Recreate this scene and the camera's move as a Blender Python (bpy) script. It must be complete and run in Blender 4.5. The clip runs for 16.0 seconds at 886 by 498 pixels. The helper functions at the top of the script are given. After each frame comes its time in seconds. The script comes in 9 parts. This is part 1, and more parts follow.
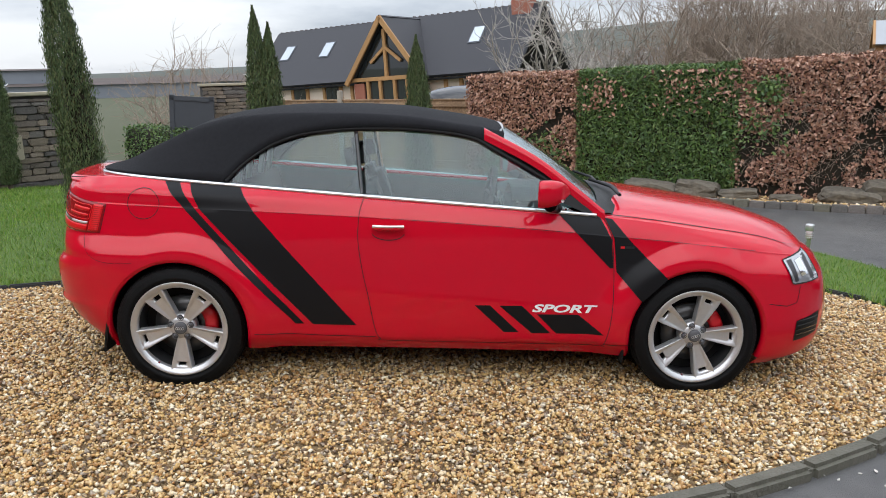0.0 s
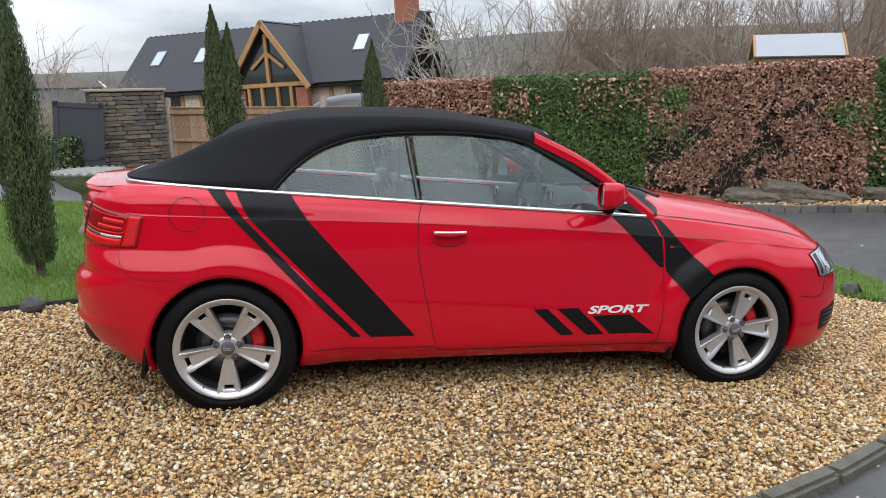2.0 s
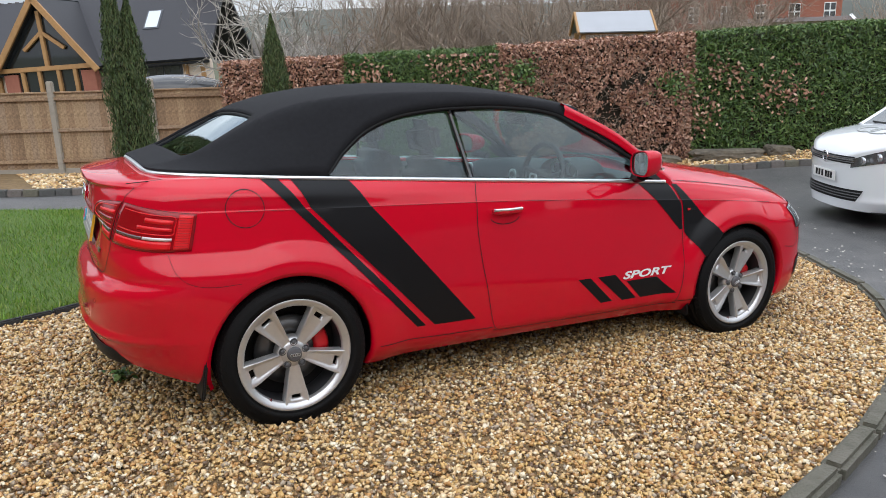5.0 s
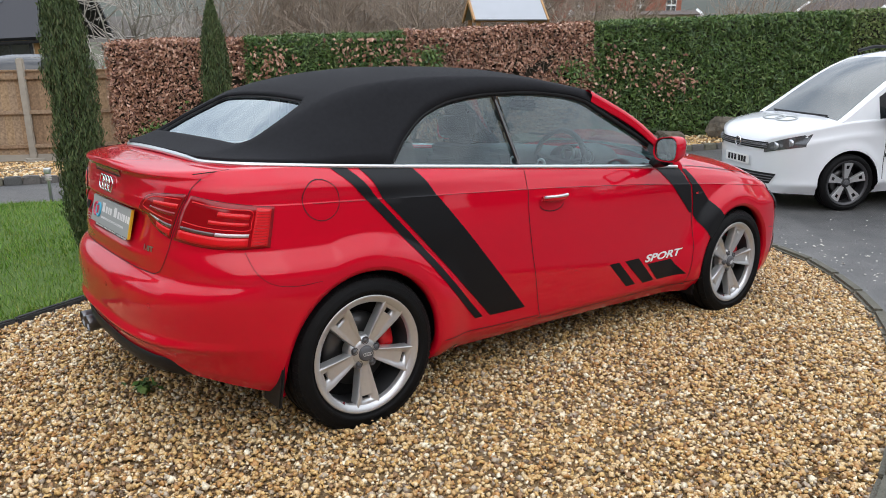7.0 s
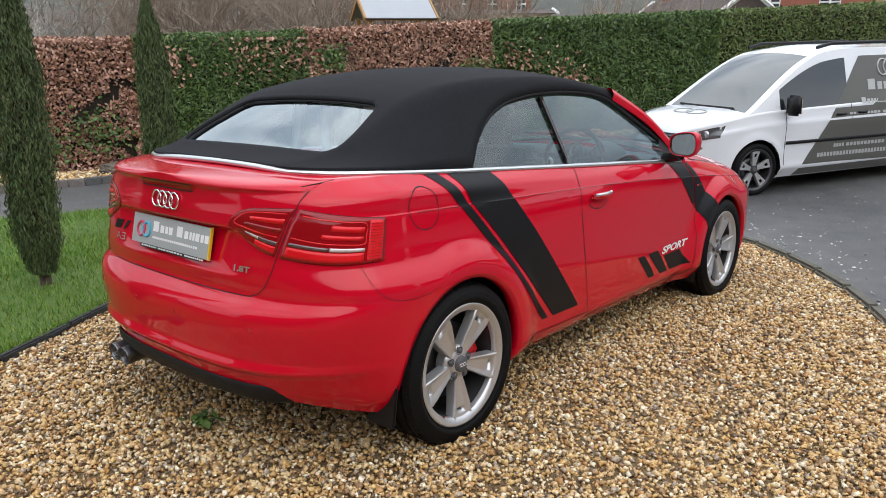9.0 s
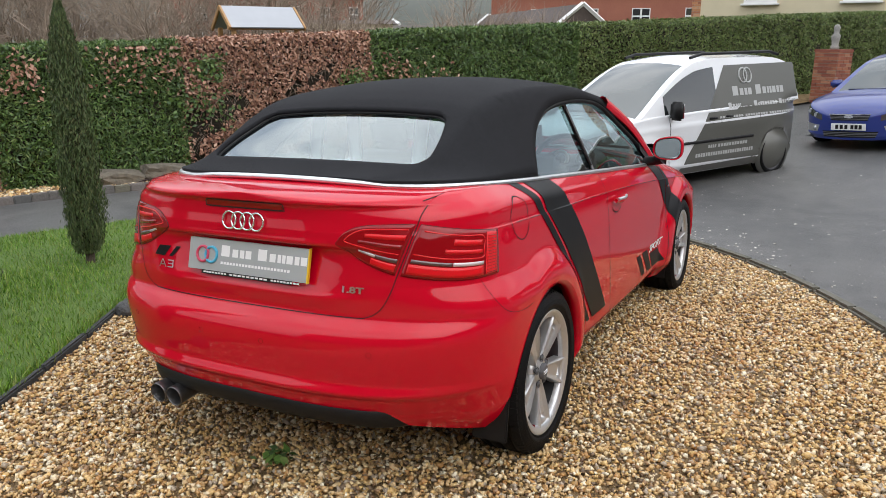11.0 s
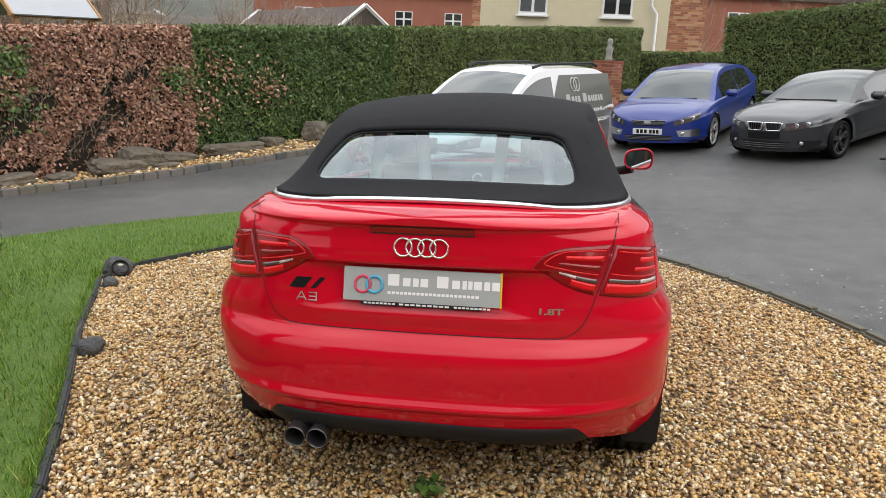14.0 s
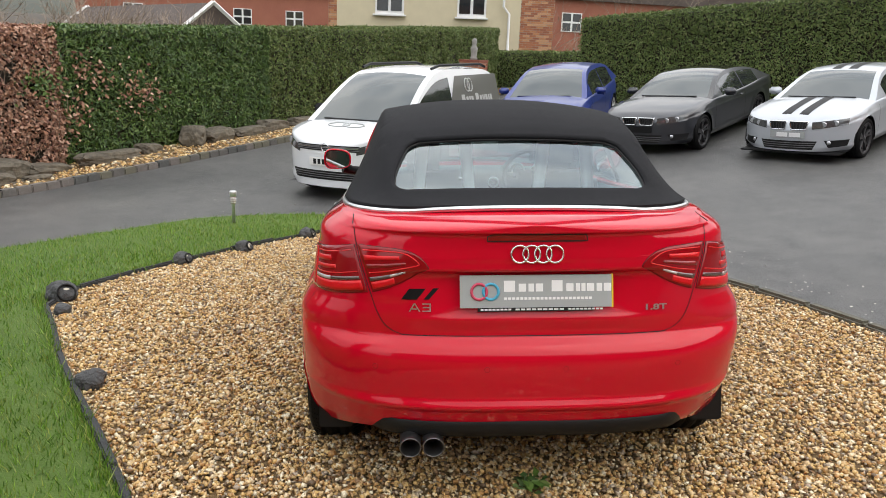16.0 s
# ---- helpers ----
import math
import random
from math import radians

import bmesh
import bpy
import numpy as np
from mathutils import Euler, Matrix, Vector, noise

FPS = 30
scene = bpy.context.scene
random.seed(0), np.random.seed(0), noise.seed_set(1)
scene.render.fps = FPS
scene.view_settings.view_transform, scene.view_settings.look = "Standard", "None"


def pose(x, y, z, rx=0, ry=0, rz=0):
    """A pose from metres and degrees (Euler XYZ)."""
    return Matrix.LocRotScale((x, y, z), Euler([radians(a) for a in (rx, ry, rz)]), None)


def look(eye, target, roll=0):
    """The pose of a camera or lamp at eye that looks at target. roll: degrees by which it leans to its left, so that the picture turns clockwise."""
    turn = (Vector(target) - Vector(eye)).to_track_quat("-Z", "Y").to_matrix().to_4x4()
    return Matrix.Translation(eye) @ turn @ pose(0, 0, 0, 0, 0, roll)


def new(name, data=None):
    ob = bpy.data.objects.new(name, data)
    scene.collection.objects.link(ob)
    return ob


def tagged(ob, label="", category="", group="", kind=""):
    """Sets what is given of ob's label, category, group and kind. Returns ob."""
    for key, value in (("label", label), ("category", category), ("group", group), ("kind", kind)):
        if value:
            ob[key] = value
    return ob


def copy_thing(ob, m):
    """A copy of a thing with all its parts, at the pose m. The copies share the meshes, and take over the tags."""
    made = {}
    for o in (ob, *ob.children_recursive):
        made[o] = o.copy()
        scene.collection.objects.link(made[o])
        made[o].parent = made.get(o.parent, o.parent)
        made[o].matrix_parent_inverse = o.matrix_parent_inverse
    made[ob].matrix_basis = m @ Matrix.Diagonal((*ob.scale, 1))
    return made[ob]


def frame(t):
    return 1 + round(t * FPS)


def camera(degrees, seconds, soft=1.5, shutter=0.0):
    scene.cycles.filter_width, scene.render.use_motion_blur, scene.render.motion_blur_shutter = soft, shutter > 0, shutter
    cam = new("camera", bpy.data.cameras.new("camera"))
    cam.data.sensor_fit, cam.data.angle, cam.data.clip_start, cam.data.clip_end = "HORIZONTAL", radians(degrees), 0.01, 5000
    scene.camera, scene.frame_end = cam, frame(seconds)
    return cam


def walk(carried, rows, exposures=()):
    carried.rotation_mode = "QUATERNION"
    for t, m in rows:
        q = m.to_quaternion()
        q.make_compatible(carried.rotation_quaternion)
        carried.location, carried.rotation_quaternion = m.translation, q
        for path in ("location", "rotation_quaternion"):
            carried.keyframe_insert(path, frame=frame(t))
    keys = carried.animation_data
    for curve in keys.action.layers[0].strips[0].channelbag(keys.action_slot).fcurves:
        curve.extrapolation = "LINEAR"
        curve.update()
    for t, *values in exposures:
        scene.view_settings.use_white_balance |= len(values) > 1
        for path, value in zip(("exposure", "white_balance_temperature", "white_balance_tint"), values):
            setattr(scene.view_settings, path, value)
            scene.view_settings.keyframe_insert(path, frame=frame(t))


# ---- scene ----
import functools

cam = camera(61.0, 16.0, soft=0.5)
PATH = [
    (0, (1.226, -4.432, 1.456), (1.266, -2.471, 1.065), 1.2),
    (0.5, (1.0, -4.411, 1.457), (1.126, -2.452, 1.074), 1.3),
    (1, (0.775, -4.377, 1.448), (0.989, -2.424, 1.075), 1.4),
    (1.5, (0.53, -4.331, 1.428), (0.833, -2.388, 1.062), 1.4),
    (2, (0.303, -4.261, 1.41), (0.693, -2.333, 1.048), 1.3),
    (2.5, (0.088, -4.19, 1.389), (0.565, -2.282, 1.027), 1.1),
    (3, (-0.098, -4.108, 1.383), (0.468, -2.224, 1.018), 0.8),
    (3.5, (-0.29, -4.022, 1.38), (0.363, -2.169, 1.007), 0.5),
    (4, (-0.487, -3.939, 1.38), (0.255, -2.121, 0.997), 0.2),
    (4.2, (-0.56, -3.903, 1.378), (0.216, -2.101, 0.992), 0.1),
    (6.3, (-1.254, -3.386, 1.373), (-0.146, -1.779, 0.936), 0.3),
    (6.5, (-1.325, -3.327, 1.364), (-0.186, -1.742, 0.928), 0.5),
    (7, (-1.502, -3.183, 1.365), (-0.289, -1.656, 0.923), 0.5),
    (7.5, (-1.677, -3.041, 1.366), (-0.394, -1.573, 0.918), 0.4),
    (8, (-1.824, -2.87, 1.367), (-0.473, -1.464, 0.918), 0.3),
    (8.5, (-1.949, -2.691, 1.372), (-0.532, -1.352, 0.926), 0.1),
    (9, (-2.089, -2.518, 1.375), (-0.609, -1.248, 0.929), -0.2),
    (9.2, (-2.143, -2.445, 1.375), (-0.637, -1.206, 0.932), -0.2),
    (11.3, (-2.612, -1.626, 1.383), (-0.86, -0.762, 0.954), -0.7),
    (11.5, (-2.635, -1.54, 1.39), (-0.867, -0.711, 0.956), -0.7),
    (12, (-2.746, -1.342, 1.411), (-0.934, -0.616, 0.976), -0.5),
    (12.5, (-2.828, -1.126, 1.408), (-0.978, -0.503, 0.974), -0.2),
    (13, (-2.909, -0.902, 1.427), (-1.027, -0.382, 0.994), 0.1),
    (13.5, (-2.967, -0.683, 1.455), (-1.059, -0.263, 1.024), 0.3),
    (14, (-3.025, -0.455, 1.465), (-1.097, -0.138, 1.036), 0.7),
    (14.5, (-3.077, -0.223, 1.477), (-1.136, -0.004, 1.049), 0.8),
    (15, (-3.108, 0.01, 1.484), (-1.158, 0.13, 1.057), 0.8),
    (15.5, (-3.139, 0.235, 1.494), (-1.185, 0.25, 1.066), 0.6),
    (16, (-3.148, 0.436, 1.51), (-1.197, 0.342, 1.078), 0.1),
]
SLOPE = Matrix(((0.9990, -0.0033, 0.0449, 0), (0.0017, 0.9993, 0.0371, 0), (-0.0450, -0.0370, 0.9983, 0), (0, 0, 0, 1)))
walk(cam, [(t, SLOPE @ look(eye, target, roll)) for t, eye, target, roll in PATH], exposures=[(0, 0.46, 6350, 10), (9, 0.45, 6400, 10), (12, 0.54, 6750, 10), (16, 0.58, 6950, 10)])

# ---- light ----
world = bpy.data.worlds.new("overcast_sky")
scene.world = world
world.use_nodes = True
wn, wl = world.node_tree.nodes, world.node_tree.links
wn.clear()
w_out, w_bg = wn.new("ShaderNodeOutputWorld"), wn.new("ShaderNodeBackground")
sky = wn.new("ShaderNodeTexSky")
sky.sky_type, sky.sun_disc = "NISHITA", False
sky.sun_elevation, sky.sun_rotation = radians(42), radians(200)
w_gain = wn.new("ShaderNodeMix")
w_gain.data_type, w_gain.blend_type = "RGBA", "MULTIPLY"
w_gain.inputs[0].default_value = 1.0
w_gain.inputs[7].default_value = (0.09, 0.09, 0.09, 1)
w_tc, w_map, w_noise, w_ramp = (wn.new("ShaderNodeTexCoord"), wn.new("ShaderNodeMapping"), wn.new("ShaderNodeTexNoise"), wn.new("ShaderNodeValToRGB"))
w_map.inputs["Scale"].default_value = (1.6, 1.6, 6.0)
w_noise.inputs["Scale"].default_value, w_noise.inputs["Detail"].default_value = 1.7, 6.0
w_noise.inputs["Roughness"].default_value = 0.55
w_ramp.color_ramp.elements[0].position, w_ramp.color_ramp.elements[0].color = 0.34, (0.42, 0.46, 0.53, 1)
w_ramp.color_ramp.elements[1].position, w_ramp.color_ramp.elements[1].color = 0.62, (0.86, 0.88, 0.91, 1)
w_mix = wn.new("ShaderNodeMix")
w_mix.data_type = "RGBA"
w_mix.inputs[0].default_value = 0.88
wl.new(sky.outputs[0], w_gain.inputs[6])
wl.new(w_tc.outputs["Generated"], w_map.inputs[0])
wl.new(w_map.outputs[0], w_noise.inputs["Vector"])
wl.new(w_noise.outputs[0], w_ramp.inputs[0])
wl.new(w_gain.outputs[2], w_mix.inputs[6])
wl.new(w_ramp.outputs[0], w_mix.inputs[7])
# an overcast sky is brightest overhead
w_sep, w_rise, w_dome = wn.new("ShaderNodeSeparateXYZ"), wn.new("ShaderNodeMapRange"), wn.new("ShaderNodeMix")
w_dome.data_type, w_dome.blend_type = "RGBA", "MULTIPLY"
w_dome.inputs[0].default_value = 1.0
w_rise.inputs[1].default_value, w_rise.inputs[2].default_value = 0.0, 1.0
w_rise.inputs[3].default_value, w_rise.inputs[4].default_value = 0.55, 1.6
wl.new(w_tc.outputs["Generated"], w_sep.inputs[0])
wl.new(w_sep.outputs[2], w_rise.inputs[0])
wl.new(w_mix.outputs[2], w_dome.inputs[6])
wl.new(w_rise.outputs[0], w_dome.inputs[7])
wl.new(w_dome.outputs[2], w_bg.inputs[0])
wl.new(w_bg.outputs[0], w_out.inputs[0])
w_bg.inputs[1].default_value = 1.46

sun_data = bpy.data.lights.new("sun", "SUN")
sun_data.energy, sun_data.angle, sun_data.color = 0.6, radians(70), (1.0, 0.96, 0.9)
sun = new("sun", sun_data)
sun.matrix_world = look((-6, -14, 14), (0, 0, 0))


# ---- materials ----
def mat(name, color, rough=0.6, metal=0.0, vary=0.0, scale=8.0, bump=0.0, bump_scale=60.0, coat=0.0, spec=0.5, second=None, per="none", sheen=0.0):
    """A principled material; color drifts towards second by noise at two scales, and by piece when per is set."""
    m = bpy.data.materials.new(name)
    m.use_nodes = True
    n, l = m.node_tree.nodes, m.node_tree.links
    b = n["Principled BSDF"]
    b.inputs["Roughness"].default_value, b.inputs["Metallic"].default_value = rough, metal
    b.inputs["Coat Weight"].default_value, b.inputs["Coat Roughness"].default_value = coat, 0.03
    b.inputs["Specular IOR Level"].default_value = spec
    b.inputs["Sheen Weight"].default_value = sheen
    b.inputs["Base Color"].default_value = (*color, 1)
    if vary or second or bump:
        tc = n.new("ShaderNodeTexCoord")
    if vary or second:
        second = second or tuple(c * (1 - vary) for c in color)
        big, small = n.new("ShaderNodeTexNoise"), n.new("ShaderNodeTexNoise")
        big.inputs["Scale"].default_value, big.inputs["Detail"].default_value = scale * 0.15, 4
        small.inputs["Scale"].default_value, small.inputs["Detail"].default_value = scale * 1.7, 6
        for k in (big, small):
            l.new(tc.outputs["Object"], k.inputs["Vector"])
        add = n.new("ShaderNodeMath")
        add.operation = "ADD"
        l.new(big.outputs[0], add.inputs[0])
        l.new(small.outputs[0], add.inputs[1])
        value = add.outputs[0]
        if per != "none":
            src = n.new("ShaderNodeObjectInfo" if per == "object" else "ShaderNodeNewGeometry")
            more = n.new("ShaderNodeMath")
            more.operation = "MULTIPLY_ADD"
            l.new(src.outputs["Random" if per == "object" else "Random Per Island"], more.inputs[0])
            more.inputs[1].default_value = 1.1
            l.new(value, more.inputs[2])
            sub = n.new("ShaderNodeMath")
            sub.operation = "SUBTRACT"
            l.new(more.outputs[0], sub.inputs[0])
            sub.inputs[1].default_value = 0.55
            value = sub.outputs[0]
        ramp = n.new("ShaderNodeMapRange")
        ramp.inputs[1].default_value, ramp.inputs[2].default_value = 0.6, 1.4
        l.new(value, ramp.inputs[0])
        mix = n.new("ShaderNodeMix")
        mix.data_type = "RGBA"
        mix.inputs[6].default_value, mix.inputs[7].default_value = (*color, 1), (*second, 1)
        l.new(ramp.outputs[0], mix.inputs[0])
        l.new(mix.outputs[2], b.inputs["Base Color"])
    if bump:
        bn, bu = n.new("ShaderNodeTexNoise"), n.new("ShaderNodeBump")
        bn.inputs["Scale"].default_value, bn.inputs["Detail"].default_value = bump_scale, 5
        l.new(tc.outputs["Object"], bn.inputs["Vector"])
        bu.inputs["Strength"].default_value, bu.inputs["Distance"].default_value = bump, 0.02
        l.new(bn.outputs[0], bu.inputs["Height"])
        l.new(bu.outputs[0], b.inputs["Normal"])
    return m


def palette(name, colors, rough=0.6, bump=0.0, bump_scale=80.0, per="island", grain=0.25, grain_scale=60.0, trans=0.0):
    """A material that gives every piece one of several colours, with grain on it."""
    m = bpy.data.materials.new(name)
    m.use_nodes = True
    n, l = m.node_tree.nodes, m.node_tree.links
    b = n["Principled BSDF"]
    b.inputs["Roughness"].default_value = rough
    src = n.new("ShaderNodeObjectInfo" if per == "object" else "ShaderNodeNewGeometry")
    ramp = n.new("ShaderNodeValToRGB")
    ramp.color_ramp.interpolation = "CONSTANT"
    e = ramp.color_ramp.elements
    while len(e) < len(colors):
        e.new(0.5)
    for i, c in enumerate(colors):
        e[i].position, e[i].color = i / len(colors), (*c, 1)
    l.new(src.outputs["Random" if per == "object" else "Random Per Island"], ramp.inputs[0])
    tc, no = n.new("ShaderNodeTexCoord"), n.new("ShaderNodeTexNoise")
    no.inputs["Scale"].default_value, no.inputs["Detail"].default_value = grain_scale, 5
    l.new(tc.outputs["Object"], no.inputs["Vector"])
    rng = n.new("ShaderNodeMapRange")
    rng.inputs[1].default_value, rng.inputs[2].default_value = 0.3, 0.7
    rng.inputs[3].default_value, rng.inputs[4].default_value = 1 - grain, 1 + grain
    l.new(no.outputs[0], rng.inputs[0])
    mul = n.new("ShaderNodeMix")
    mul.data_type, mul.blend_type = "RGBA", "MULTIPLY"
    mul.inputs[0].default_value = 1.0
    l.new(ramp.outputs[0], mul.inputs[6])
    l.new(rng.outputs[0], mul.inputs[7])
    l.new(mul.outputs[2], b.inputs["Base Color"])
    if bump:
        bu = n.new("ShaderNodeBump")
        bu.inputs["Strength"].default_value, bu.inputs["Distance"].default_value = bump, 0.01
        l.new(no.outputs[0], bu.inputs["Height"])
        l.new(bu.outputs[0], b.inputs["Normal"])
    return m


def glass(name, tint, alpha, rough=0.02, gloss=0.06, steep=4.0):
    """Window glass: a clear pane mixed with a mirror coat by its own Fresnel gloss."""
    m = bpy.data.materials.new(name)
    m.use_nodes = True
    n, l = m.node_tree.nodes, m.node_tree.links
    n.clear()
    out, tr, gl, mx, fr = (n.new(k) for k in ("ShaderNodeOutputMaterial", "ShaderNodeBsdfTransparent", "ShaderNodeBsdfGlossy", "ShaderNodeMixShader", "ShaderNodeLayerWeight"))
    fr.inputs[0].default_value = 0.5
    power, scale_ = n.new("ShaderNodeMath"), n.new("ShaderNodeMath")
    power.operation, scale_.operation = "POWER", "MULTIPLY_ADD"
    power.inputs[1].default_value, scale_.inputs[1].default_value, scale_.inputs[2].default_value = steep, 0.85, gloss
    l.new(fr.outputs["Facing"], power.inputs[0])
    l.new(power.outputs[0], scale_.inputs[0])
    tr.inputs[0].default_value = (*[c * alpha for c in tint], 1)
    gl.inputs["Color"].default_value = (0.88, 0.97, 1, 1)
    gl.inputs["Roughness"].default_value = rough
    l.new(scale_.outputs[0], mx.inputs[0])
    l.new(tr.outputs[0], mx.inputs[1])
    l.new(gl.outputs[0], mx.inputs[2])
    l.new(mx.outputs[0], out.inputs[0])
    return m


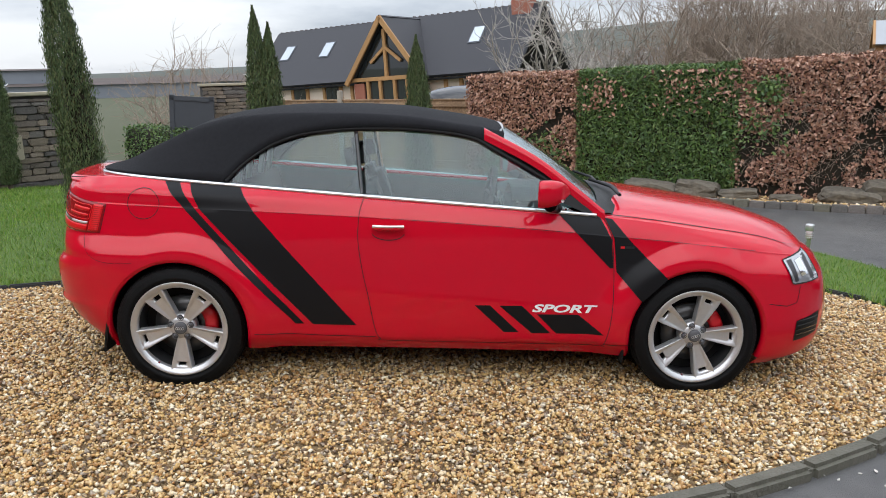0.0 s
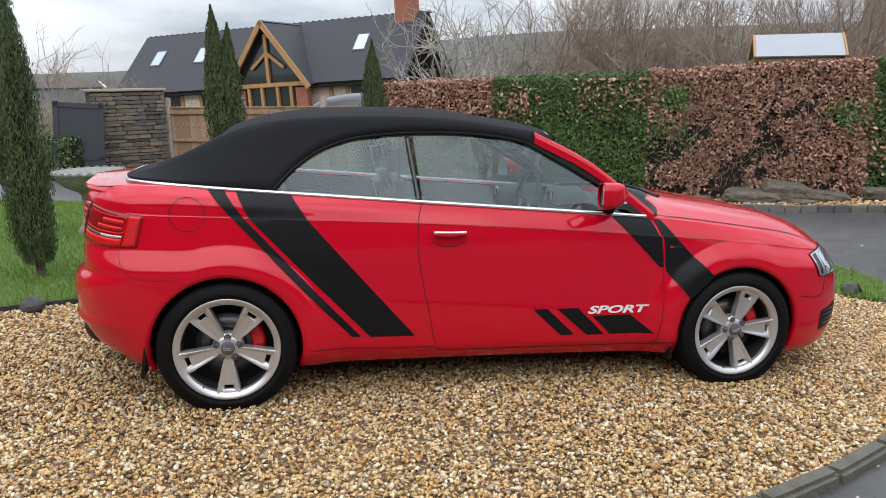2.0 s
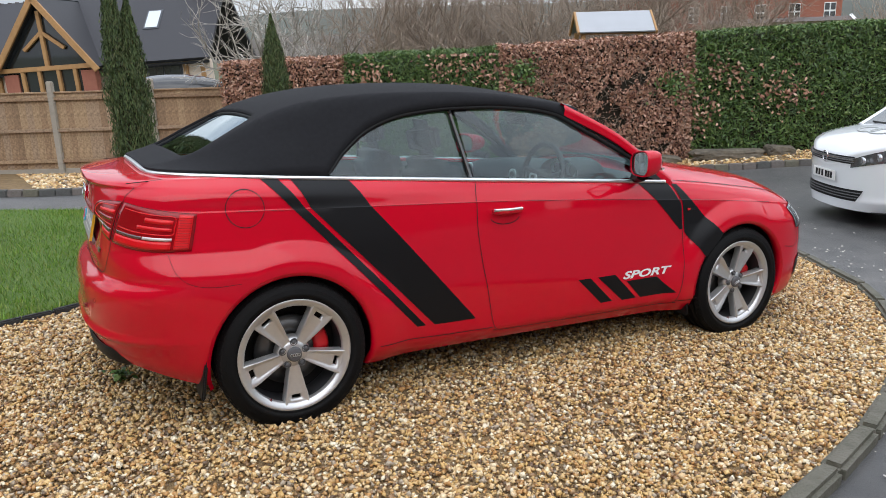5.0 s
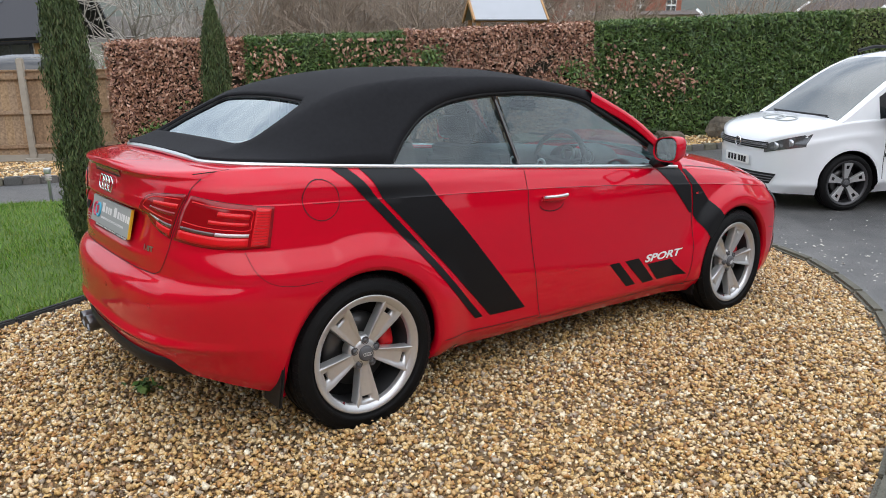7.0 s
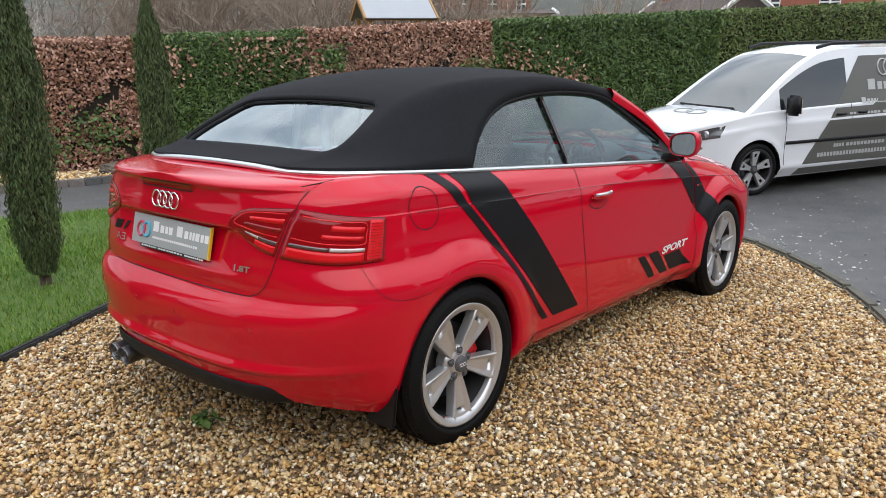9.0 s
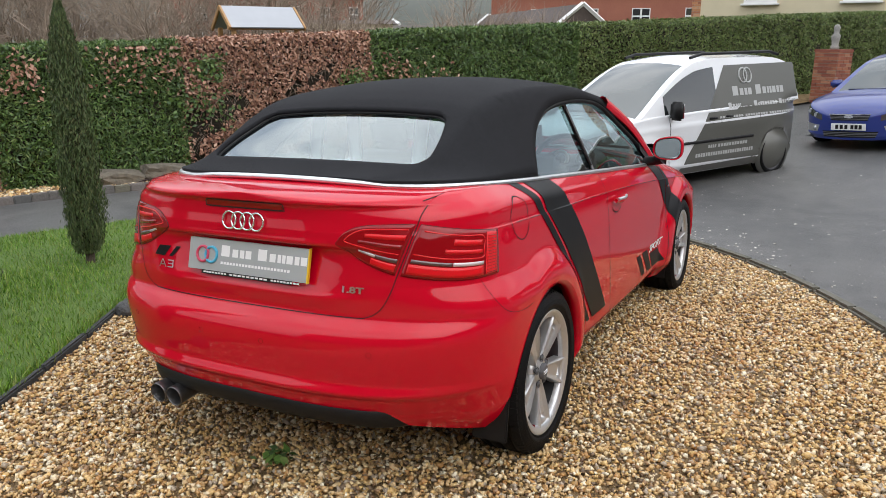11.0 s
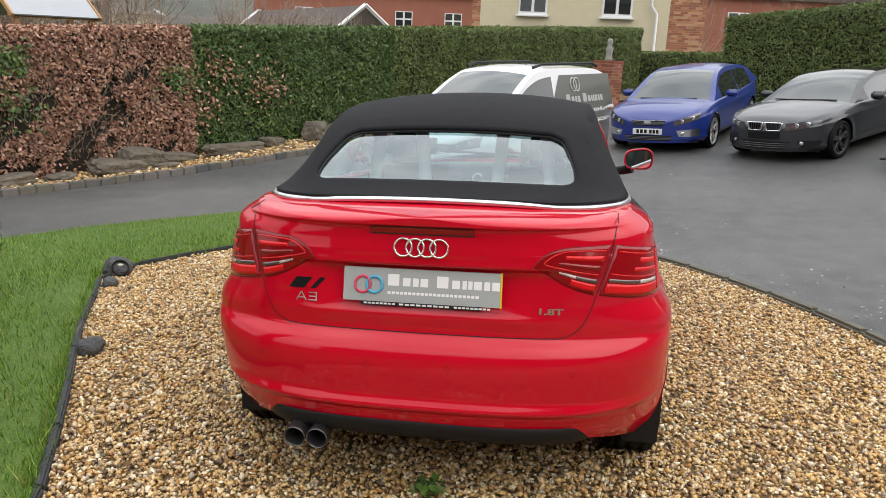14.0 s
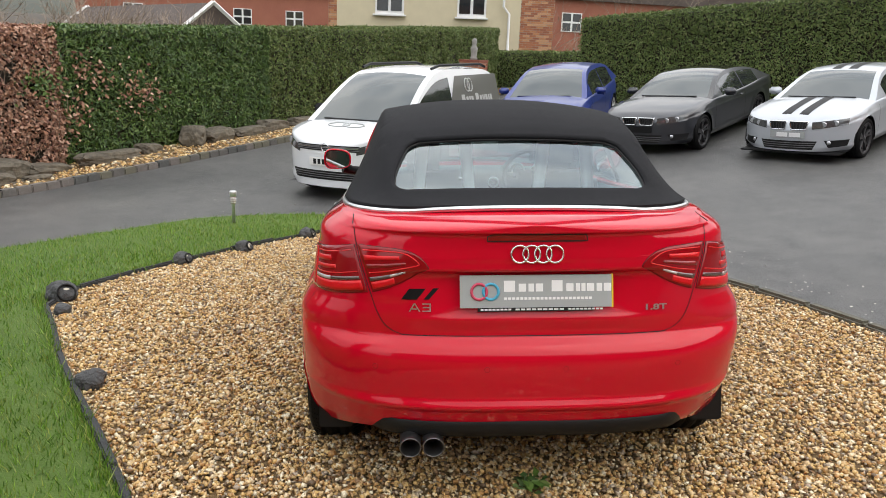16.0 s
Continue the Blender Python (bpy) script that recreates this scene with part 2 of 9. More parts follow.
M = {
    "tarmac": mat("tarmac", (0.045, 0.046, 0.048), 0.4, second=(0.14, 0.136, 0.13), scale=2.4, bump=0.45, bump_scale=190),
    "grass_soil": mat("grass_soil", (0.06, 0.115, 0.016), 0.9, second=(0.1, 0.16, 0.025), scale=5, bump=0.6, bump_scale=90),
    "grass": palette("grass_blade", [(0.105, 0.22, 0.017), (0.14, 0.275, 0.023), (0.19, 0.31, 0.036), (0.075, 0.17, 0.015), (0.25, 0.3, 0.066)], 0.55, grain=0.2),
    "field": mat("field", (0.06, 0.07, 0.03), 0.95, second=(0.085, 0.085, 0.045), scale=0.05),
    "gravel_bed": mat("gravel_bed", (0.1, 0.06, 0.026), 0.9, second=(0.3, 0.2, 0.09), scale=60, bump=1.0, bump_scale=90),
    "pebble": palette("pebble", [(0.6, 0.402, 0.174), (0.72, 0.54, 0.294), (0.48, 0.276, 0.102), (0.792, 0.636, 0.408), (0.312, 0.186, 0.09), (0.624, 0.402, 0.15), (0.408, 0.33, 0.24), (0.156, 0.102, 0.06), (0.85, 0.756, 0.552), (0.48, 0.258, 0.09), (0.66, 0.462, 0.24), (0.552, 0.354, 0.156), (0.72, 0.486, 0.204)], 0.38, bump=0.2, grain=0.25, grain_scale=110),
    "kerb": mat("kerb_stone", (0.16, 0.148, 0.12), 0.8, second=(0.08, 0.08, 0.055), scale=9, bump=0.5, bump_scale=60),
    "sett": palette("kerb_sett", [(0.13, 0.12, 0.11), (0.17, 0.15, 0.135), (0.1, 0.1, 0.095), (0.15, 0.14, 0.105)], 0.85, bump=0.5, per="object"),
    "rock": mat("rock", (0.06, 0.052, 0.042), 0.85, second=(0.21, 0.18, 0.135), scale=9, bump=1.0, bump_scale=16),
    "dark_rock": mat("dark_rock", (0.045, 0.047, 0.05), 0.75, second=(0.1, 0.1, 0.1), scale=18, bump=0.9, bump_scale=40),
    "red": mat("red_paint", (0.56, 0.0006, 0.017), 0.5, coat=0.92, spec=0.03),
    "fabric": mat("black_fabric", (0.0155, 0.0158, 0.0185), 0.85, vary=0.35, scale=30, bump=0.12, bump_scale=900, spec=0.2),
    "decal": mat("satin_black_decal", (0.007, 0.007, 0.008), 0.45, spec=0.2),
    "gap": mat("panel_gap", (0.012, 0.004, 0.004), 0.8),
    "chrome": mat("chrome", (0.82, 0.83, 0.85), 0.09, 1.0),
    "satin": mat("satin_aluminium", (0.78, 0.79, 0.8), 0.28, 1.0),
    "alloy": mat("silver_alloy", (0.62, 0.62, 0.62), 0.3, 0.7, vary=0.1, scale=40),
    "steel_pipe": mat("tailpipe_steel", (0.22, 0.22, 0.225), 0.32, 0.9, vary=0.4, scale=25),
    "alloy_dark": mat("dark_alloy", (0.06, 0.06, 0.063), 0.4, 0.5),
    "rubber": mat("tyre_rubber", (0.007, 0.007, 0.0075), 0.55, spec=0.1, second=(0.01, 0.01, 0.01), scale=25, bump=0.2, bump_scale=300),
    "plastic": mat("black_plastic", (0.008, 0.008, 0.0085), 0.5, spec=0.3, vary=0.2, scale=40, bump=0.1, bump_scale=500),
    "gloss_black": mat("gloss_black", (0.01, 0.01, 0.011), 0.12, coat=0.6),
    "white_letter": mat("white_lettering", (0.82, 0.82, 0.82), 0.45),
    "lamp_red": mat("red_lamp_lens", (0.34, 0.003, 0.008), 0.15, coat=1.0, vary=0.5, scale=40, spec=0.2),
    "lamp_dark": mat("dark_red_lens", (0.27, 0.002, 0.006), 0.15, coat=0.6, spec=0.2),
    "lamp_bright": mat("bright_red_reflector", (0.66, 0.005, 0.011), 0.35, coat=0.4, spec=0.2),
    "lamp_smoke": mat("smoky_lens", (0.12, 0.07, 0.07), 0.15, 0.3, coat=1.0),
    "valve": mat("valve_cap", (0.2, 0.01, 0.02), 0.4),
    "lamp_clear": mat("clear_lens", (0.6, 0.5, 0.5), 0.2, 0.2, coat=1.0),
    "glass": glass("car_glass", (0.66, 0.83, 0.83), 0.8, gloss=0.07, steep=3.0),
    "glass_rear": glass("rear_glass", (0.72, 0.87, 0.88), 0.95, gloss=0.1, steep=2.4),
    "mirror": mat("mirror", (0.85, 0.87, 0.88), 0.02, 1.0),
    "pane": glass("house_glass", (0.3, 0.32, 0.33), 0.7),
    "hoop": mat("brushed_hoop", (0.85, 0.87, 0.88), 0.5),
    "leather": mat("black_leather", (0.02, 0.02, 0.021), 0.5, bump=0.2, bump_scale=220),
    "trim_grey": mat("grey_trim", (0.09, 0.09, 0.095), 0.6),
    "caliper": mat("red_caliper", (0.55, 0.01, 0.015), 0.35),
    "disc": mat("brake_disc", (0.12, 0.12, 0.12), 0.4, 0.8),
    "plate_grey": mat("grey_plate", (0.36, 0.38, 0.38), 0.4),
    "yellow": mat("yellow_plate", (0.75, 0.5, 0.03), 0.45),
    "white_plate": mat("white_plate", (0.8, 0.8, 0.78), 0.4),
    "white_paint": mat("white_paint", (0.76, 0.78, 0.8), 0.25, coat=0.8),
    "grey_wrap": mat("dark_grey_wrap", (0.1, 0.1, 0.088), 0.4, coat=0.3),
    "wrap_letter": mat("pale_wrap_lettering", (0.42, 0.43, 0.42), 0.5),
    "blue_paint": mat("blue_paint", (0.01, 0.03, 0.21), 0.35, coat=0.7),
    "grey_paint": mat("grey_metallic_paint", (0.035, 0.037, 0.044), 0.35, 0.4, coat=0.8),
    "silver_paint": mat("silver_white_paint", (0.5, 0.53, 0.57), 0.32, 0.3, coat=0.8),
    "headlamp": mat("headlamp", (0.5, 0.52, 0.54), 0.12, 0.6, coat=1.0),
    "bark": mat("bark", (0.11, 0.085, 0.06), 0.9, second=(0.05, 0.04, 0.03), scale=14, bump=0.8, bump_scale=30),
    "birch": mat("birch_bark", (0.55, 0.52, 0.47), 0.8, second=(0.2, 0.17, 0.14), scale=6),
    "twig": mat("twig", (0.37, 0.29, 0.225), 0.9, vary=0.5, scale=3),
    "cypress": palette("cypress_foliage", [(0.05, 0.085, 0.025), (0.07, 0.11, 0.034), (0.09, 0.135, 0.042), (0.04, 0.065, 0.022), (0.11, 0.13, 0.05)], 0.7, grain=0.2),
    "leaf_green": palette("hedge_leaf_green", [(0.056, 0.112, 0.0224), (0.084, 0.157, 0.0291), (0.112, 0.19, 0.0381), (0.0392, 0.084, 0.0179), (0.146, 0.202, 0.056), (0.0784, 0.134, 0.0448)], 0.5, grain=0.2),
    "leaf_brown": palette("hedge_leaf_brown", [(0.345, 0.172, 0.103), (0.46, 0.253, 0.172), (0.253, 0.115, 0.0747), (0.529, 0.333, 0.241), (0.172, 0.0805, 0.0575), (0.391, 0.218, 0.138)], 0.6, grain=0.2),
    "leaf_fine": palette("hedge_leaf_clipped", [(0.0935, 0.143, 0.033), (0.121, 0.176, 0.0396), (0.149, 0.204, 0.0495), (0.0715, 0.11, 0.0286), (0.176, 0.198, 0.066)], 0.6, grain=0.2),
    "grit": mat("pale_grit", (0.6, 0.57, 0.52), 0.8),
    # pale blue-grey base colour stands in for sky mirrored in the roof lights
    "mirror_pane": mat("roof_light_pane", (0.55, 0.6, 0.65), 0.08, 0.4, coat=1.0),
    "clad": mat("metal_cladding", (0.2, 0.22, 0.25), 0.6, vary=0.15, scale=0.3),
    "wood": mat("bare_woodland", (0.1, 0.085, 0.07), 1.0, second=(0.065, 0.055, 0.045), scale=0.25),
    # near black stands in for the shade deep inside hedges and cypresses
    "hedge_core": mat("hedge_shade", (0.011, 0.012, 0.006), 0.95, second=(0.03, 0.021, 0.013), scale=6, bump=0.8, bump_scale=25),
    "slate": palette("slate_tile", [(0.036, 0.036, 0.042), (0.046, 0.044, 0.049), (0.03, 0.03, 0.036), (0.054, 0.05, 0.053)], 0.6, grain=0.15),
    "cream": mat("cream_render", (0.68, 0.6, 0.42), 0.85, vary=0.12, scale=2, bump=0.1, bump_scale=80),
    "pink_render": mat("pale_render", (0.78, 0.66, 0.55), 0.85, vary=0.1, scale=2),
    "oak": mat("oak_beam", (0.48, 0.27, 0.11), 0.6, second=(0.34, 0.18, 0.065), scale=5, bump=0.2, bump_scale=40),
    "brick": palette("red_brick", [(0.32, 0.11, 0.065), (0.38, 0.15, 0.085), (0.26, 0.085, 0.055), (0.42, 0.2, 0.12)], 0.85, bump=0.3),
    "orange_brick": palette("orange_brick", [(0.5, 0.24, 0.12), (0.42, 0.17, 0.09), (0.56, 0.32, 0.18), (0.33, 0.13, 0.075)], 0.85, bump=0.3),
    "brick_far": mat("distant_brick", (0.36, 0.14, 0.09), 0.9, second=(0.28, 0.1, 0.07), scale=6),
    "mortar": mat("mortar", (0.36, 0.32, 0.27), 0.95, bump=0.3),
    "tile_far": mat("distant_roof_tile", (0.11, 0.085, 0.075), 0.85, vary=0.4, scale=4),
    "upvc": mat("white_frame", (0.8, 0.8, 0.79), 0.35),
    "fence": palette("fence_board", [(0.3, 0.2, 0.12), (0.36, 0.25, 0.15), (0.25, 0.165, 0.1), (0.33, 0.235, 0.155)], 0.85, bump=0.3, grain=0.3, grain_scale=25, per="object"),
    "concrete": mat("concrete_post", (0.42, 0.38, 0.32), 0.9, vary=0.25, scale=7, bump=0.3, bump_scale=90),
    "stone": palette("wall_stone", [(0.13, 0.11, 0.092), (0.18, 0.15, 0.115), (0.095, 0.088, 0.082), (0.21, 0.175, 0.135), (0.15, 0.138, 0.125)], 0.9, bump=0.6, per="object", grain=0.35, grain_scale=18),
    "stone_gap": mat("stone_joint", (0.06, 0.055, 0.05), 0.95, bump=0.5),
    "gate": mat("grey_gate_paint", (0.055, 0.06, 0.07), 0.45),
    "steel": mat("stainless_steel", (0.66, 0.66, 0.66), 0.45, 0.75, vary=0.15, scale=30),
    "edging": mat("slate_edging", (0.045, 0.048, 0.05), 0.8, vary=0.4, scale=12, bump=0.4),
    "bath_stone": mat("bird_bath_stone", (0.36, 0.35, 0.33), 0.9, second=(0.2, 0.2, 0.18), scale=14, bump=0.5, bump_scale=50),
    "zinc": mat("pale_sheet_roof", (0.4, 0.42, 0.45), 0.45, vary=0.1, scale=2),
    "hill": mat("far_hill", (0.1, 0.11, 0.09), 1.0, second=(0.075, 0.08, 0.07), scale=0.03),
    "sign": mat("sandstone_plaque", (0.42, 0.38, 0.28), 0.85, vary=0.2, scale=10),
    "pink_logo": mat("pink_mark", (0.6, 0.06, 0.12), 0.4),
    "blue_logo": mat("blue_mark", (0.06, 0.4, 0.6), 0.4),
}


# ---- mesh helpers ----
def mesh(name, verts, faces, material, parent=None, label="", smooth=False, category="", group="", kind=""):
    used = sorted({i for f in faces for i in f})
    if len(used) < len(verts):
        back = {i: k for k, i in enumerate(used)}
        verts, faces = [verts[i] for i in used], [tuple(back[i] for i in f) for f in faces]
    me = bpy.data.meshes.new(name)
    me.from_pydata([tuple(v) for v in verts], [], [tuple(f) for f in faces])
    if smooth:
        me.polygons.foreach_set("use_smooth", [True] * len(me.polygons))
    me.materials.append(material)
    ob = new(name, me)
    ob.parent = parent
    return tagged(ob, label, category, group, kind)


def part(name, bm, material, parent=None, label="", smooth=False, category="", group="", kind=""):
    me = bpy.data.meshes.new(name)
    if smooth:
        for f in bm.faces:
            f.smooth = True
    bm.to_mesh(me)
    bm.free()
    me.materials.append(material)
    ob = new(name, me)
    ob.parent = parent
    return tagged(ob, label, category, group, kind)


def thing(name, m, label, category, group="", kind=""):
    ob = new(name)
    ob.empty_display_size = 0.1
    ob.matrix_world = m
    return tagged(ob, label, category, group, kind)


def box(bm, m, sx, sy, sz, bevel=0.0):
    """A box of that size centred on the pose m, with bevelled edges."""
    got = bmesh.ops.create_cube(bm, size=1.0, matrix=m @ Matrix.Diagonal((sx, sy, sz, 1)))
    if bevel:
        edges = list({e for v in got["verts"] for e in v.link_edges})
        bmesh.ops.bevel(bm, geom=edges, offset=bevel, segments=2, affect="EDGES", clamp_overlap=True)
    return bm


def boxed(sx, sy, sz, bevel=0.0, m=Matrix()):
    return box(bmesh.new(), m, sx, sy, sz, bevel)


def lathe(profile, n=48, axis="y", close=False):
    """Verts and faces of a profile of (radius, along) turned round an axis."""
    vs, fs = [], []
    for i in range(n):
        a = 2 * math.pi * i / n
        for r, h in profile:
            c, s = r * math.cos(a), r * math.sin(a)
            vs.append({"y": (c, h, s), "z": (c, s, h), "x": (h, c, s)}[axis])
    k = len(profile)
    for i in range(n):
        j = (i + 1) % n
        for q in range(k if close else k - 1):
            p = (q + 1) % k
            fs.append((i * k + q, i * k + p, j * k + p, j * k + q))
    return vs, fs


def grid_faces(rows, cols, base=0, wrap=False):
    fs = []
    for i in range(rows - 1):
        for j in range(cols if wrap else cols - 1):
            q = (j + 1) % cols
            fs.append((base + i * cols + j, base + i * cols + q, base + (i + 1) * cols + q, base + (i + 1) * cols + j))
    return fs


def tube(path, radius, sides=6, closed=False):
    """Verts and faces of a tube round a path; radius may be one number or one a point."""
    pts = [Vector(p) for p in path]
    rad = [radius] * len(pts) if isinstance(radius, (int, float)) else radius
    vs, n = [], len(pts)
    up = Vector((0.13, 0.21, 0.97))
    for i, p in enumerate(pts):
        a = pts[(i - 1) % n] if closed or i else p
        b = pts[(i + 1) % n] if closed or i < n - 1 else p
        d = (b - a).normalized()
        u = d.cross(up)
        u = (u if u.length > 0.05 else d.cross(Vector((1, 0, 0)))).normalized()
        w = u.cross(d)
        for k in range(sides):
            t = 2 * math.pi * k / sides
            vs.append(p + (u * math.cos(t) + w * math.sin(t)) * rad[i])
    fs = grid_faces(n, sides, wrap=True)
    if closed:
        fs += [((n - 1) * sides + k, (n - 1) * sides + (k + 1) % sides, (k + 1) % sides, k) for k in range(sides)]
    else:
        fs += [tuple(range(sides)), tuple((n - 1) * sides + k for k in range(sides - 1, -1, -1))]
    return vs, fs


def keyed(x, xs, vs):
    """Smooth interpolation through keys."""
    x = min(max(x, xs[0]), xs[-1])
    i = max(k for k in range(len(xs) - 1) if xs[k] <= x)
    h = xs[i + 1] - xs[i]
    t = (x - xs[i]) / h

    def slope(k):
        if k == 0 or k == len(xs) - 1:
            a, b = (0, 1) if k == 0 else (len(xs) - 2, len(xs) - 1)
            return (vs[b] - vs[a]) / (xs[b] - xs[a])
        l, r = (vs[k] - vs[k - 1]) / (xs[k] - xs[k - 1]), (vs[k + 1] - vs[k]) / (xs[k + 1] - xs[k])
        return 0.0 if l * r <= 0 else 2 * l * r / (l + r)

    m0, m1 = slope(i) * h, slope(i + 1) * h
    t2, t3 = t * t, t * t * t
    return (2 * t3 - 3 * t2 + 1) * vs[i] + (t3 - 2 * t2 + t) * m0 + (-2 * t3 + 3 * t2) * vs[i + 1] + (t3 - t2) * m1


def along(line, step):
    """Points at even steps along a polyline."""
    pts = [Vector(p) for p in line]
    out, left = [pts[0].copy()], step
    for a, b in zip(pts, pts[1:]):
        d, pos = (b - a).length, 0.0
        while d - pos >= left:
            pos += left
            out.append(a.lerp(b, pos / d))
            left = step
        left -= d - pos
    return out


# ---- ground ----
def soft(v):
    return 0.5 * math.log1p(math.exp(min(v / 0.5, 60))) if v < 30 else v


def ground_z(x, y):
    """Height of the sloping drive."""
    x, y = min(max(x, -14), 22), min(max(y, -14), 16)
    return -0.045 * x - 0.027 * y + 0.085 * soft(x - 7) + 0.095 * soft(-y - 1.8) - 0.035 * soft(y - 5)


def sheet(name, outline, lift, step, material, label, category="", wave=0.0):
    """A flat piece of ground inside an outline, following the slope."""
    from mathutils.geometry import delaunay_2d_cdt
    edge = [p.to_2d() for p in along([Vector((*p, 0)) for p in outline + outline[:1]], step)]
    n = len(edge)
    xs, ys = [p.x for p in edge], [p.y for p in edge]
    pts = list(edge)
    x = min(xs) + step / 2
    while x < max(xs):
        y = min(ys) + step / 2
        while y < max(ys):
            pts.append(Vector((x + random.uniform(-0.2, 0.2) * step, y + random.uniform(-0.2, 0.2) * step)))
            y += step
        x += step
    v, _, f, *_ = delaunay_2d_cdt(pts, [(i, (i + 1) % n) for i in range(n)], [], 1, 1e-4)
    verts = [(p.x, p.y, ground_z(p.x, p.y) + lift + wave * noise.noise((p.x * 1.1, p.y * 1.1, 3))) for p in v]
    return mesh(name, verts, f, material, None, label, True, category, kind="structure")


def inside(p, poly):
    x, y, c = p[0], p[1], False
    for (x1, y1), (x2, y2) in zip(poly, poly[1:] + poly[:1]):
        if (y1 > y) != (y2 > y) and x < (x2 - x1) * (y - y1) / (y2 - y1) + x1:
            c = not c
    return c


# inner edge of the lawn, beside the gravel
LAWN_EDGE = [(-7.0, -1.9), (-4.0, -0.3), (-2.6, 0.5), (-1.75, 0.95), (-0.85, 1.34), (-0.2, 1.72), (0.66, 2.26), (1.45, 2.67), (1.78, 2.86), (2.05, 2.86), (2.4, 2.7), (3.0, 2.34), (3.6, 1.9), (4.17, 1.42), (4.5, 0.95), (4.72, 0.55)]
# the kerb round the gravel
KERB_LINE = [(4.78, 0.62), (4.68, 0.35), (4.43, -0.05), (4.14, -0.56), (3.68, -1.06), (3.08, -1.5), (2.5, -1.82), (2.05, -2.02), (1.6, -2.18), (1.0, -2.36), (0.2, -2.56), (-0.8, -2.76), (-2.0, -2.98), (-4.0, -3.3), (-7.0, -3.7)]
LAWN_OUTER = [(4.95, 0.75), (5.22, 1.15), (5.3, 1.6), (5.2, 2.1), (4.95, 2.7), (4.47, 3.14), (3.95, 3.62), (3.53, 3.98), (2.54, 4.61), (1.4, 4.98), (0.3, 5.35), (-0.5, 5.7), (-1.6, 6.3), (-2.6, 6.9), (-3.5, 7.3), (-4.4, 6.95), (-5.4, 6.1), (-7.5, 4.2), (-9.0, 2.5)]
ROAD_EDGE = [(-3.0, 9.2), (-2.0, 8.5), (-1.0, 8.05), (0.0, 7.8), (1.3, 7.65), (2.7, 7.5), (3.6, 7.3), (4.75, 6.88), (5.8, 6.25), (7.2, 5.4), (8.42, 4.66), (10.6, 3.27), (12.2, 2.3), (14.2, 1.05), (16.2, -0.2)]
HEDGE_LINE = [(1.95, 9.62), (3.77, 8.58), (6.0, 7.3), (8.93, 5.72), (12.6, 3.55), (17.3, 0.5), (21.6, -2.35)]

rows = [-3000, -900, -300, -90, -40] + list(range(-24, 46, 2)) + [60, 100, 320, 900, 3000]
gv = [(x, y, ground_z(x, y) - 0.06 - 0.02 * max(abs(x), abs(y)) ** 0.5) for y in rows for x in rows]
mesh("ground", gv, grid_faces(len(rows), len(rows)), M["field"], None, "rough grass and fields beyond the drive", True, "ground", kind="structure")
sheet("road", [(-9, -16), (24, -16), (24, -5), (21, -1.5)] + [(p[0] + 0.05, p[1] + 0.05) for p in ROAD_EDGE[::-1]] + [(-5.5, 14), (-9, 14)], 0.0, 0.6, M["tarmac"], "worn grey tarmac driveway with grit along its edges", "driveway")
GRAVEL = LAWN_EDGE + KERB_LINE
gravel = sheet("gravel_bed", GRAVEL, 0.02, 0.25, M["gravel_bed"], "bed of golden gravel under the red car", "gravel", 0.008)
LAWN = LAWN_EDGE + LAWN_OUTER
lawn = sheet("lawn", LAWN, 0.045, 0.25, M["grass_soil"], "short green lawn beside the gravel", "lawn", 0.02)
sheet("rockery_bed", ROAD_EDGE + [(21.0, -3.0), (22, -2.4), (17.8, 1.4), (13, 4.4), (9.2, 6.7), (6.3, 8.2), (4, 9.5), (2, 10.8), (-2, 12.6), (-3, 12)], 0.05, 0.3, M["gravel_bed"], "gravel border with rocks under the hedge", "gravel", 0.03)


# ---- leaves ----
def leaves(name, pts, normals, size, material, parent, label, seed=1, flat=0.6, narrow=0.5, rise=0.0):
    """Many small leaves, each a bent pair of triangles, at points with facing normals."""
    rng = np.random.default_rng(seed)
    n = len(pts)
    P, N = np.asarray(pts, float), np.asarray(normals, float)
    N = N + rng.normal(0, flat, (n, 3))
    N /= np.linalg.norm(N, axis=1)[:, None]
    T = np.cross(N, rng.normal(0, 1, (n, 3)))
    T /= np.linalg.norm(T, axis=1)[:, None]
    if rise:
        T = T * 0.6 + np.array([0.0, 0.0, rise])
        T /= np.linalg.norm(T, axis=1)[:, None]
    B = np.cross(N, T)
    B /= np.maximum(np.linalg.norm(B, axis=1), 1e-6)[:, None]
    s = (size * rng.uniform(0.6, 1.3, n))[:, None]
    tip, left, right, tail = P + T * s, P + B * s * narrow + N * s * 0.12, P - B * s * narrow + N * s * 0.12, P - T * s * 0.8
    V = np.stack([tip, left, tail, right], 1).reshape(-1, 3)
    me = bpy.data.meshes.new(name)
    me.vertices.add(4 * n)
    me.vertices.foreach_set("co", V.ravel())
    me.loops.add(4 * n)
    me.loops.foreach_set("vertex_index", np.arange(4 * n, dtype=np.int32))
    me.polygons.add(n)
    me.polygons.foreach_set("loop_start", np.arange(0, 4 * n, 4, dtype=np.int32))
    me.update()
    me.validate()
    me.materials.append(material)
    ob = new(name, me)
    ob.parent = parent
    return tagged(ob, label, kind="stuff")


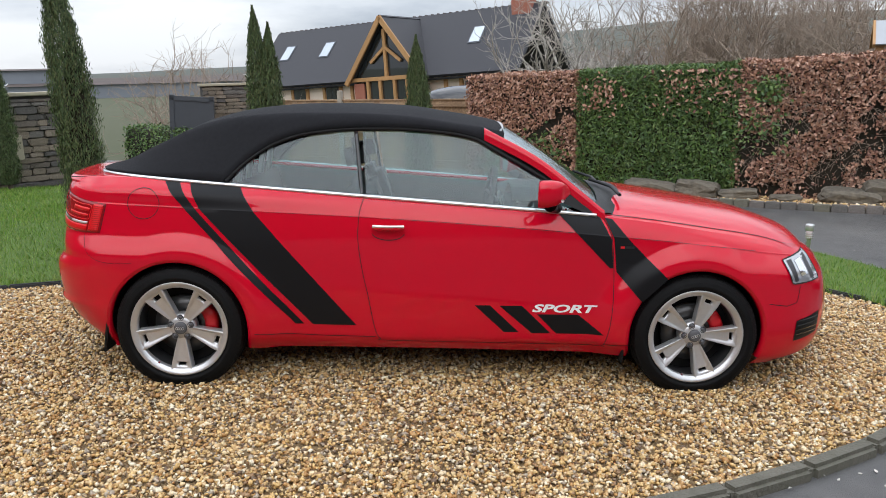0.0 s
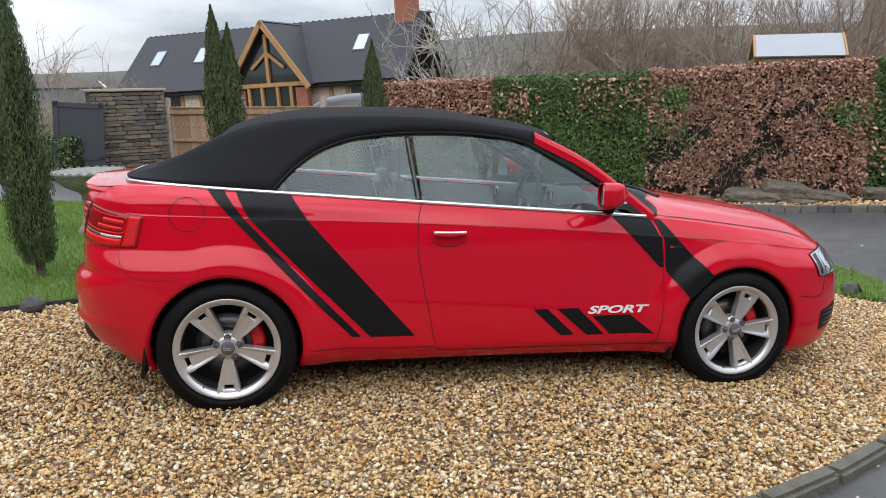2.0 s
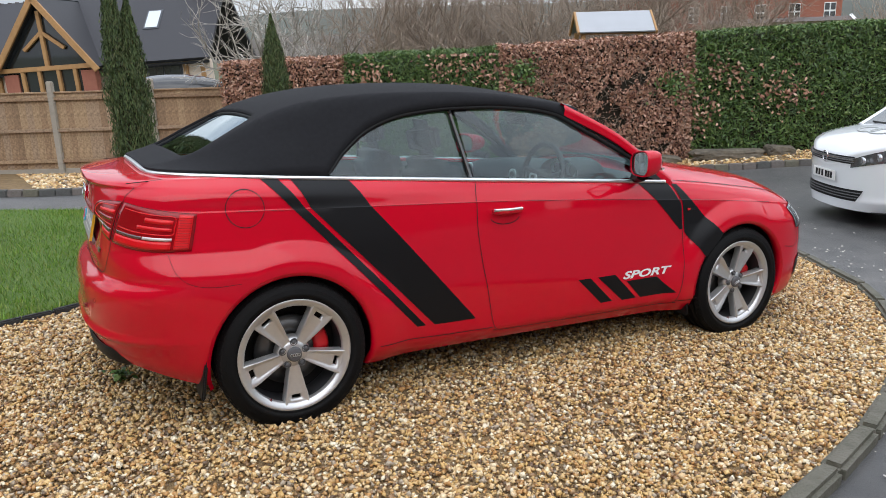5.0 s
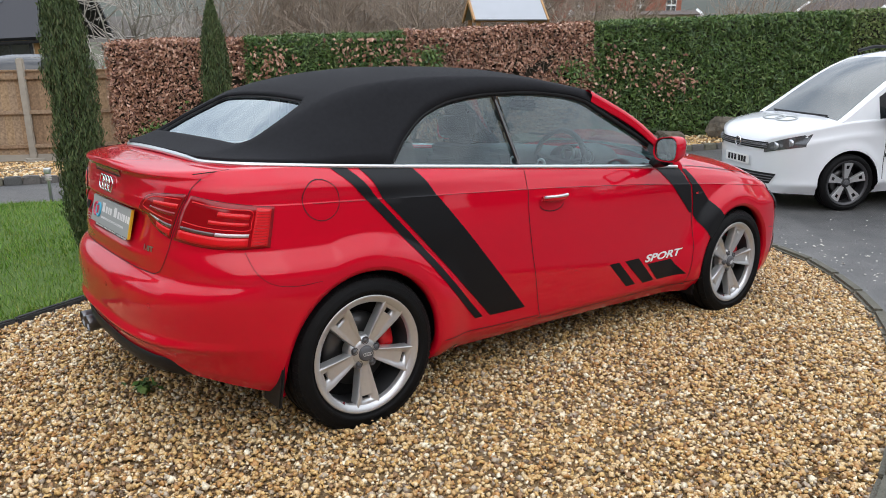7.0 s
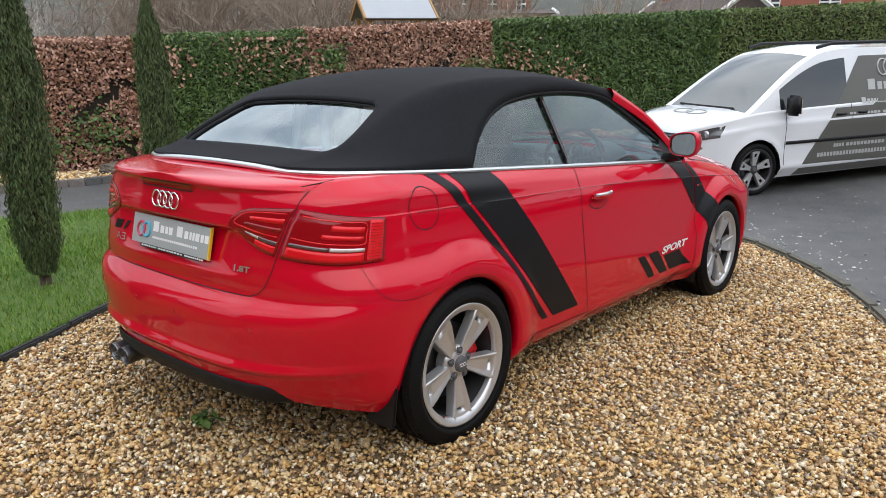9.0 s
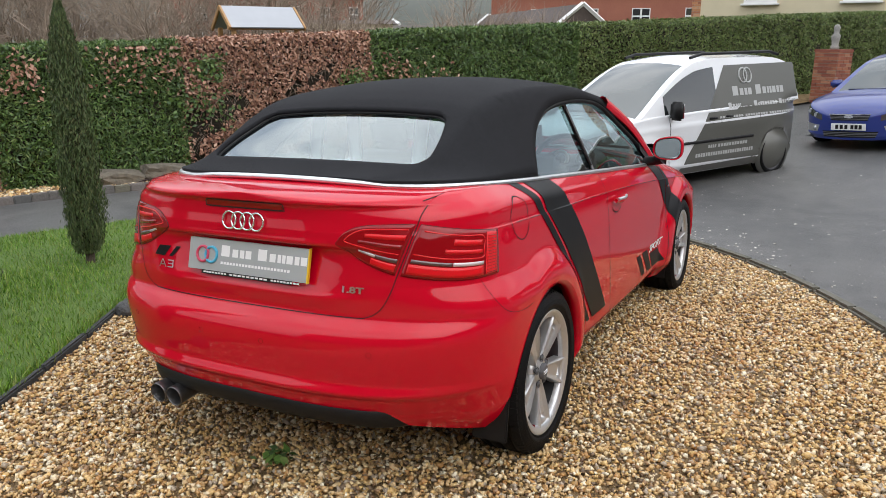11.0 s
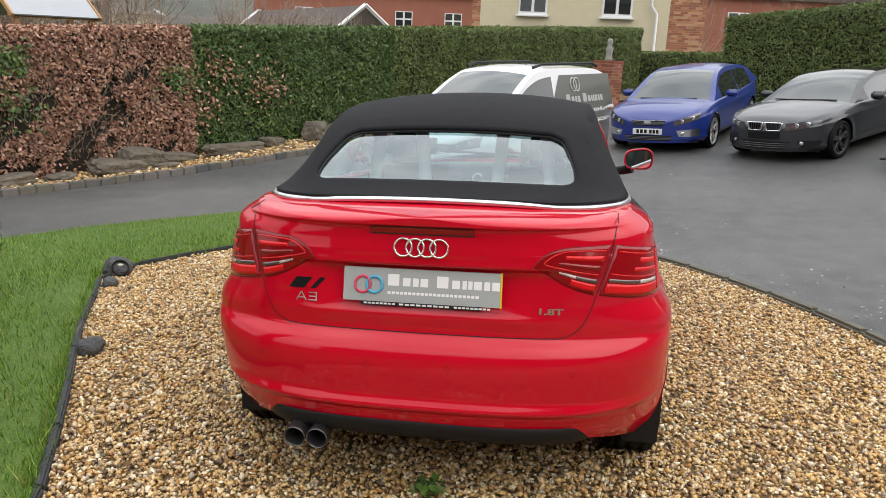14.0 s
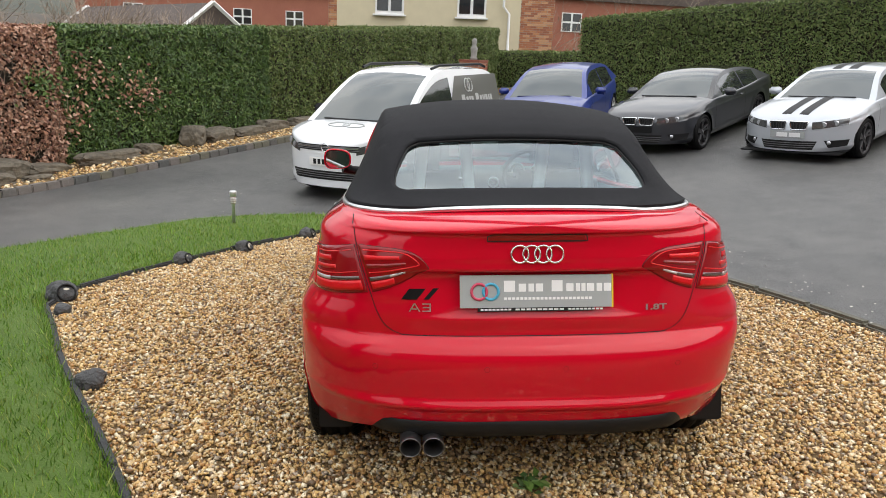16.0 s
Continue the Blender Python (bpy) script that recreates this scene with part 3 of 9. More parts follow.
# ---- the red convertible ----
ZX = [-0.77, -0.3, 0.0, 1.0, 2.07, 3.0, 3.5]
ZK = [
    [0.345, 0.215, 0.2, 0.2, 0.19, 0.15, 0.16],
    [0.366, 0.27, 0.25, 0.243, 0.243, 0.2, 0.2],
    [0.392, 0.34, 0.3, 0.285, 0.28, 0.3, 0.28],
    [0.45, 0.43, 0.42, 0.41, 0.4, 0.39, 0.37],
    [0.57, 0.55, 0.54, 0.53, 0.51, 0.49, 0.45],
    [0.672, 0.662, 0.655, 0.64, 0.6, 0.57, 0.52],
    [0.765, 0.762, 0.757, 0.745, 0.685, 0.635, 0.575],
    [0.86, 0.856, 0.845, 0.822, 0.76, 0.688, 0.618],
    [0.935, 0.922, 0.912, 0.878, 0.815, 0.73, 0.65],
    [0.985, 0.99, 0.978, 0.929, 0.862, 0.755, 0.672],
    [1.022, 1.046, 1.03, 0.972, 0.902, 0.775, 0.69],
]
WK = [0.735, 0.776, 0.797, 0.806, 0.808, 0.808, 0.805, 0.798, 0.789]
WT = [0.786, 0.76, 0.726]
FK = [3.34, 3.44, 3.475, 3.485, 3.48, 3.465, 3.445, 3.42, 3.4, 3.37, 3.33]
NR = [3.0, 3.0, 3.0, 3.0, 3.1, 3.3, 3.4, 3.3, 3.2, 3.1, 3.0]
XR, XF = -0.15, 2.78
KS = list(range(11))


def at_level(table, k):
    return keyed(k, KS, table)


def base_width(k):
    """Half-width of the flank by level, with the crisp waist line at level 8."""
    return keyed(k, KS[:9], WK) if k <= 8 else keyed(k, [8, 9, 10], WT)


def flare(x, z):
    """How far the wheel arches stand out of the flank."""
    f = 0.0
    for cx, out in ((0.0, 0.047), (2.578, 0.047)):
        dx, dz = x - cx, (z - 0.31) * 1.02
        d = math.hypot(dx, dz)
        if d > 0.56:
            continue
        crisp = min(max((dz / max(d, 1e-4) - 0.35) / 0.4, 0.0), 1.0)
        u = min(max((0.56 - d) / 0.18, 0.0), 1.0)
        v = min(max((0.487 - d) / 0.1, 0.0), 1.0)
        f = max(f, out * ((1 - crisp) * u * u * (3 - 2 * u) + crisp * math.sin(v * math.pi / 2) ** 1.15) * keyed(z, [0.15, 0.3, 1.0], [0.8, 1.0, 1.0]))
    return f


def width(x, k, z=None):
    high = min(max((k - 6) / 4, 0.0), 1.0)
    w = base_width(k)
    w += high * keyed(x, [-0.77, -0.36, 0.22, 0.9, 2.1, 2.6, 3.0], [-0.1, -0.06, -0.024, 0.0, 0.018, 0.01, -0.03])
    w += keyed(x, [-0.77, -0.25, 0.3, 0.9], [0.045, 0.042, 0.018, 0.0]) * keyed(k, [6.5, 8, 9, 10], [0.0, 0.35, 1.0, 0.2]) if k > 6.5 else 0.0
    w += (1 - high) * keyed(x, [-0.77, -0.3, 0.1, 2.4, 2.78, 3.1], [-0.02, 0.0, 0.0, 0.0, 0.0, -0.02])
    return w + flare(x, level_z(x, k) if z is None else z)


@functools.lru_cache(maxsize=None)
def levels_at(x):
    return [keyed(x, ZX, row) for row in ZK]


def level_z(x, k):
    return keyed(k, KS, levels_at(x))


def tuck(x, z):
    """How much the lower corners of the bumper draw in."""
    u = min(max((-0.3 - x) / 0.3, 0.0), 1.0)
    return keyed(z, [0.22, 0.3, 0.38, 0.47, 0.58], [0.12, 0.085, 0.05, 0.016, 0.0]) * u * u * (3 - 2 * u)


def tail_x(z):
    """The tail's rear face by height: bumper foot, ridge, face, rounded shelf, boot lid."""
    return keyed(z, [0.34, 0.37, 0.398, 0.411, 0.421, 0.433, 0.452, 0.5, 0.55, 0.585, 0.61, 0.632, 0.648, 0.658, 0.67, 0.74, 0.9, 1.0, 1.03],
                 [-0.728, -0.738, -0.75, -0.762, -0.767, -0.762, -0.754, -0.757, -0.759, -0.756, -0.748, -0.732, -0.712, -0.701, -0.698, -0.7, -0.696, -0.69, -0.684])


def relief(y, z):
    """Shape of the boot lid between the lamps: spoiler lip, brow, hollow for the plate and the fold below it."""
    if z < 0.66:
        return 0.0
    hollow = keyed(z, [0.68, 0.705, 0.72, 0.735, 0.79, 0.86, 0.876, 0.884, 0.892, 0.91], [0.0, -0.004, -0.005, 0.004, 0.022, 0.036, 0.03, 0.006, -0.002, 0.0])
    lip = keyed(z, [0.93, 0.97, 1.0, 1.012, 1.02, 1.03, 1.05], [0.0, 0.004, 0.003, -0.004, -0.018, -0.02, -0.012])
    return hollow * keyed(abs(y), [0.0, 0.27, 0.36, 0.45, 0.55], [1.0, 1.0, 0.6, 0.16, 0.0]) + lip * keyed(abs(y), [0.0, 0.5, 0.6, 0.68, 0.75], [1.0, 1.0, 0.85, 0.35, 0.0])


def corner(s, k):
    """Point of the rear corner before the lid's relief, in plan."""
    a, n = s * math.pi / 2, at_level(NR, k)
    x = XR
    for _ in range(3):
        x = XR - (XR - tail_x(level_z(x, k))) * max(math.cos(a), 0) ** (2 / n)
    return x, width(XR, k) * math.sin(a) ** (2 / n)


def shell(s, k):
    """Right half of the body's skin. s: 0 rear middle, 1 start of the side, 2 end of the side, 3 front middle; k: level."""
    if s < 1:
        x, y = corner(s, k)
    elif s <= 2:
        x = XR + (XF - XR) * (s - 1)
        y = width(x, k)
    else:
        a, n = (3 - s) * math.pi / 2, 2.35
        x = XF + (at_level(FK, k) - XF) * max(math.cos(a), 0) ** (2 / n)
        y = width(XF, k) * math.sin(a) ** (2 / n)
    z = level_z(x, k)
    y *= 1 - tuck(x, z)
    return Vector((x + (relief(y, z) if s < 1 else 0.0), -y, z))


def level_of(x, z):
    lo, hi = 0.0, 10.0
    for _ in range(22):
        m = (lo + hi) / 2
        lo, hi = (m, hi) if level_z(x, m) < z else (lo, m)
    return (lo + hi) / 2


def side_pt(x, z, off=0.0):
    """A point of the right flank at x and height z, off metres outside it."""
    k = level_of(x, z)
    if XR <= x <= XF:
        y = width(x, k)
    elif x < XR:
        n = at_level(NR, k)
        c = min(1.0, (XR - x) / (XR - tail_x(z)))
        y = width(XR, k) * (1 - c ** n) ** (1 / n) * (1 - tuck(x, z))
    else:
        c = min(1.0, (x - XF) / (at_level(FK, k) - XF))
        y = width(XF, k) * (1 - c ** 2.35) ** (1 / 2.35)
    return Vector((x, -y - off, z))


def back_pt(y, z, off=0.0):
    """A point of the tail at y (to the right negative) and height z."""
    x = -0.6
    for _ in range(4):
        k = level_of(x, z)
        n = at_level(NR, k)
        c = min(1.0, abs(y) / (width(XR, k) * (1 - tuck(x, z))))
        x = XR - (XR - tail_x(z)) * (1 - c ** n) ** (1 / n)
    return Vector((x + relief(y, z) - off, y, z))


def bend_pt(s, z, off=0.0):
    """A point of the right rear corner: s runs from 0 in the middle of the tail to 1 on the flank."""
    a = min(max(s, 0.0), 1.0) * math.pi / 2
    x = -0.5
    for _ in range(3):
        k = level_of(x, z)
        n = at_level(NR, k)
        x = XR - (XR - tail_x(z)) * max(math.cos(a), 0) ** (2 / n)
    w, d = width(XR, k), XR - tail_x(z)
    y = w * math.sin(a) ** (2 / n)
    nx, ny = (max(math.cos(a), 1e-6) ** (2 / n)) ** (n - 1) / d, (max(math.sin(a), 1e-6) ** (2 / n)) ** (n - 1) / w
    q = math.hypot(nx, ny)
    return Vector((x + relief(y, z) - off * nx / q, -y * (1 - tuck(x, z)) - off * ny / q, z))


def bend_at(z, x=None, y=None):
    """The share s of the rear corner where it passes x, or y, at height z."""
    lo, hi = 0.0, 1.0
    for _ in range(22):
        m = (lo + hi) / 2
        p = bend_pt(m, z)
        short = p.x < x if x is not None else -p.y < y
        lo, hi = (m, hi) if short else (lo, m)
    return (lo + hi) / 2


def rounded(path, n=8):
    """A smooth curve through the points of a path."""
    p = [Vector(q) for q in path]
    p = [2 * p[0] - p[1]] + p + [2 * p[-1] - p[-2]]
    out = []
    for a, b, c, d in zip(p, p[1:], p[2:], p[3:]):
        for i in range(n):
            t = i / n
            q = 0.5 * (2 * b + (c - a) * t + (2 * a - 5 * b + 4 * c - d) * t * t + (3 * b - a - 3 * c + d) * t * t * t)
            out.append((q.x, q.y))
    return out + [tuple(path[-1])]


def surf(fn, quad, nu, nv, off):
    """A patch laid on a surface: quad of four corner pairs, bilinear."""
    (a, b, c, d) = [Vector(q) for q in quad]
    vs = []
    for i in range(nu + 1):
        for j in range(nv + 1):
            u, v = i / nu, j / nv
            p = a.lerp(b, u).lerp(d.lerp(c, u), v)
            vs.append(fn(p.x, p.y, off))
    return vs, grid_faces(nu + 1, nv + 1)


def ribbon(fn, path, wide, off, closed=False):
    """A thin strip on a surface along a path of pairs."""
    pts = [Vector(p) for p in path]
    n = len(pts)
    vs = []
    for i, p in enumerate(pts):
        a = pts[(i - 1) % n] if closed or i else p
        b = pts[(i + 1) % n] if closed or i < n - 1 else p
        d = (b - a).normalized()
        q = Vector((-d.y, d.x)) * wide / 2
        vs += [fn(*(p - q), off), fn(*(p + q), off)]
    fs = [(2 * i, 2 * i + 1, 2 * i + 3, 2 * i + 2) for i in range(n - 1)]
    if closed:
        fs.append((2 * n - 2, 2 * n - 1, 1, 0))
    return vs, fs


def fine(path, step=0.02):
    return [(p.x, p.y) for p in along([Vector((*p, 0)) for p in path], step)] + [path[-1]]


def mirror(vs):
    return [(v[0], -v[1], v[2]) for v in vs]


def both(name, vs, fs, material, parent, label="", smooth=True):
    a = mesh(name, vs, fs, material, parent, label, smooth)
    mesh(name, mirror(vs), [f[::-1] for f in fs], material, parent, label, smooth)
    return a


car = thing("convertible_car", SLOPE, "red convertible with black soft top and black side stripes on gravel", "car")

# painted shell with wheel arches let in
S_LIST = [i / 64 for i in range(64)] + [1 + i / 220 for i in range(221)] + [2 + i / 26 for i in range(1, 27)]
K_LIST = sorted([i / 14 for i in range(141) if i != 112] + [7.985, 8.0, 8.015])
ARCH = ((0.0, 0.31, 0.353), (2.578, 0.31, 0.352))


def inside_arch(p):
    for cx, cz, r in ARCH:
        d = math.hypot(p.x - cx, p.z - cz)
        if d < r:
            return cx, cz, r, d
    return None


sv = [shell(s, k) for s in S_LIST for k in K_LIST]
sf = grid_faces(len(S_LIST), len(K_LIST))
hit = [inside_arch(p) for p in sv]
sf = [f for f in sf if not all(hit[i] for i in f)]
used = {i for f in sf for i in f}
for i in used:
    if hit[i]:
        cx, cz, r, d = hit[i]
        x, z = cx + (sv[i].x - cx) * r / d, cz + (sv[i].z - cz) * r / d
        sv[i] = side_pt(x, max(z, level_z(x, 0)))
body_v, body_f = list(sv), list(sf)
off0 = len(body_v)
body_v += [Vector((p.x, -p.y, p.z)) for p in sv]
body_f += [tuple(i + off0 for i in f[::-1]) for f in sf]


def cap(s_range, crown, cols=24):
    """Deck or bonnet between the two shoulder lines."""
    base, rowsn = len(body_v), 0
    for s in s_range:
        e = shell(s, 10)
        rowsn += 1
        for j in range(cols + 1):
            t = -1 + 2 * j / cols
            x, h = crown(e, t)
            body_v.append(Vector((x, -e.y * t * -1, e.z + h)))
    body_f.extend(grid_faces(rowsn, cols + 1, base))


def boot_crown(e, t):
    q = 1 - t * t
    return e.x, 0.018 * q ** 0.8


def bonnet_crown(e, t):
    q = (1 - abs(t) ** 3.2)
    return e.x, keyed(e.x, [2.08, 2.2, 2.35, 2.9, 3.2, 3.335], [0.0, 0.085, 0.1, 0.105, 0.075, 0.0]) * q


cap([i / 64 for i in range(0, 60)], boot_crown, 40)
cap([1 + (1.98 - XR) / (XF - XR) + i * 0.012 for i in range(int((2 - 1 - (1.98 - XR) / (XF - XR)) / 0.012))] + [2 + i / 40 for i in range(41)], bonnet_crown)
bm = bmesh.new()
me = bpy.data.meshes.new("t")
me.from_pydata(body_v, [], body_f)
bm.from_mesh(me)
bmesh.ops.remove_doubles(bm, verts=bm.verts, dist=0.0008)
bmesh.ops.recalc_face_normals(bm, faces=bm.faces)
bpy.data.meshes.remove(me)
part("body", bm, M["red"], car, "glossy red painted body shell", True)

# arch lips and dark wheel wells
for cx, cz, r in ARCH:
    lip, well = [], []
    a0, a1 = -0.32, math.pi + 0.32
    for i in range(49):
        a = a0 + (a1 - a0) * i / 48
        x, z = cx + r * math.cos(a), cz + r * math.sin(a)
        p = side_pt(x, max(z, level_z(x, 0)))
        for rr, dy in ((r + 0.004, 0.002), (r - 0.012, -0.004), (r - 0.014, -0.03), (r + 0.004, -0.06)):
            lip.append(Vector((cx + rr * math.cos(a), p.y - dy, max(cz + rr * math.sin(a), 0.19))))
        for rr, y in ((r - 0.006, p.y + 0.02), (r + 0.01, p.y + 0.08), (r + 0.01, -0.42), (0.02, -0.42)):
            well.append(Vector((cx + rr * math.cos(a), y, cz + rr * math.sin(a))))
    both("arch_lip", lip, grid_faces(49, 4), M["red"], car)
    both("wheel_well", well, grid_faces(49, 4), M["plastic"], car)

# floor pan and sills under the body
mesh("underbody", *(lambda b: (b[0], b[1]))(([(x, y, z + (0.12 if x < 0 else 0)) for x in (-0.55, 0.36, 2.22, 3.2) for y, z in ((-0.66, 0.215), (-0.5, 0.17), (0.5, 0.17), (0.66, 0.215))], grid_faces(4, 4))), M["plastic"], car)

# ---- soft top, glass and pillars ----
BELT_X = [-0.43, -0.3, 0.0, 0.249, 0.9, 1.78, 2.1]


def belt_z(x):
    return keyed(x, BELT_X, [1.064, 1.057, 1.037, 1.021, 0.981, 0.927, 0.906])


def belt_y(x):
    return keyed(x, [-0.43, -0.41, -0.375, -0.3, -0.2, 0.0, 0.4, 1.0, 1.8, 2.1], [0.38, 0.5, 0.572, 0.63, 0.66, 0.684, 0.7, 0.72, 0.734, 0.736])


def ridge_z(x):
    return keyed(x, [-0.43, -0.38, -0.29, -0.15, 0.0, 0.07, 0.2, 0.35, 0.57, 0.84, 1.05, 1.35, 1.6, 1.64], [1.068, 1.08, 1.113, 1.197, 1.284, 1.32, 1.358, 1.383, 1.402, 1.408, 1.403, 1.368, 1.325, 1.305])


def win_top(x):
    return keyed(x, [0.215, 0.3, 0.45, 0.614, 0.85, 1.046, 1.29, 1.452, 1.575, 1.8, 1.945, 2.05], [1.022, 1.108, 1.208, 1.26, 1.286, 1.291, 1.278, 1.25, 1.187, 1.065, 0.98, 0.92])


def section(q):
    """Height of the roof's section, 0 at the belt to 1 at the ridge, at a share q of its half-width."""
    a, b = (1 - q) / 0.235 * 0.88, 1 - 0.12 * (q / 0.77) ** 2.2
    k = 0.035
    h = max(k - abs(a - b), 0.0) / k
    return min(max(min(a, b) - h * h * k * 0.25, 0.0), 1.0)


def top_y(x, z):
    b, c = belt_z(x), ridge_z(min(x, 1.45)) if x > 1.45 else ridge_z(x)
    t = min(max((z - b) / max(c - b, 1e-4), 0), 1)
    lo, hi = 0.0, 1.0
    for _ in range(20):
        m = (lo + hi) / 2
        lo, hi = (m, hi) if section(m) > t else (lo, m)
    return belt_y(x) * lo


def top_z(x, y):
    q = min(abs(y) / belt_y(x), 1)
    return belt_z(x) + (ridge_z(x) - belt_z(x)) * section(q)


def drawn_back(p):
    """The middle of the roof's rear edge lies further back than its corners."""
    k = min(max((0.1 - p.x) / 0.5, 0.0), 1.0) * keyed(abs(p.y), [0.3, 0.4, 0.5, 0.6, 0.7, 0.76], [1.0, 0.97, 0.82, 0.5, 0.15, 0.0])
    return Vector((p.x - 0.05 * k, p.y, p.z - 0.003 * k))


def pane_pt(x, z, off=0.0):
    return Vector((x, -top_y(x, z) - off, z + off * 0.3))


def roof_pt(x, y, off=0.0):
    return drawn_back(Vector((x - off * 0.4 * (1 if x < 0.1 else 0), y, top_z(x, y) + off)))


# canopy: from the belt, or the window's upper edge, over the ridge
cols, tv = 40, []
TX = [-0.43, -0.425, -0.415, -0.4, -0.38] + [-0.36 + i * 0.025 for i in range(78)]
TX = sorted(set([round(x, 4) for x in TX] + [round(0.204 + 0.006 * i, 4) for i in range(90)] + [1.575, 1.59, 1.6] + [-0.295, -0.005]))


def back_half(x):
    """Half-width of the rear window."""
    return keyed((x + 0.295) / 0.29, [0, 0.06, 0.2, 0.85, 0.96, 1], [0.44, 0.475, 0.485, 0.44, 0.42, 0.385])


for x in TX:
    low = win_top(x) + 0.016 if x > 0.205 else belt_z(x)
    low = max(low, belt_z(x))
    q0 = top_y(x, low)
    hw = min(back_half(x), q0 * 0.8)
    for j in range(cols + 1):
        if 12 <= j <= 28:
            y = hw * (j - 20) / 8
        else:
            u = (12 - j) / 12 if j < 12 else (j - 28) / 12
            y = (hw + (q0 - hw) * u) * (-1 if j < 12 else 1)
        tv.append(drawn_back(Vector((x, y, max(top_z(x, y), low if j in (0, cols) else 0)))))
tf = [f for f in grid_faces(len(TX), cols + 1) if not (12 <= f[0] % (cols + 1) < 28 and -0.2955 < TX[f[0] // (cols + 1)] < -0.0055)]
canopy = mesh("soft_top", tv, tf, M["fabric"], car, "black fabric folding roof with sewn seams", True)
canopy.modifiers.new("thick", "SOLIDIFY").thickness = 0.016
canopy.modifiers["thick"].offset = -1.0
# seams
for y0 in (-0.46, 0.46):
    vs, fs = tube([roof_pt(x, math.copysign(belt_y(x) * keyed(x, [-0.36, -0.1, 0.1, 0.4, 1.6], [0.93, 0.82, 0.775, 0.77, 0.77]), y0), 0.001) for x in [-0.34 + 0.03 * i for i in range(65)]], 0.004, 5)
    mesh("seam", vs, fs, M["fabric"], canopy, "", True)
for x0 in (0.08, 1.1):
    vs, fs = tube([roof_pt(x0, -0.5 + 0.05 * i, 0.001) for i in range(21)], 0.004, 5)
    mesh("seam", vs, fs, M["fabric"], canopy, "", True)

# side glass
for sgn in (1, -1):
    for name, xs in (("quarter_window", [0.21 + 0.0215 * i for i in range(31)]), ("door_window", [0.885 + 0.025 * i for i in range(44)])):
        vs = []
        for x in xs:
            lo, hi = belt_z(x), win_top(x) + 0.015
            for j in range(9):
                z = lo + (hi - lo) * j / 8
                lean = 0.0
                xx = x + (0.03 * (1 - (z - lo) / 0.3) if (x > 0.8 and x < 0.95) else 0)
                p = pane_pt(xx, min(z, win_top(x) + 0.015), -0.008)
                vs.append(Vector((p.x, p.y * sgn, p.z)))
        ob = mesh(name, vs, grid_faces(len(xs), 9), M["glass"], car, "clear side window, wound up", True)
        ob.visible_shadow = False
# black seals round the glass, and the bar between the panes
seal = [pane_pt(x, win_top(x) + 0.013, 0.0) for x in [0.212 + 0.02 * i for i in range(92)]]
both("window_seal", *tube(seal, 0.0115, 7), M["plastic"], car)
both("window_bar", *tube([pane_pt(0.852 + 0.042 * (1 - i / 14), 0.985 + 0.302 * i / 14, 0.0) for i in range(15)], 0.0105, 7), M["gloss_black"], car)
# red windscreen pillar with its black inner edge
pil = [(1.5 + 0.6 * i / 20, keyed(1.5 + 0.6 * i / 20, [1.5, 1.77, 1.98, 2.1], [1.292, 1.155, 1.0, 0.905])) for i in range(21)]


def pillar_pt(x, z, off=0.0):
    y = keyed(x, [1.45, 1.77, 1.98, 2.12], [0.575, 0.66, 0.715, 0.748])
    return Vector((x, -y - off, z))


pv = []
for x, z in pil:
    y = pillar_pt(x, z).y
    for dy, dz in ((-0.012, -0.035), (-0.018, -0.005), (-0.006, 0.02), (0.014, 0.026), (0.028, 0.018), (0.028, -0.03)):
        pv.append((x, y + dy, z + dz))
both("windscreen_pillar", pv, grid_faces(21, 6), M["red"], car)
both("pillar_lining", [(p[0], p[1] + q, p[2] + h) for p in [(x, pillar_pt(x, z).y, z) for x, z in pil] for q, h in ((-0.008, -0.039), (0.033, -0.036), (0.034, 0.014), (0.02, 0.023))], grid_faces(21, 4), M["plastic"], car)
both("pillar_trim", *ribbon(pane_pt, [(1.86, 1.02), (1.9, 0.985), (1.97, 0.955), (2.04, 0.928)], 0.055, 0.012), M["plastic"], car)
# windscreen
wv = []
for i in range(15):
    u = i / 14
    z = 0.94 + (1.312 - 0.94) * u
    for j in range(21):
        t = -1 + 2 * j / 20
        hw = 0.7 - 0.14 * u
        wv.append((2.2 - (2.2 - 1.62) * u + 0.02 * math.sin(u * math.pi) - (0.17 - 0.06 * u) * t * t, hw * t, z + 0.02 * (1 - t * t)))
ws = mesh("windscreen", wv, grid_faces(15, 21), M["glass"], car, "raked clear windscreen", True)
ws.visible_shadow = False
vs, fs = tube([(1.585 + 0.04 * (1 - (t / 0.54) ** 2), t, 1.293 + 0.03 * (1 - (t / 0.54) ** 2)) for t in [-0.54 + 0.054 * i for i in range(21)]], 0.012, 8)
mesh("header_rail", vs, fs, M["satin"], car, "silver windscreen header rail", True)
# scuttle and wipers
mesh("scuttle", [(2.04 + 0.16 * (1 - (t / 0.7) ** 2) + dx, t, 0.9 + dz + 0.075 * (1 - (t / 0.7) ** 2)) for dx, dz in ((-0.05, 0.015), (0.1, 0.012), (0.16, -0.03)) for t in [-0.7 + 0.07 * i for i in range(21)]], grid_faces(3, 21), M["plastic"], car, "black plastic scuttle", True)
for y0, y1 in ((-0.55, -0.02), (-0.02, 0.5)):
    vs, fs = tube([(2.24 - 0.02, y0, 0.985), (2.235, (y0 + y1) / 2, 1.0), (2.17, y1, 1.01)], 0.009, 6)
    mesh("wiper", vs, fs, M["plastic"], car, "black wiper arm", True)
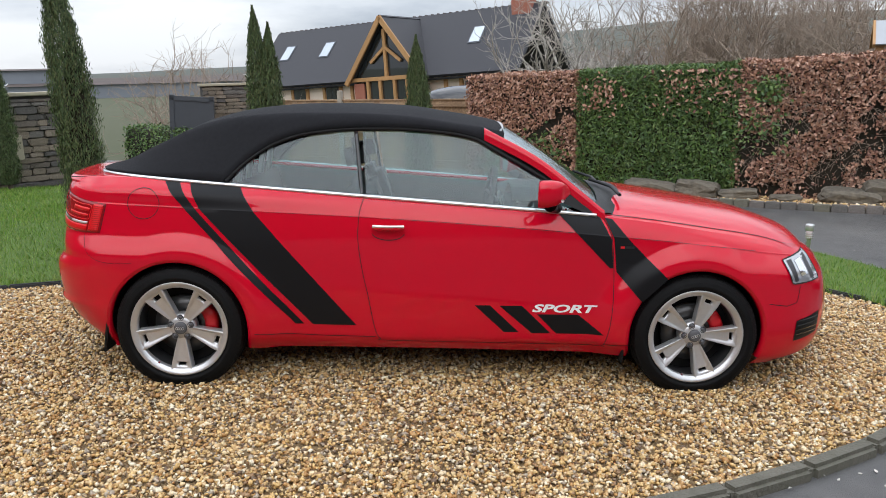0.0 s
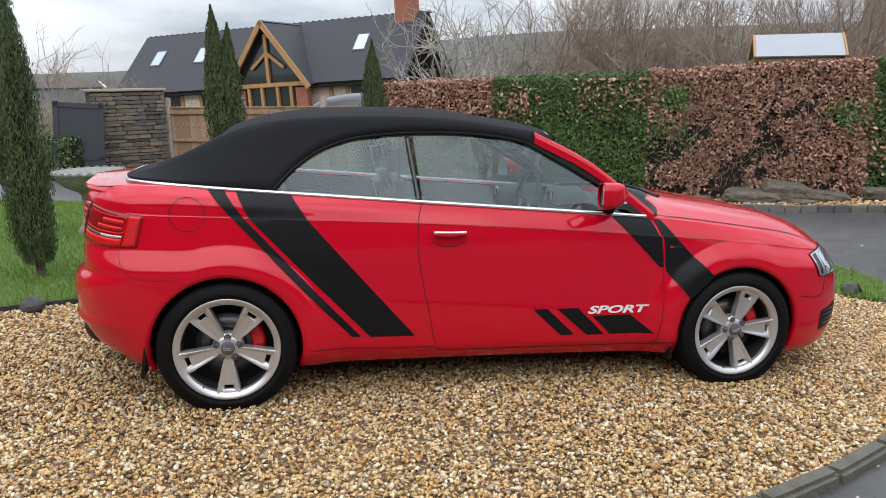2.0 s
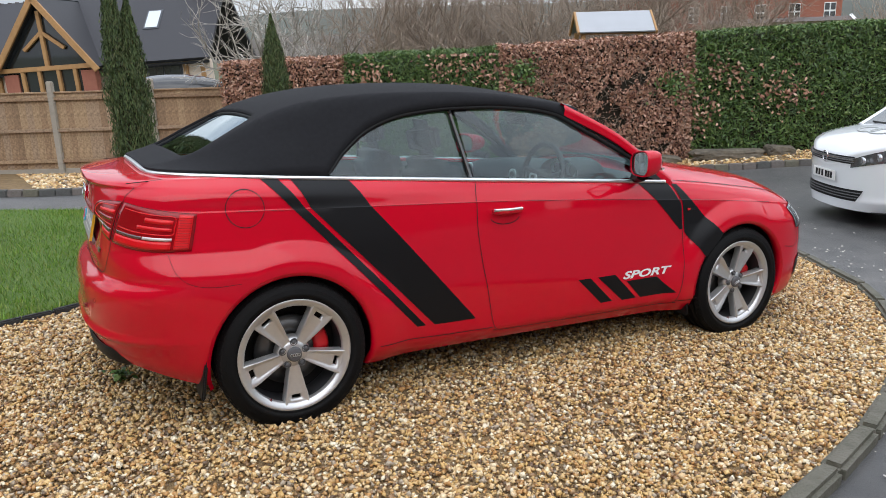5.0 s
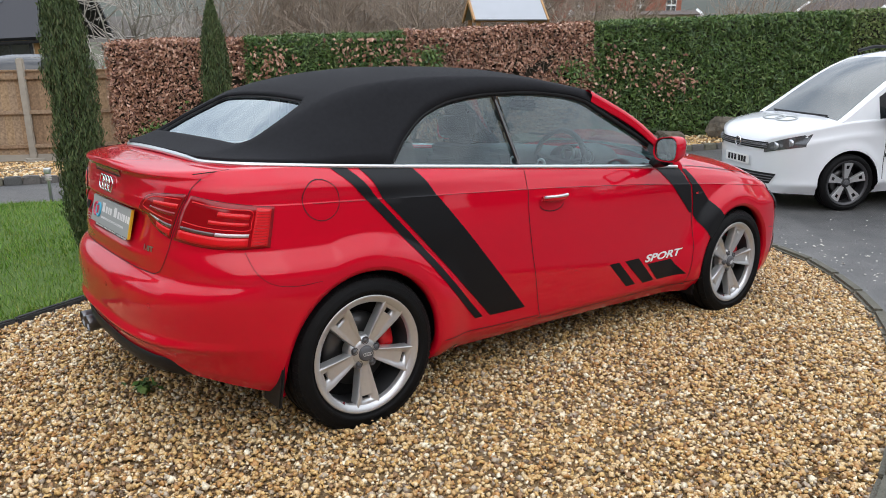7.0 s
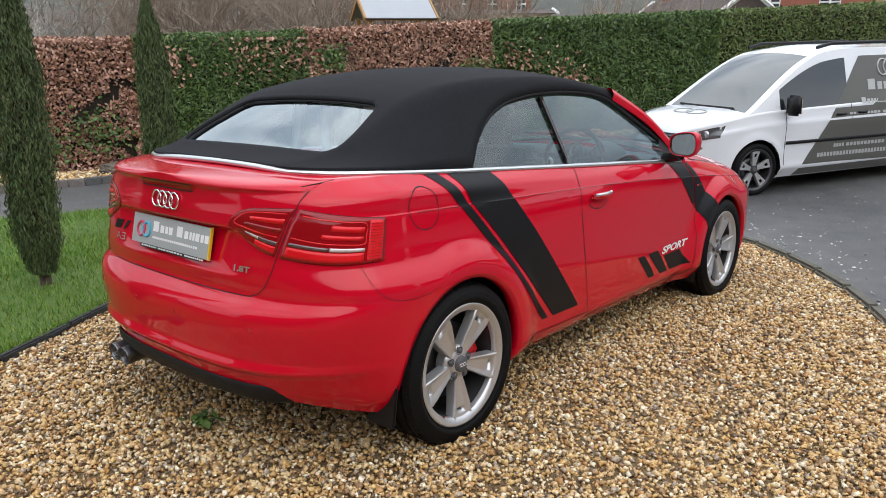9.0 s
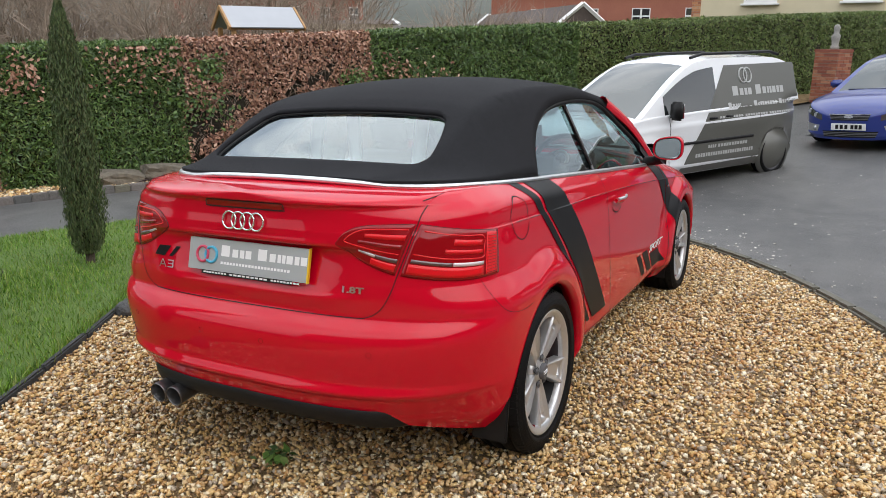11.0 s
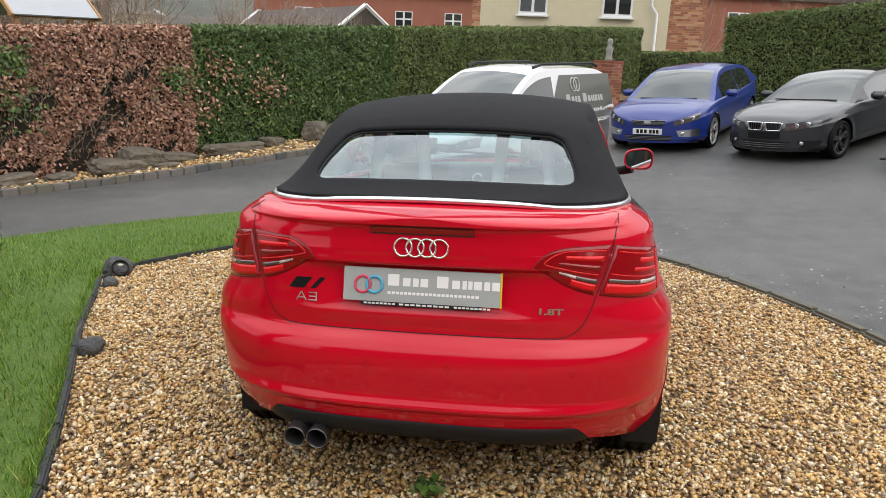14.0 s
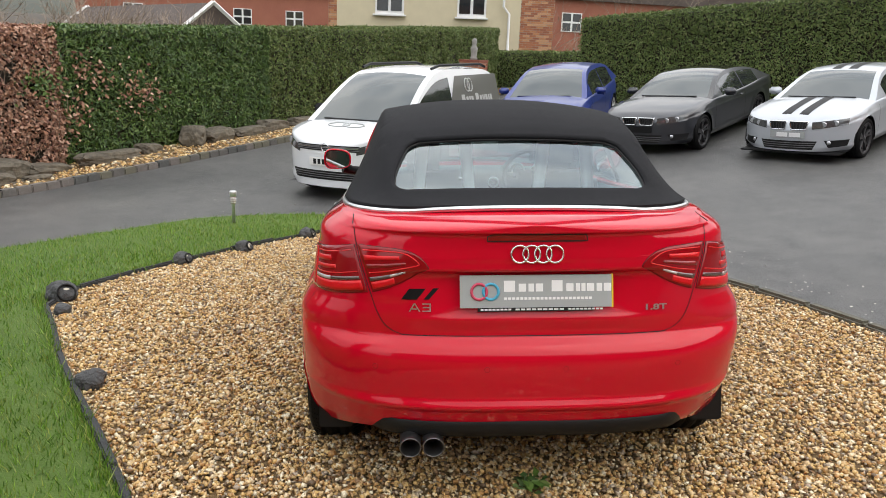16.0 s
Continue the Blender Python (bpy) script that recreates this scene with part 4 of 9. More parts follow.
# rear window
rv = []
for i in range(15):
    u = i / 14
    x = -0.295 + 0.29 * u
    hw = back_half(x)
    for j in range(25):
        rv.append(roof_pt(x, hw * (-1 + 2 * j / 24), -0.002))
bk = mesh("rear_window", rv, grid_faces(15, 25), M["glass_rear"], car, "heated glass rear window, clear", True)
bk.visible_shadow = False
rim = [rv[j] for j in range(25)] + [rv[i * 25 + 24] for i in range(1, 15)] + [rv[14 * 25 + j] for j in range(23, -1, -1)] + [rv[i * 25] for i in range(13, 0, -1)]
mesh("window_gasket", *tube(rim, 0.006, 6, True), M["plastic"], car, "", True)
# chrome belt line round the back of the roof
belt = [Vector((x, -belt_y(x) - 0.012, belt_z(x) - 0.004)) for x in [2.06 - 0.03 * i for i in range(81)] + [-0.37, -0.395, -0.412, -0.424]]
belt += [Vector((-0.434 - 0.006 * (1 - (y / 0.4) ** 2), -y, 1.064 + 0.009 * (1 - (y / 0.4) ** 2))) for y in (0.34, 0.28, 0.2, 0.1, 0.0)]
belt += [Vector((p.x, -p.y, p.z)) for p in belt[::-1][1:]]
mesh("belt_trim", *tube([drawn_back(p) for p in belt], 0.011, 7), M["satin"], car, "bright metal strip along the waist", True)
# shoulder shelf between the belt line and the glass
sh = []
for x in [-0.43 + 0.03 * i for i in range(85)]:
    e = side_pt(max(x, -0.5), level_z(x, 10))
    yb = belt_y(x)
    for u in range(4):
        f = u / 3
        sh.append((x, e.y + (-yb + 0.02 - e.y) * f, level_z(x, 10) + (belt_z(x) - 0.012 - level_z(x, 10)) * f + 0.004 * math.sin(f * 3.14)))
both("shoulder", sh, grid_faces(85, 4), M["red"], car)
# ---- shut lines ----
door = [(0.91, 0.98), (0.89, 0.919), (0.883, 0.854), (0.883, 0.754), (0.905, 0.611), (0.931, 0.496), (0.96, 0.348), (0.978, 0.287), (0.996, 0.265), (1.026, 0.254), (1.512, 0.248), (2.079, 0.244), (2.111, 0.248), (2.124, 0.272), (2.144, 0.388), (2.152, 0.59), (2.137, 0.777), (2.119, 0.843), (2.089, 0.902)]
both("door_gap", *ribbon(side_pt, rounded(door), 0.0036, 0.0014), M["gap"], car)
# dark line paints the shade under the waist crease; no joint runs here
both("waist_gap", *ribbon(side_pt, [(x, level_z(x, 8.0)) for x in [-0.2 + 0.03 * i for i in range(103)]], 0.0016, 0.0012), M["gap"], car)
both("sill_gap", *ribbon(side_pt, fine([(0.373, 0.292), (0.702, 0.279), (0.971, 0.275)]), 0.004, 0.001), M["gap"], car)
both("sill_gap", *ribbon(side_pt, fine([(2.119, 0.256), (2.22, 0.258), (2.256, 0.267)]), 0.004, 0.001), M["gap"], car)
both("bumper_gap", *ribbon(side_pt, rounded([(-0.208, 0.646), (-0.31, 0.643), (-0.391, 0.659), (-0.441, 0.702), (-0.461, 0.771)]), 0.0016, 0.001), M["gap"], car)
both("bumper_gap", *ribbon(side_pt, fine([(2.929, 0.489), (3.03, 0.474), (3.091, 0.489), (3.101, 0.57)]), 0.004, 0.001), M["gap"], car)
both("cap_gap", *ribbon(side_pt, [(-0.162 + 0.076 * math.cos(a), 0.928 + 0.074 * math.sin(a)) for a in [i * math.pi / 20 for i in range(40)]], 0.0034, 0.0014, True), M["gap"], car)
bonnet = [Vector((x, -width(min(x, 2.78), 10) * keyed(x, [2.1, 2.78, 3.0, 3.15], [0.97, 0.95, 0.93, 0.9]), 0)) for x in [2.12 + 0.04 * i for i in range(26)]]
vs = []
for p in bonnet:
    e = level_z(p.x, 10)
    h = keyed(p.x, [1.95, 2.3, 2.9, 3.2, 3.335], [0.085, 0.1, 0.105, 0.075, 0.0])
    for d in (-0.003, 0.003):
        t = min(abs(p.y + d) / max(shell(1 + (p.x - XR) / (XF - XR), 10).y * -1 if p.x < XF else side_pt(p.x, e).y * -1, 0.1), 1)
        vs.append((p.x, p.y + d, e + h * (1 - t ** 3.2) + 0.0015))
both("bonnet_gap", vs, [(2 * i, 2 * i + 1, 2 * i + 3, 2 * i + 2) for i in range(25)], M["gap"], car)
# boot lid
boot = [(-0.625, 1.018), (-0.621, 1.006), (-0.612, 0.96), (-0.59, 0.88), (-0.567, 0.81), (-0.545, 0.745), (-0.515, 0.695), (-0.47, 0.668), (-0.4, 0.662), (0.0, 0.66)]
boot = rounded(boot) + [(-a, b) for a, b in rounded(boot)[::-1][1:]]
mesh("boot_gap", *ribbon(back_pt, boot, 0.003, 0.0015), M["gap"], car)
deck = []
for i in range(9):
    x, y = -0.575 + 0.13 * i / 8, 0.625 + 0.006 * i / 8
    ze = level_z(x, 10)
    t = min(y / abs(side_pt(x, ze).y), 1.0)
    deck.append((x, -y, ze + 0.018 * (1 - t * t) ** 0.8 + 0.0005))
both("boot_gap", *tube(deck, 0.0018, 5), M["gap"], car)
# black valance under the bumper
vv = []
for i in range(49):
    y = -0.624 + 0.026 * i
    q = max(0.0, (abs(y) - 0.46) / 0.164)
    top = keyed(abs(y), [0, 0.45, 0.56, 0.62, 0.66], [0.354, 0.35, 0.343, 0.325, 0.29])
    low = keyed(abs(y), [0, 0.45, 0.6, 0.66], [0.293, 0.29, 0.272, 0.262])
    e = back_pt(y, 0.36)
    for z, o in ((top + 0.006, 0.002), (top - 0.002, 0.007), ((top + low) / 2, 0.004), (low + 0.008, -0.006), (low, -0.02), (low - 0.002, -0.14)):
        vv.append(Vector((e.x - o + 0.085 * q * q, y, z + 0.02 * q * q)))
mesh("valance", vv, grid_faces(49, 6), M["plastic"], car, "black plastic rear valance", True)
# twin tailpipes
for y in (0.432, 0.352):
    pv, pf = lathe([(0.0345, -0.16), (0.0375, -0.02), (0.0385, 0.0), (0.0365, 0.004), (0.034, 0.0), (0.032, -0.14)], 32, "x")
    pipe = mesh("tailpipe", [(-0.742 - h - 0.12 * s, y + c, 0.272 + s - 0.1 * (h + 0.02)) for h, c, s in pv], pf, M["steel_pipe"], car, "burnt metal exhaust tailpipe", True)
    mesh("bore", [(-0.66, y + 0.032 * math.cos(a), 0.28 + 0.032 * math.sin(a)) for a in [i * math.pi / 12 for i in range(24)]], [tuple(range(24))], M["gap"], pipe)

# ---- stripes and lettering ----
def strip(quads, label, name="stripe"):
    vs, fs = [], []
    for q in quads:
        v, f = surf(side_pt, q, 14, 44, 0.0034)
        fs += [tuple(i + len(vs) for i in k) for k in f]
        vs += v
    both(name, vs, fs, M["decal"], car, label)


strip([[(-0.077, 1.033), (-0.006, 1.03), (0.082, 0.912), (0.029, 0.914)], [(0.029, 0.914), (0.082, 0.912), (0.614, 0.341), (0.571, 0.341)]], "narrow satin black stripe")
strip([[(0.045, 1.028), (0.29, 1.017), (0.37, 0.899), (0.107, 0.909)], [(0.107, 0.909), (0.37, 0.899), (0.874, 0.337), (0.658, 0.339)]], "broad satin black stripe")
strip([[(1.866, 0.916), (2.075, 0.902), (2.131, 0.793), (1.967, 0.813)], [(1.967, 0.813), (2.131, 0.793), (2.146, 0.651), (2.129, 0.651)]], "black stripe across the door")
strip([[(2.101, 0.894), (2.139, 0.889), (2.22, 0.793), (2.144, 0.798)], [(2.144, 0.798), (2.22, 0.793), (2.409, 0.609), (2.162, 0.633)], [(2.162, 0.633), (2.409, 0.609), (2.291, 0.492), (2.271, 0.509)]], "black stripe across the wing")
for q in ([(1.464, 0.45), (1.54, 0.451), (1.69, 0.312), (1.616, 0.311)], [(1.587, 0.45), (1.7, 0.451), (1.85, 0.309), (1.756, 0.308)], [(1.778, 0.408), (1.984, 0.409), (2.115, 0.308), (1.88, 0.308)]):
    vs, fs = surf(side_pt, q, 6, 8, 0.0022)
    both("slash", vs, fs, M["decal"], car, "slanted black decal bar")


def letter_mesh(text, size, stretch=1.0, shear=0.0):
    """Flat outline of a word in the built-in font, as verts and faces in a plane."""
    cu = bpy.data.curves.new("word", "FONT")
    cu.body, cu.size, cu.resolution_u, cu.shear, cu.offset = text, size, 3, shear, 0.034
    ob = bpy.data.objects.new("word", cu)
    scene.collection.objects.link(ob)
    me = bpy.data.meshes.new_from_object(ob.evaluated_get(bpy.context.evaluated_depsgraph_get()))
    vs = [(v.co.x * stretch, v.co.y) for v in me.vertices]
    fs = [tuple(p.vertices) for p in me.polygons]
    bpy.data.objects.remove(ob)
    bpy.data.curves.remove(cu)
    bpy.data.meshes.remove(me)
    return vs, fs


def word_on(fn, name, text, origin, height, length, material, parent, label, off=0.003, flip=1, slant=0.0, shear=0.0):
    vs, fs = letter_mesh(text, 1.0, 1.0, shear)
    w, h = max(v[0] for v in vs), max(v[1] for v in vs)
    x0 = min(v[0] for v in vs)
    pts = [fn(origin[0] + flip * (v[0] - x0) / (w - x0) * length, origin[1] + v[1] / h * height + slant * (v[0] - x0) / (w - x0), off) for v in vs]
    return mesh(name, pts, fs, material, parent, label)


word_on(side_pt, "lettering", "SPORT", (1.752, 0.421), 0.04, 0.328, M["white_letter"], car, "white SPORT lettering", shear=0.25)
vs, fs = letter_mesh("SPORT", 1.0, 1.0, 0.25)
w = max(v[0] for v in vs)
mesh("lettering", [(lambda p: (p.x, -p.y, p.z))(side_pt(1.752 + (1 - v[0] / w) * 0.328, 0.421 + v[1] * 0.055, 0.003)) for v in vs], fs, M["white_letter"], car, "white SPORT lettering")
vs, fs = surf(side_pt, [(2.174, 0.763), (2.244, 0.762), (2.244, 0.75), (2.174, 0.751)], 6, 2, 0.006)
both("wing_badge", vs, fs, M["gloss_black"], car, "small dark wing badge")
vs, fs = surf(side_pt, [(2.176, 0.762), (2.196, 0.762), (2.196, 0.751), (2.176, 0.751)], 2, 2, 0.008)
both("wing_badge", vs, fs, M["caliper"], car, "red end of the wing badge")

# ---- handles, mirrors ----
cup = []
for i in range(9):
    for j in range(25):
        r, a = i / 8, j * math.pi / 12
        x, z = 1.03 + 0.078 * r * math.cos(a), 0.812 + 0.036 * r * math.sin(a)
        cup.append(side_pt(x, z, 0.0015))
both("handle_cup", cup, grid_faces(9, 25), M["red"], car)
both("cup_edge", *ribbon(side_pt, [(1.03 + 0.08 * math.cos(a), 0.81 + 0.038 * math.sin(a)) for a in [i * math.pi / 16 for i in range(17, 32)]], 0.004, 0.002), M["gap"], car)
for sgn in (1, -1):
    hv, hf = tube([side_pt(0.952 + 0.0197 * i, 0.836, 0.02 + 0.012 * math.sin(i / 8 * math.pi)) for i in range(9)], [0.01, 0.014, 0.016, 0.016, 0.016, 0.016, 0.016, 0.014, 0.01], 10)
    handle = mesh("door_handle", [(v[0], v[1] * sgn, v[2]) for v in hv], hf, M["red"], car, "red door handle", True)
    hv, hf = tube([side_pt(0.955 + 0.019 * i, 0.843, 0.03 + 0.012 * math.sin(i / 8 * math.pi)) for i in range(9)], 0.008, 8)
    mesh("handle_strip", [(v[0], v[1] * sgn, v[2]) for v in hv], hf, M["satin"], handle, "bright handle strip", True)
    # door mirror: a rounded box that tapers forwards, with the glass sunk in its rear face
    mv, ring = [], 28
    for x, k, sh in ((1.757, 0.93, 0.0), (1.752, 1.0, 0.0), (1.765, 1.03, 0.0), (1.80, 1.02, 0.002), (1.835, 0.93, 0.005), (1.862, 0.76, 0.008), (1.878, 0.5, 0.01), (1.884, 0.2, 0.01)):
        for i in range(ring):
            a = 2 * math.pi * i / ring
            c, s_ = math.copysign(abs(math.cos(a)) ** 0.62, math.cos(a)), math.copysign(abs(math.sin(a)) ** 0.7, math.sin(a))
            hh = 0.062 * k * (1.0 - 0.1 * c)
            mv.append((x + 0.018 * c, (-0.884 + 0.083 * k * c) * sgn, 1.024 + hh * s_ + sh - 0.004 * c))
    mf = grid_faces(8, ring, wrap=True) + [tuple(range(7 * ring, 8 * ring))]
    mir = mesh("door_mirror", mv, mf if sgn < 0 else [f[::-1] for f in mf], M["red"], car, "red door mirror housing", True)
    gv = [(1.763 + 0.018 * c, (-0.884 + 0.076 * c) * sgn, 1.024 + 0.0565 * (1 - 0.1 * c) * s_ - 0.004 * c) for c, s_ in [(math.copysign(abs(math.cos(a)) ** 0.62, math.cos(a)), math.copysign(abs(math.sin(a)) ** 0.7, math.sin(a))) for a in [i * math.pi / 20 for i in range(40)]]]
    mesh("mirror_glass", gv, [tuple(range(40)) if sgn < 0 else tuple(range(39, -1, -1))], M["mirror"], mir, "mirror glass")
    mesh("mirror_rim", *tube(gv, 0.0035, 6, True), M["plastic"], mir, "", True)
    vs, fs = tube([(1.81, -0.85 * sgn, 0.966), (1.83, -0.8 * sgn, 0.948), (1.86, -0.745 * sgn, 0.938)], [0.034, 0.028, 0.028], 10)
    mesh("mirror_foot", vs, fs, M["plastic"], mir, "black mirror foot", True)
    vs, fs = tube([(1.872 - 0.004 * i, (-0.86 - 0.018 * i) * sgn, 0.995 + 0.001 * i) for i in range(6)], 0.008, 6)
    mesh("repeater", vs, fs, M["lamp_clear"], mir, "indicator strip", True)
    # mud flaps
    for cx, zt, zb in ((-0.37, 0.38, 0.18), (2.222, 0.3, 0.16)):
        w = 0.13
        bm = boxed(0.014, w, zt - zb, 0.005, pose(cx + (0.006 if cx < 0 else -0.002), ((-0.825 if cx < 0 and sgn > 0 else -0.79 if cx < 0 else -0.815) + w / 2) * sgn, (zt + zb) / 2, 0, 8 if cx < 0 else 3, 0))
        part("mud_flap", bm, M["plastic"], car, "black mud flap")

# ---- lamps ----
J_TOP, J_LOW, F_TOP, F_LOW = (0.613, 0.962), (0.567, 0.806), (-0.345, 0.92), (-0.377, 0.783)


def outer_lamp(u, v):
    """Share of the corner and height on the outer lamp: u from the boot gap to the front end, v upwards."""
    zt = J_TOP[1] + (F_TOP[1] - J_TOP[1]) * u - 0.006 * u * (1 - u)
    zl = J_LOW[1] + (F_LOW[1] - J_LOW[1]) * u - 0.01 * math.sin(u * math.pi)
    z = zl + (zt - zl) * v
    s0 = bend_at(z, y=J_LOW[0] + 0.008 + (J_TOP[0] - J_LOW[0]) * v)
    s1 = bend_at(z, x=F_LOW[0] + (F_TOP[0] - F_LOW[0]) * v)
    return s0 + (s1 - s0) * u, z


def boot_lamp(u, v):
    """The same on the boot lid's lamp: u from its pointed end to the boot gap."""
    y = 0.366 + (0.556 - 0.366) * u
    zt = keyed(u, [0, 0.1, 0.25, 0.45, 0.7, 1.0], [0.9, 0.928, 0.949, 0.959, 0.962, 0.964])
    zl = keyed(u, [0, 0.15, 0.4, 0.7, 1.0], [0.896, 0.878, 0.85, 0.825, 0.808])
    z = zl + (zt - zl) * v
    return bend_at(z, y=y + 0.05 * u * (z - 0.806) / 0.156), z


NU, NV = 26, 17
GRIDS = {fn: [[fn(i / NU, j / NV) for j in range(NV + 1)] for i in range(NU + 1)] for fn in (outer_lamp, boot_lamp)}


def lamp_pt(fn, u, v, off):
    """A point of a lamp, off metres outside the body."""
    g, a, b = GRIDS[fn], min(max(u, 0.0), 1.0) * NU, min(max(v, 0.0), 1.0) * NV
    i, j = min(int(a), NU - 1), min(int(b), NV - 1)
    p = (Vector(g[i][j]).lerp(Vector(g[i + 1][j]), a - i)).lerp(Vector(g[i][j + 1]).lerp(Vector(g[i + 1][j + 1]), a - i), b - j)
    return bend_pt(p.x, p.y, off)


def lamp_patch(fn, name, u0, u1, v0, v1, off, material, parent, label, sgn, nu=12, nv=4, slant=0.0):
    """A raised block on a lamp between two shares of its length and height, with sloped edges."""
    vs = []
    for i in range(nu + 3):
        for j in range(nv + 3):
            a, b = min(max(i - 1, 0), nu) / nu, min(max(j - 1, 0), nv) / nv
            edge = i in (0, nu + 2) or j in (0, nv + 2)
            v = v0 + (v1 - v0) * b
            p = lamp_pt(fn, u0 + (u1 - u0) * a + slant * (v - v0), v, (0.001 if off < 0.0045 else 0.0041) if edge else 0.004 + (off - 0.004) * 0.4)
            vs.append((p.x, p.y * sgn, p.z))
    fs = grid_faces(nu + 3, nv + 3)
    return mesh(name, vs, fs if sgn > 0 else [f[::-1] for f in fs], material, parent, label, True)


def lamp_loop(fn, pts, radius, material, parent, label, sgn, off=0.0025):
    path = [lamp_pt(fn, u, v, off) for u, v in rounded(pts, 5)]
    mesh("lamp_loop", *tube([(p.x, p.y * sgn, p.z) for p in path], radius, 5), material, parent, label, True)


for sgn in (1, -1):
    outer = lamp_patch(outer_lamp, "tail_lamp", 0.0, 1.0, 0.0, 1.0, 0.004, M["lamp_dark"], car, "red wrap-round tail lamp with dark inside", sgn, 26, 14)
    inner = lamp_patch(boot_lamp, "boot_lamp", 0.0, 1.0, 0.0, 1.0, 0.004, M["lamp_dark"], car, "red tail lamp on the boot lid", sgn, 26, 14)
    # outer lamp: corner reflector, foot, clear band, glowing-red bars
    refl = lamp_patch(outer_lamp, "corner_reflector", 0.83, 0.975, 0.05, 0.96, 0.0075, M["lamp_bright"], outer, "ribbed red corner reflector", sgn, 6, 12)
    for k in range(13):
        lamp_patch(outer_lamp, "rib", 0.84, 0.965, 0.075 + 0.067 * k, 0.085 + 0.067 * k, 0.0086, M["lamp_red"], refl, "", sgn, 3, 1)
    lamp_patch(outer_lamp, "lamp_foot", 0.03, 0.8, 0.05, 0.25, 0.007, M["lamp_bright"], outer, "plain red lower strip", sgn, 20, 3)
    lamp_patch(outer_lamp, "lamp_band", 0.04, 0.44, 0.275, 0.345, 0.007, M["lamp_smoke"], outer, "smoky reversing band", sgn, 12, 2)
    lamp_patch(outer_lamp, "lamp_band", 0.45, 0.8, 0.275, 0.35, 0.0075, M["lamp_clear"], outer, "clear reversing band", sgn, 12, 2)
    lamp_loop(outer_lamp, [(0.04, 0.44), (0.3, 0.42), (0.6, 0.42), (0.79, 0.43), (0.805, 0.6), (0.79, 0.87), (0.6, 0.88), (0.3, 0.88), (0.06, 0.89)], 0.0032, M["lamp_bright"], outer, "bright red lamp loop", sgn)
    lamp_patch(outer_lamp, "lamp_core", 0.42, 0.78, 0.68, 0.8, 0.0065, M["lamp_bright"], outer, "bright red reflector", sgn, 10, 2)
    lamp_patch(outer_lamp, "lamp_core", 0.34, 0.78, 0.51, 0.6, 0.0065, M["lamp_bright"], outer, "bright red reflector", sgn, 10, 2)
    # boot lamp
    lamp_patch(boot_lamp, "lamp_foot", 0.56, 0.97, 0.05, 0.2, 0.007, M["lamp_bright"], inner, "plain red lower strip", sgn, 12, 3)
    lamp_patch(boot_lamp, "lamp_band", 0.4, 0.97, 0.225, 0.31, 0.0075, M["lamp_smoke"], inner, "smoky reversing band", sgn, 12, 2)
    lamp_patch(boot_lamp, "lamp_band", 0.36, 0.62, 0.235, 0.3, 0.0078, M["lamp_clear"], inner, "clear reversing band", sgn, 6, 2)
    lamp_loop(boot_lamp, [(0.95, 0.89), (0.6, 0.9), (0.3, 0.86), (0.14, 0.6), (0.2, 0.43), (0.45, 0.4), (0.7, 0.4), (0.95, 0.4)], 0.0032, M["lamp_bright"], inner, "bright red lamp loop", sgn)
    lamp_patch(boot_lamp, "lamp_core", 0.42, 0.96, 0.68, 0.79, 0.0065, M["lamp_bright"], inner, "bright red reflector", sgn, 10, 2)
    lamp_patch(boot_lamp, "lamp_core", 0.34, 0.96, 0.5, 0.59, 0.0065, M["lamp_red"], inner, "red reflector", sgn, 10, 2)
    # thin dark joint round both lamps
    for fn, ob in ((outer_lamp, outer), (boot_lamp, inner)):
        ring = [(i / 20, 0.0) for i in range(21)] + [(1.0, j / 8) for j in range(1, 9)] + [(i / 20, 1.0) for i in range(19, -1, -1)] + [(0.0, j / 8) for j in range(7, 0, -1)]
        path = [lamp_pt(fn, u, v, 0.001) for u, v in ring]
        mesh("lamp_joint", *tube([(p.x, p.y * sgn, p.z) for p in path], 0.0016, 5, True), M["gap"], ob, "", True)
    # front lamp
    hq = [(3.0, 0.703), (3.18, 0.735), (3.245, 0.595), (3.05, 0.586)]
    vs, fs = surf(side_pt, hq, 10, 8, 0.005)
    hl = mesh("headlamp", [(v[0], v[1] * sgn, v[2]) for v in vs], fs, M["headlamp"], car, "clear headlamp", True)
    for q, key, o in (([(3.02, 0.698), (3.055, 0.704), (3.085, 0.6), (3.065, 0.596)], "alloy_dark", 0.0065), ([(3.075, 0.695), (3.12, 0.705), (3.15, 0.63), (3.105, 0.62)], "chrome", 0.0075), ([(3.13, 0.715), (3.16, 0.722), (3.2, 0.61), (3.17, 0.605)], "alloy_dark", 0.0065)):
        vs, fs = surf(side_pt, q, 6, 6, o)
        mesh("headlamp_bezel", [(v[0], v[1] * sgn, v[2]) for v in vs], fs, M[key], hl, "headlamp inside", True)
    both_edge = [(3.0, 0.703), (3.09, 0.721), (3.18, 0.735), (3.215, 0.665), (3.245, 0.595), (3.15, 0.588), (3.05, 0.586), (3.025, 0.645)]
    vs, fs = ribbon(side_pt, fine(both_edge + both_edge[:1]), 0.006, 0.006)
    mesh("lamp_joint", [(v[0], v[1] * sgn, v[2]) for v in vs], fs, M["gap"], hl)
    vs, fs = surf(side_pt, [(3.1, 0.39), (3.27, 0.42), (3.27, 0.3), (3.1, 0.28)], 8, 6, 0.003)
    gr = mesh("bumper_grille", [(v[0], v[1] * sgn, v[2]) for v in vs], fs, M["plastic"], car, "black fog lamp grille", True)
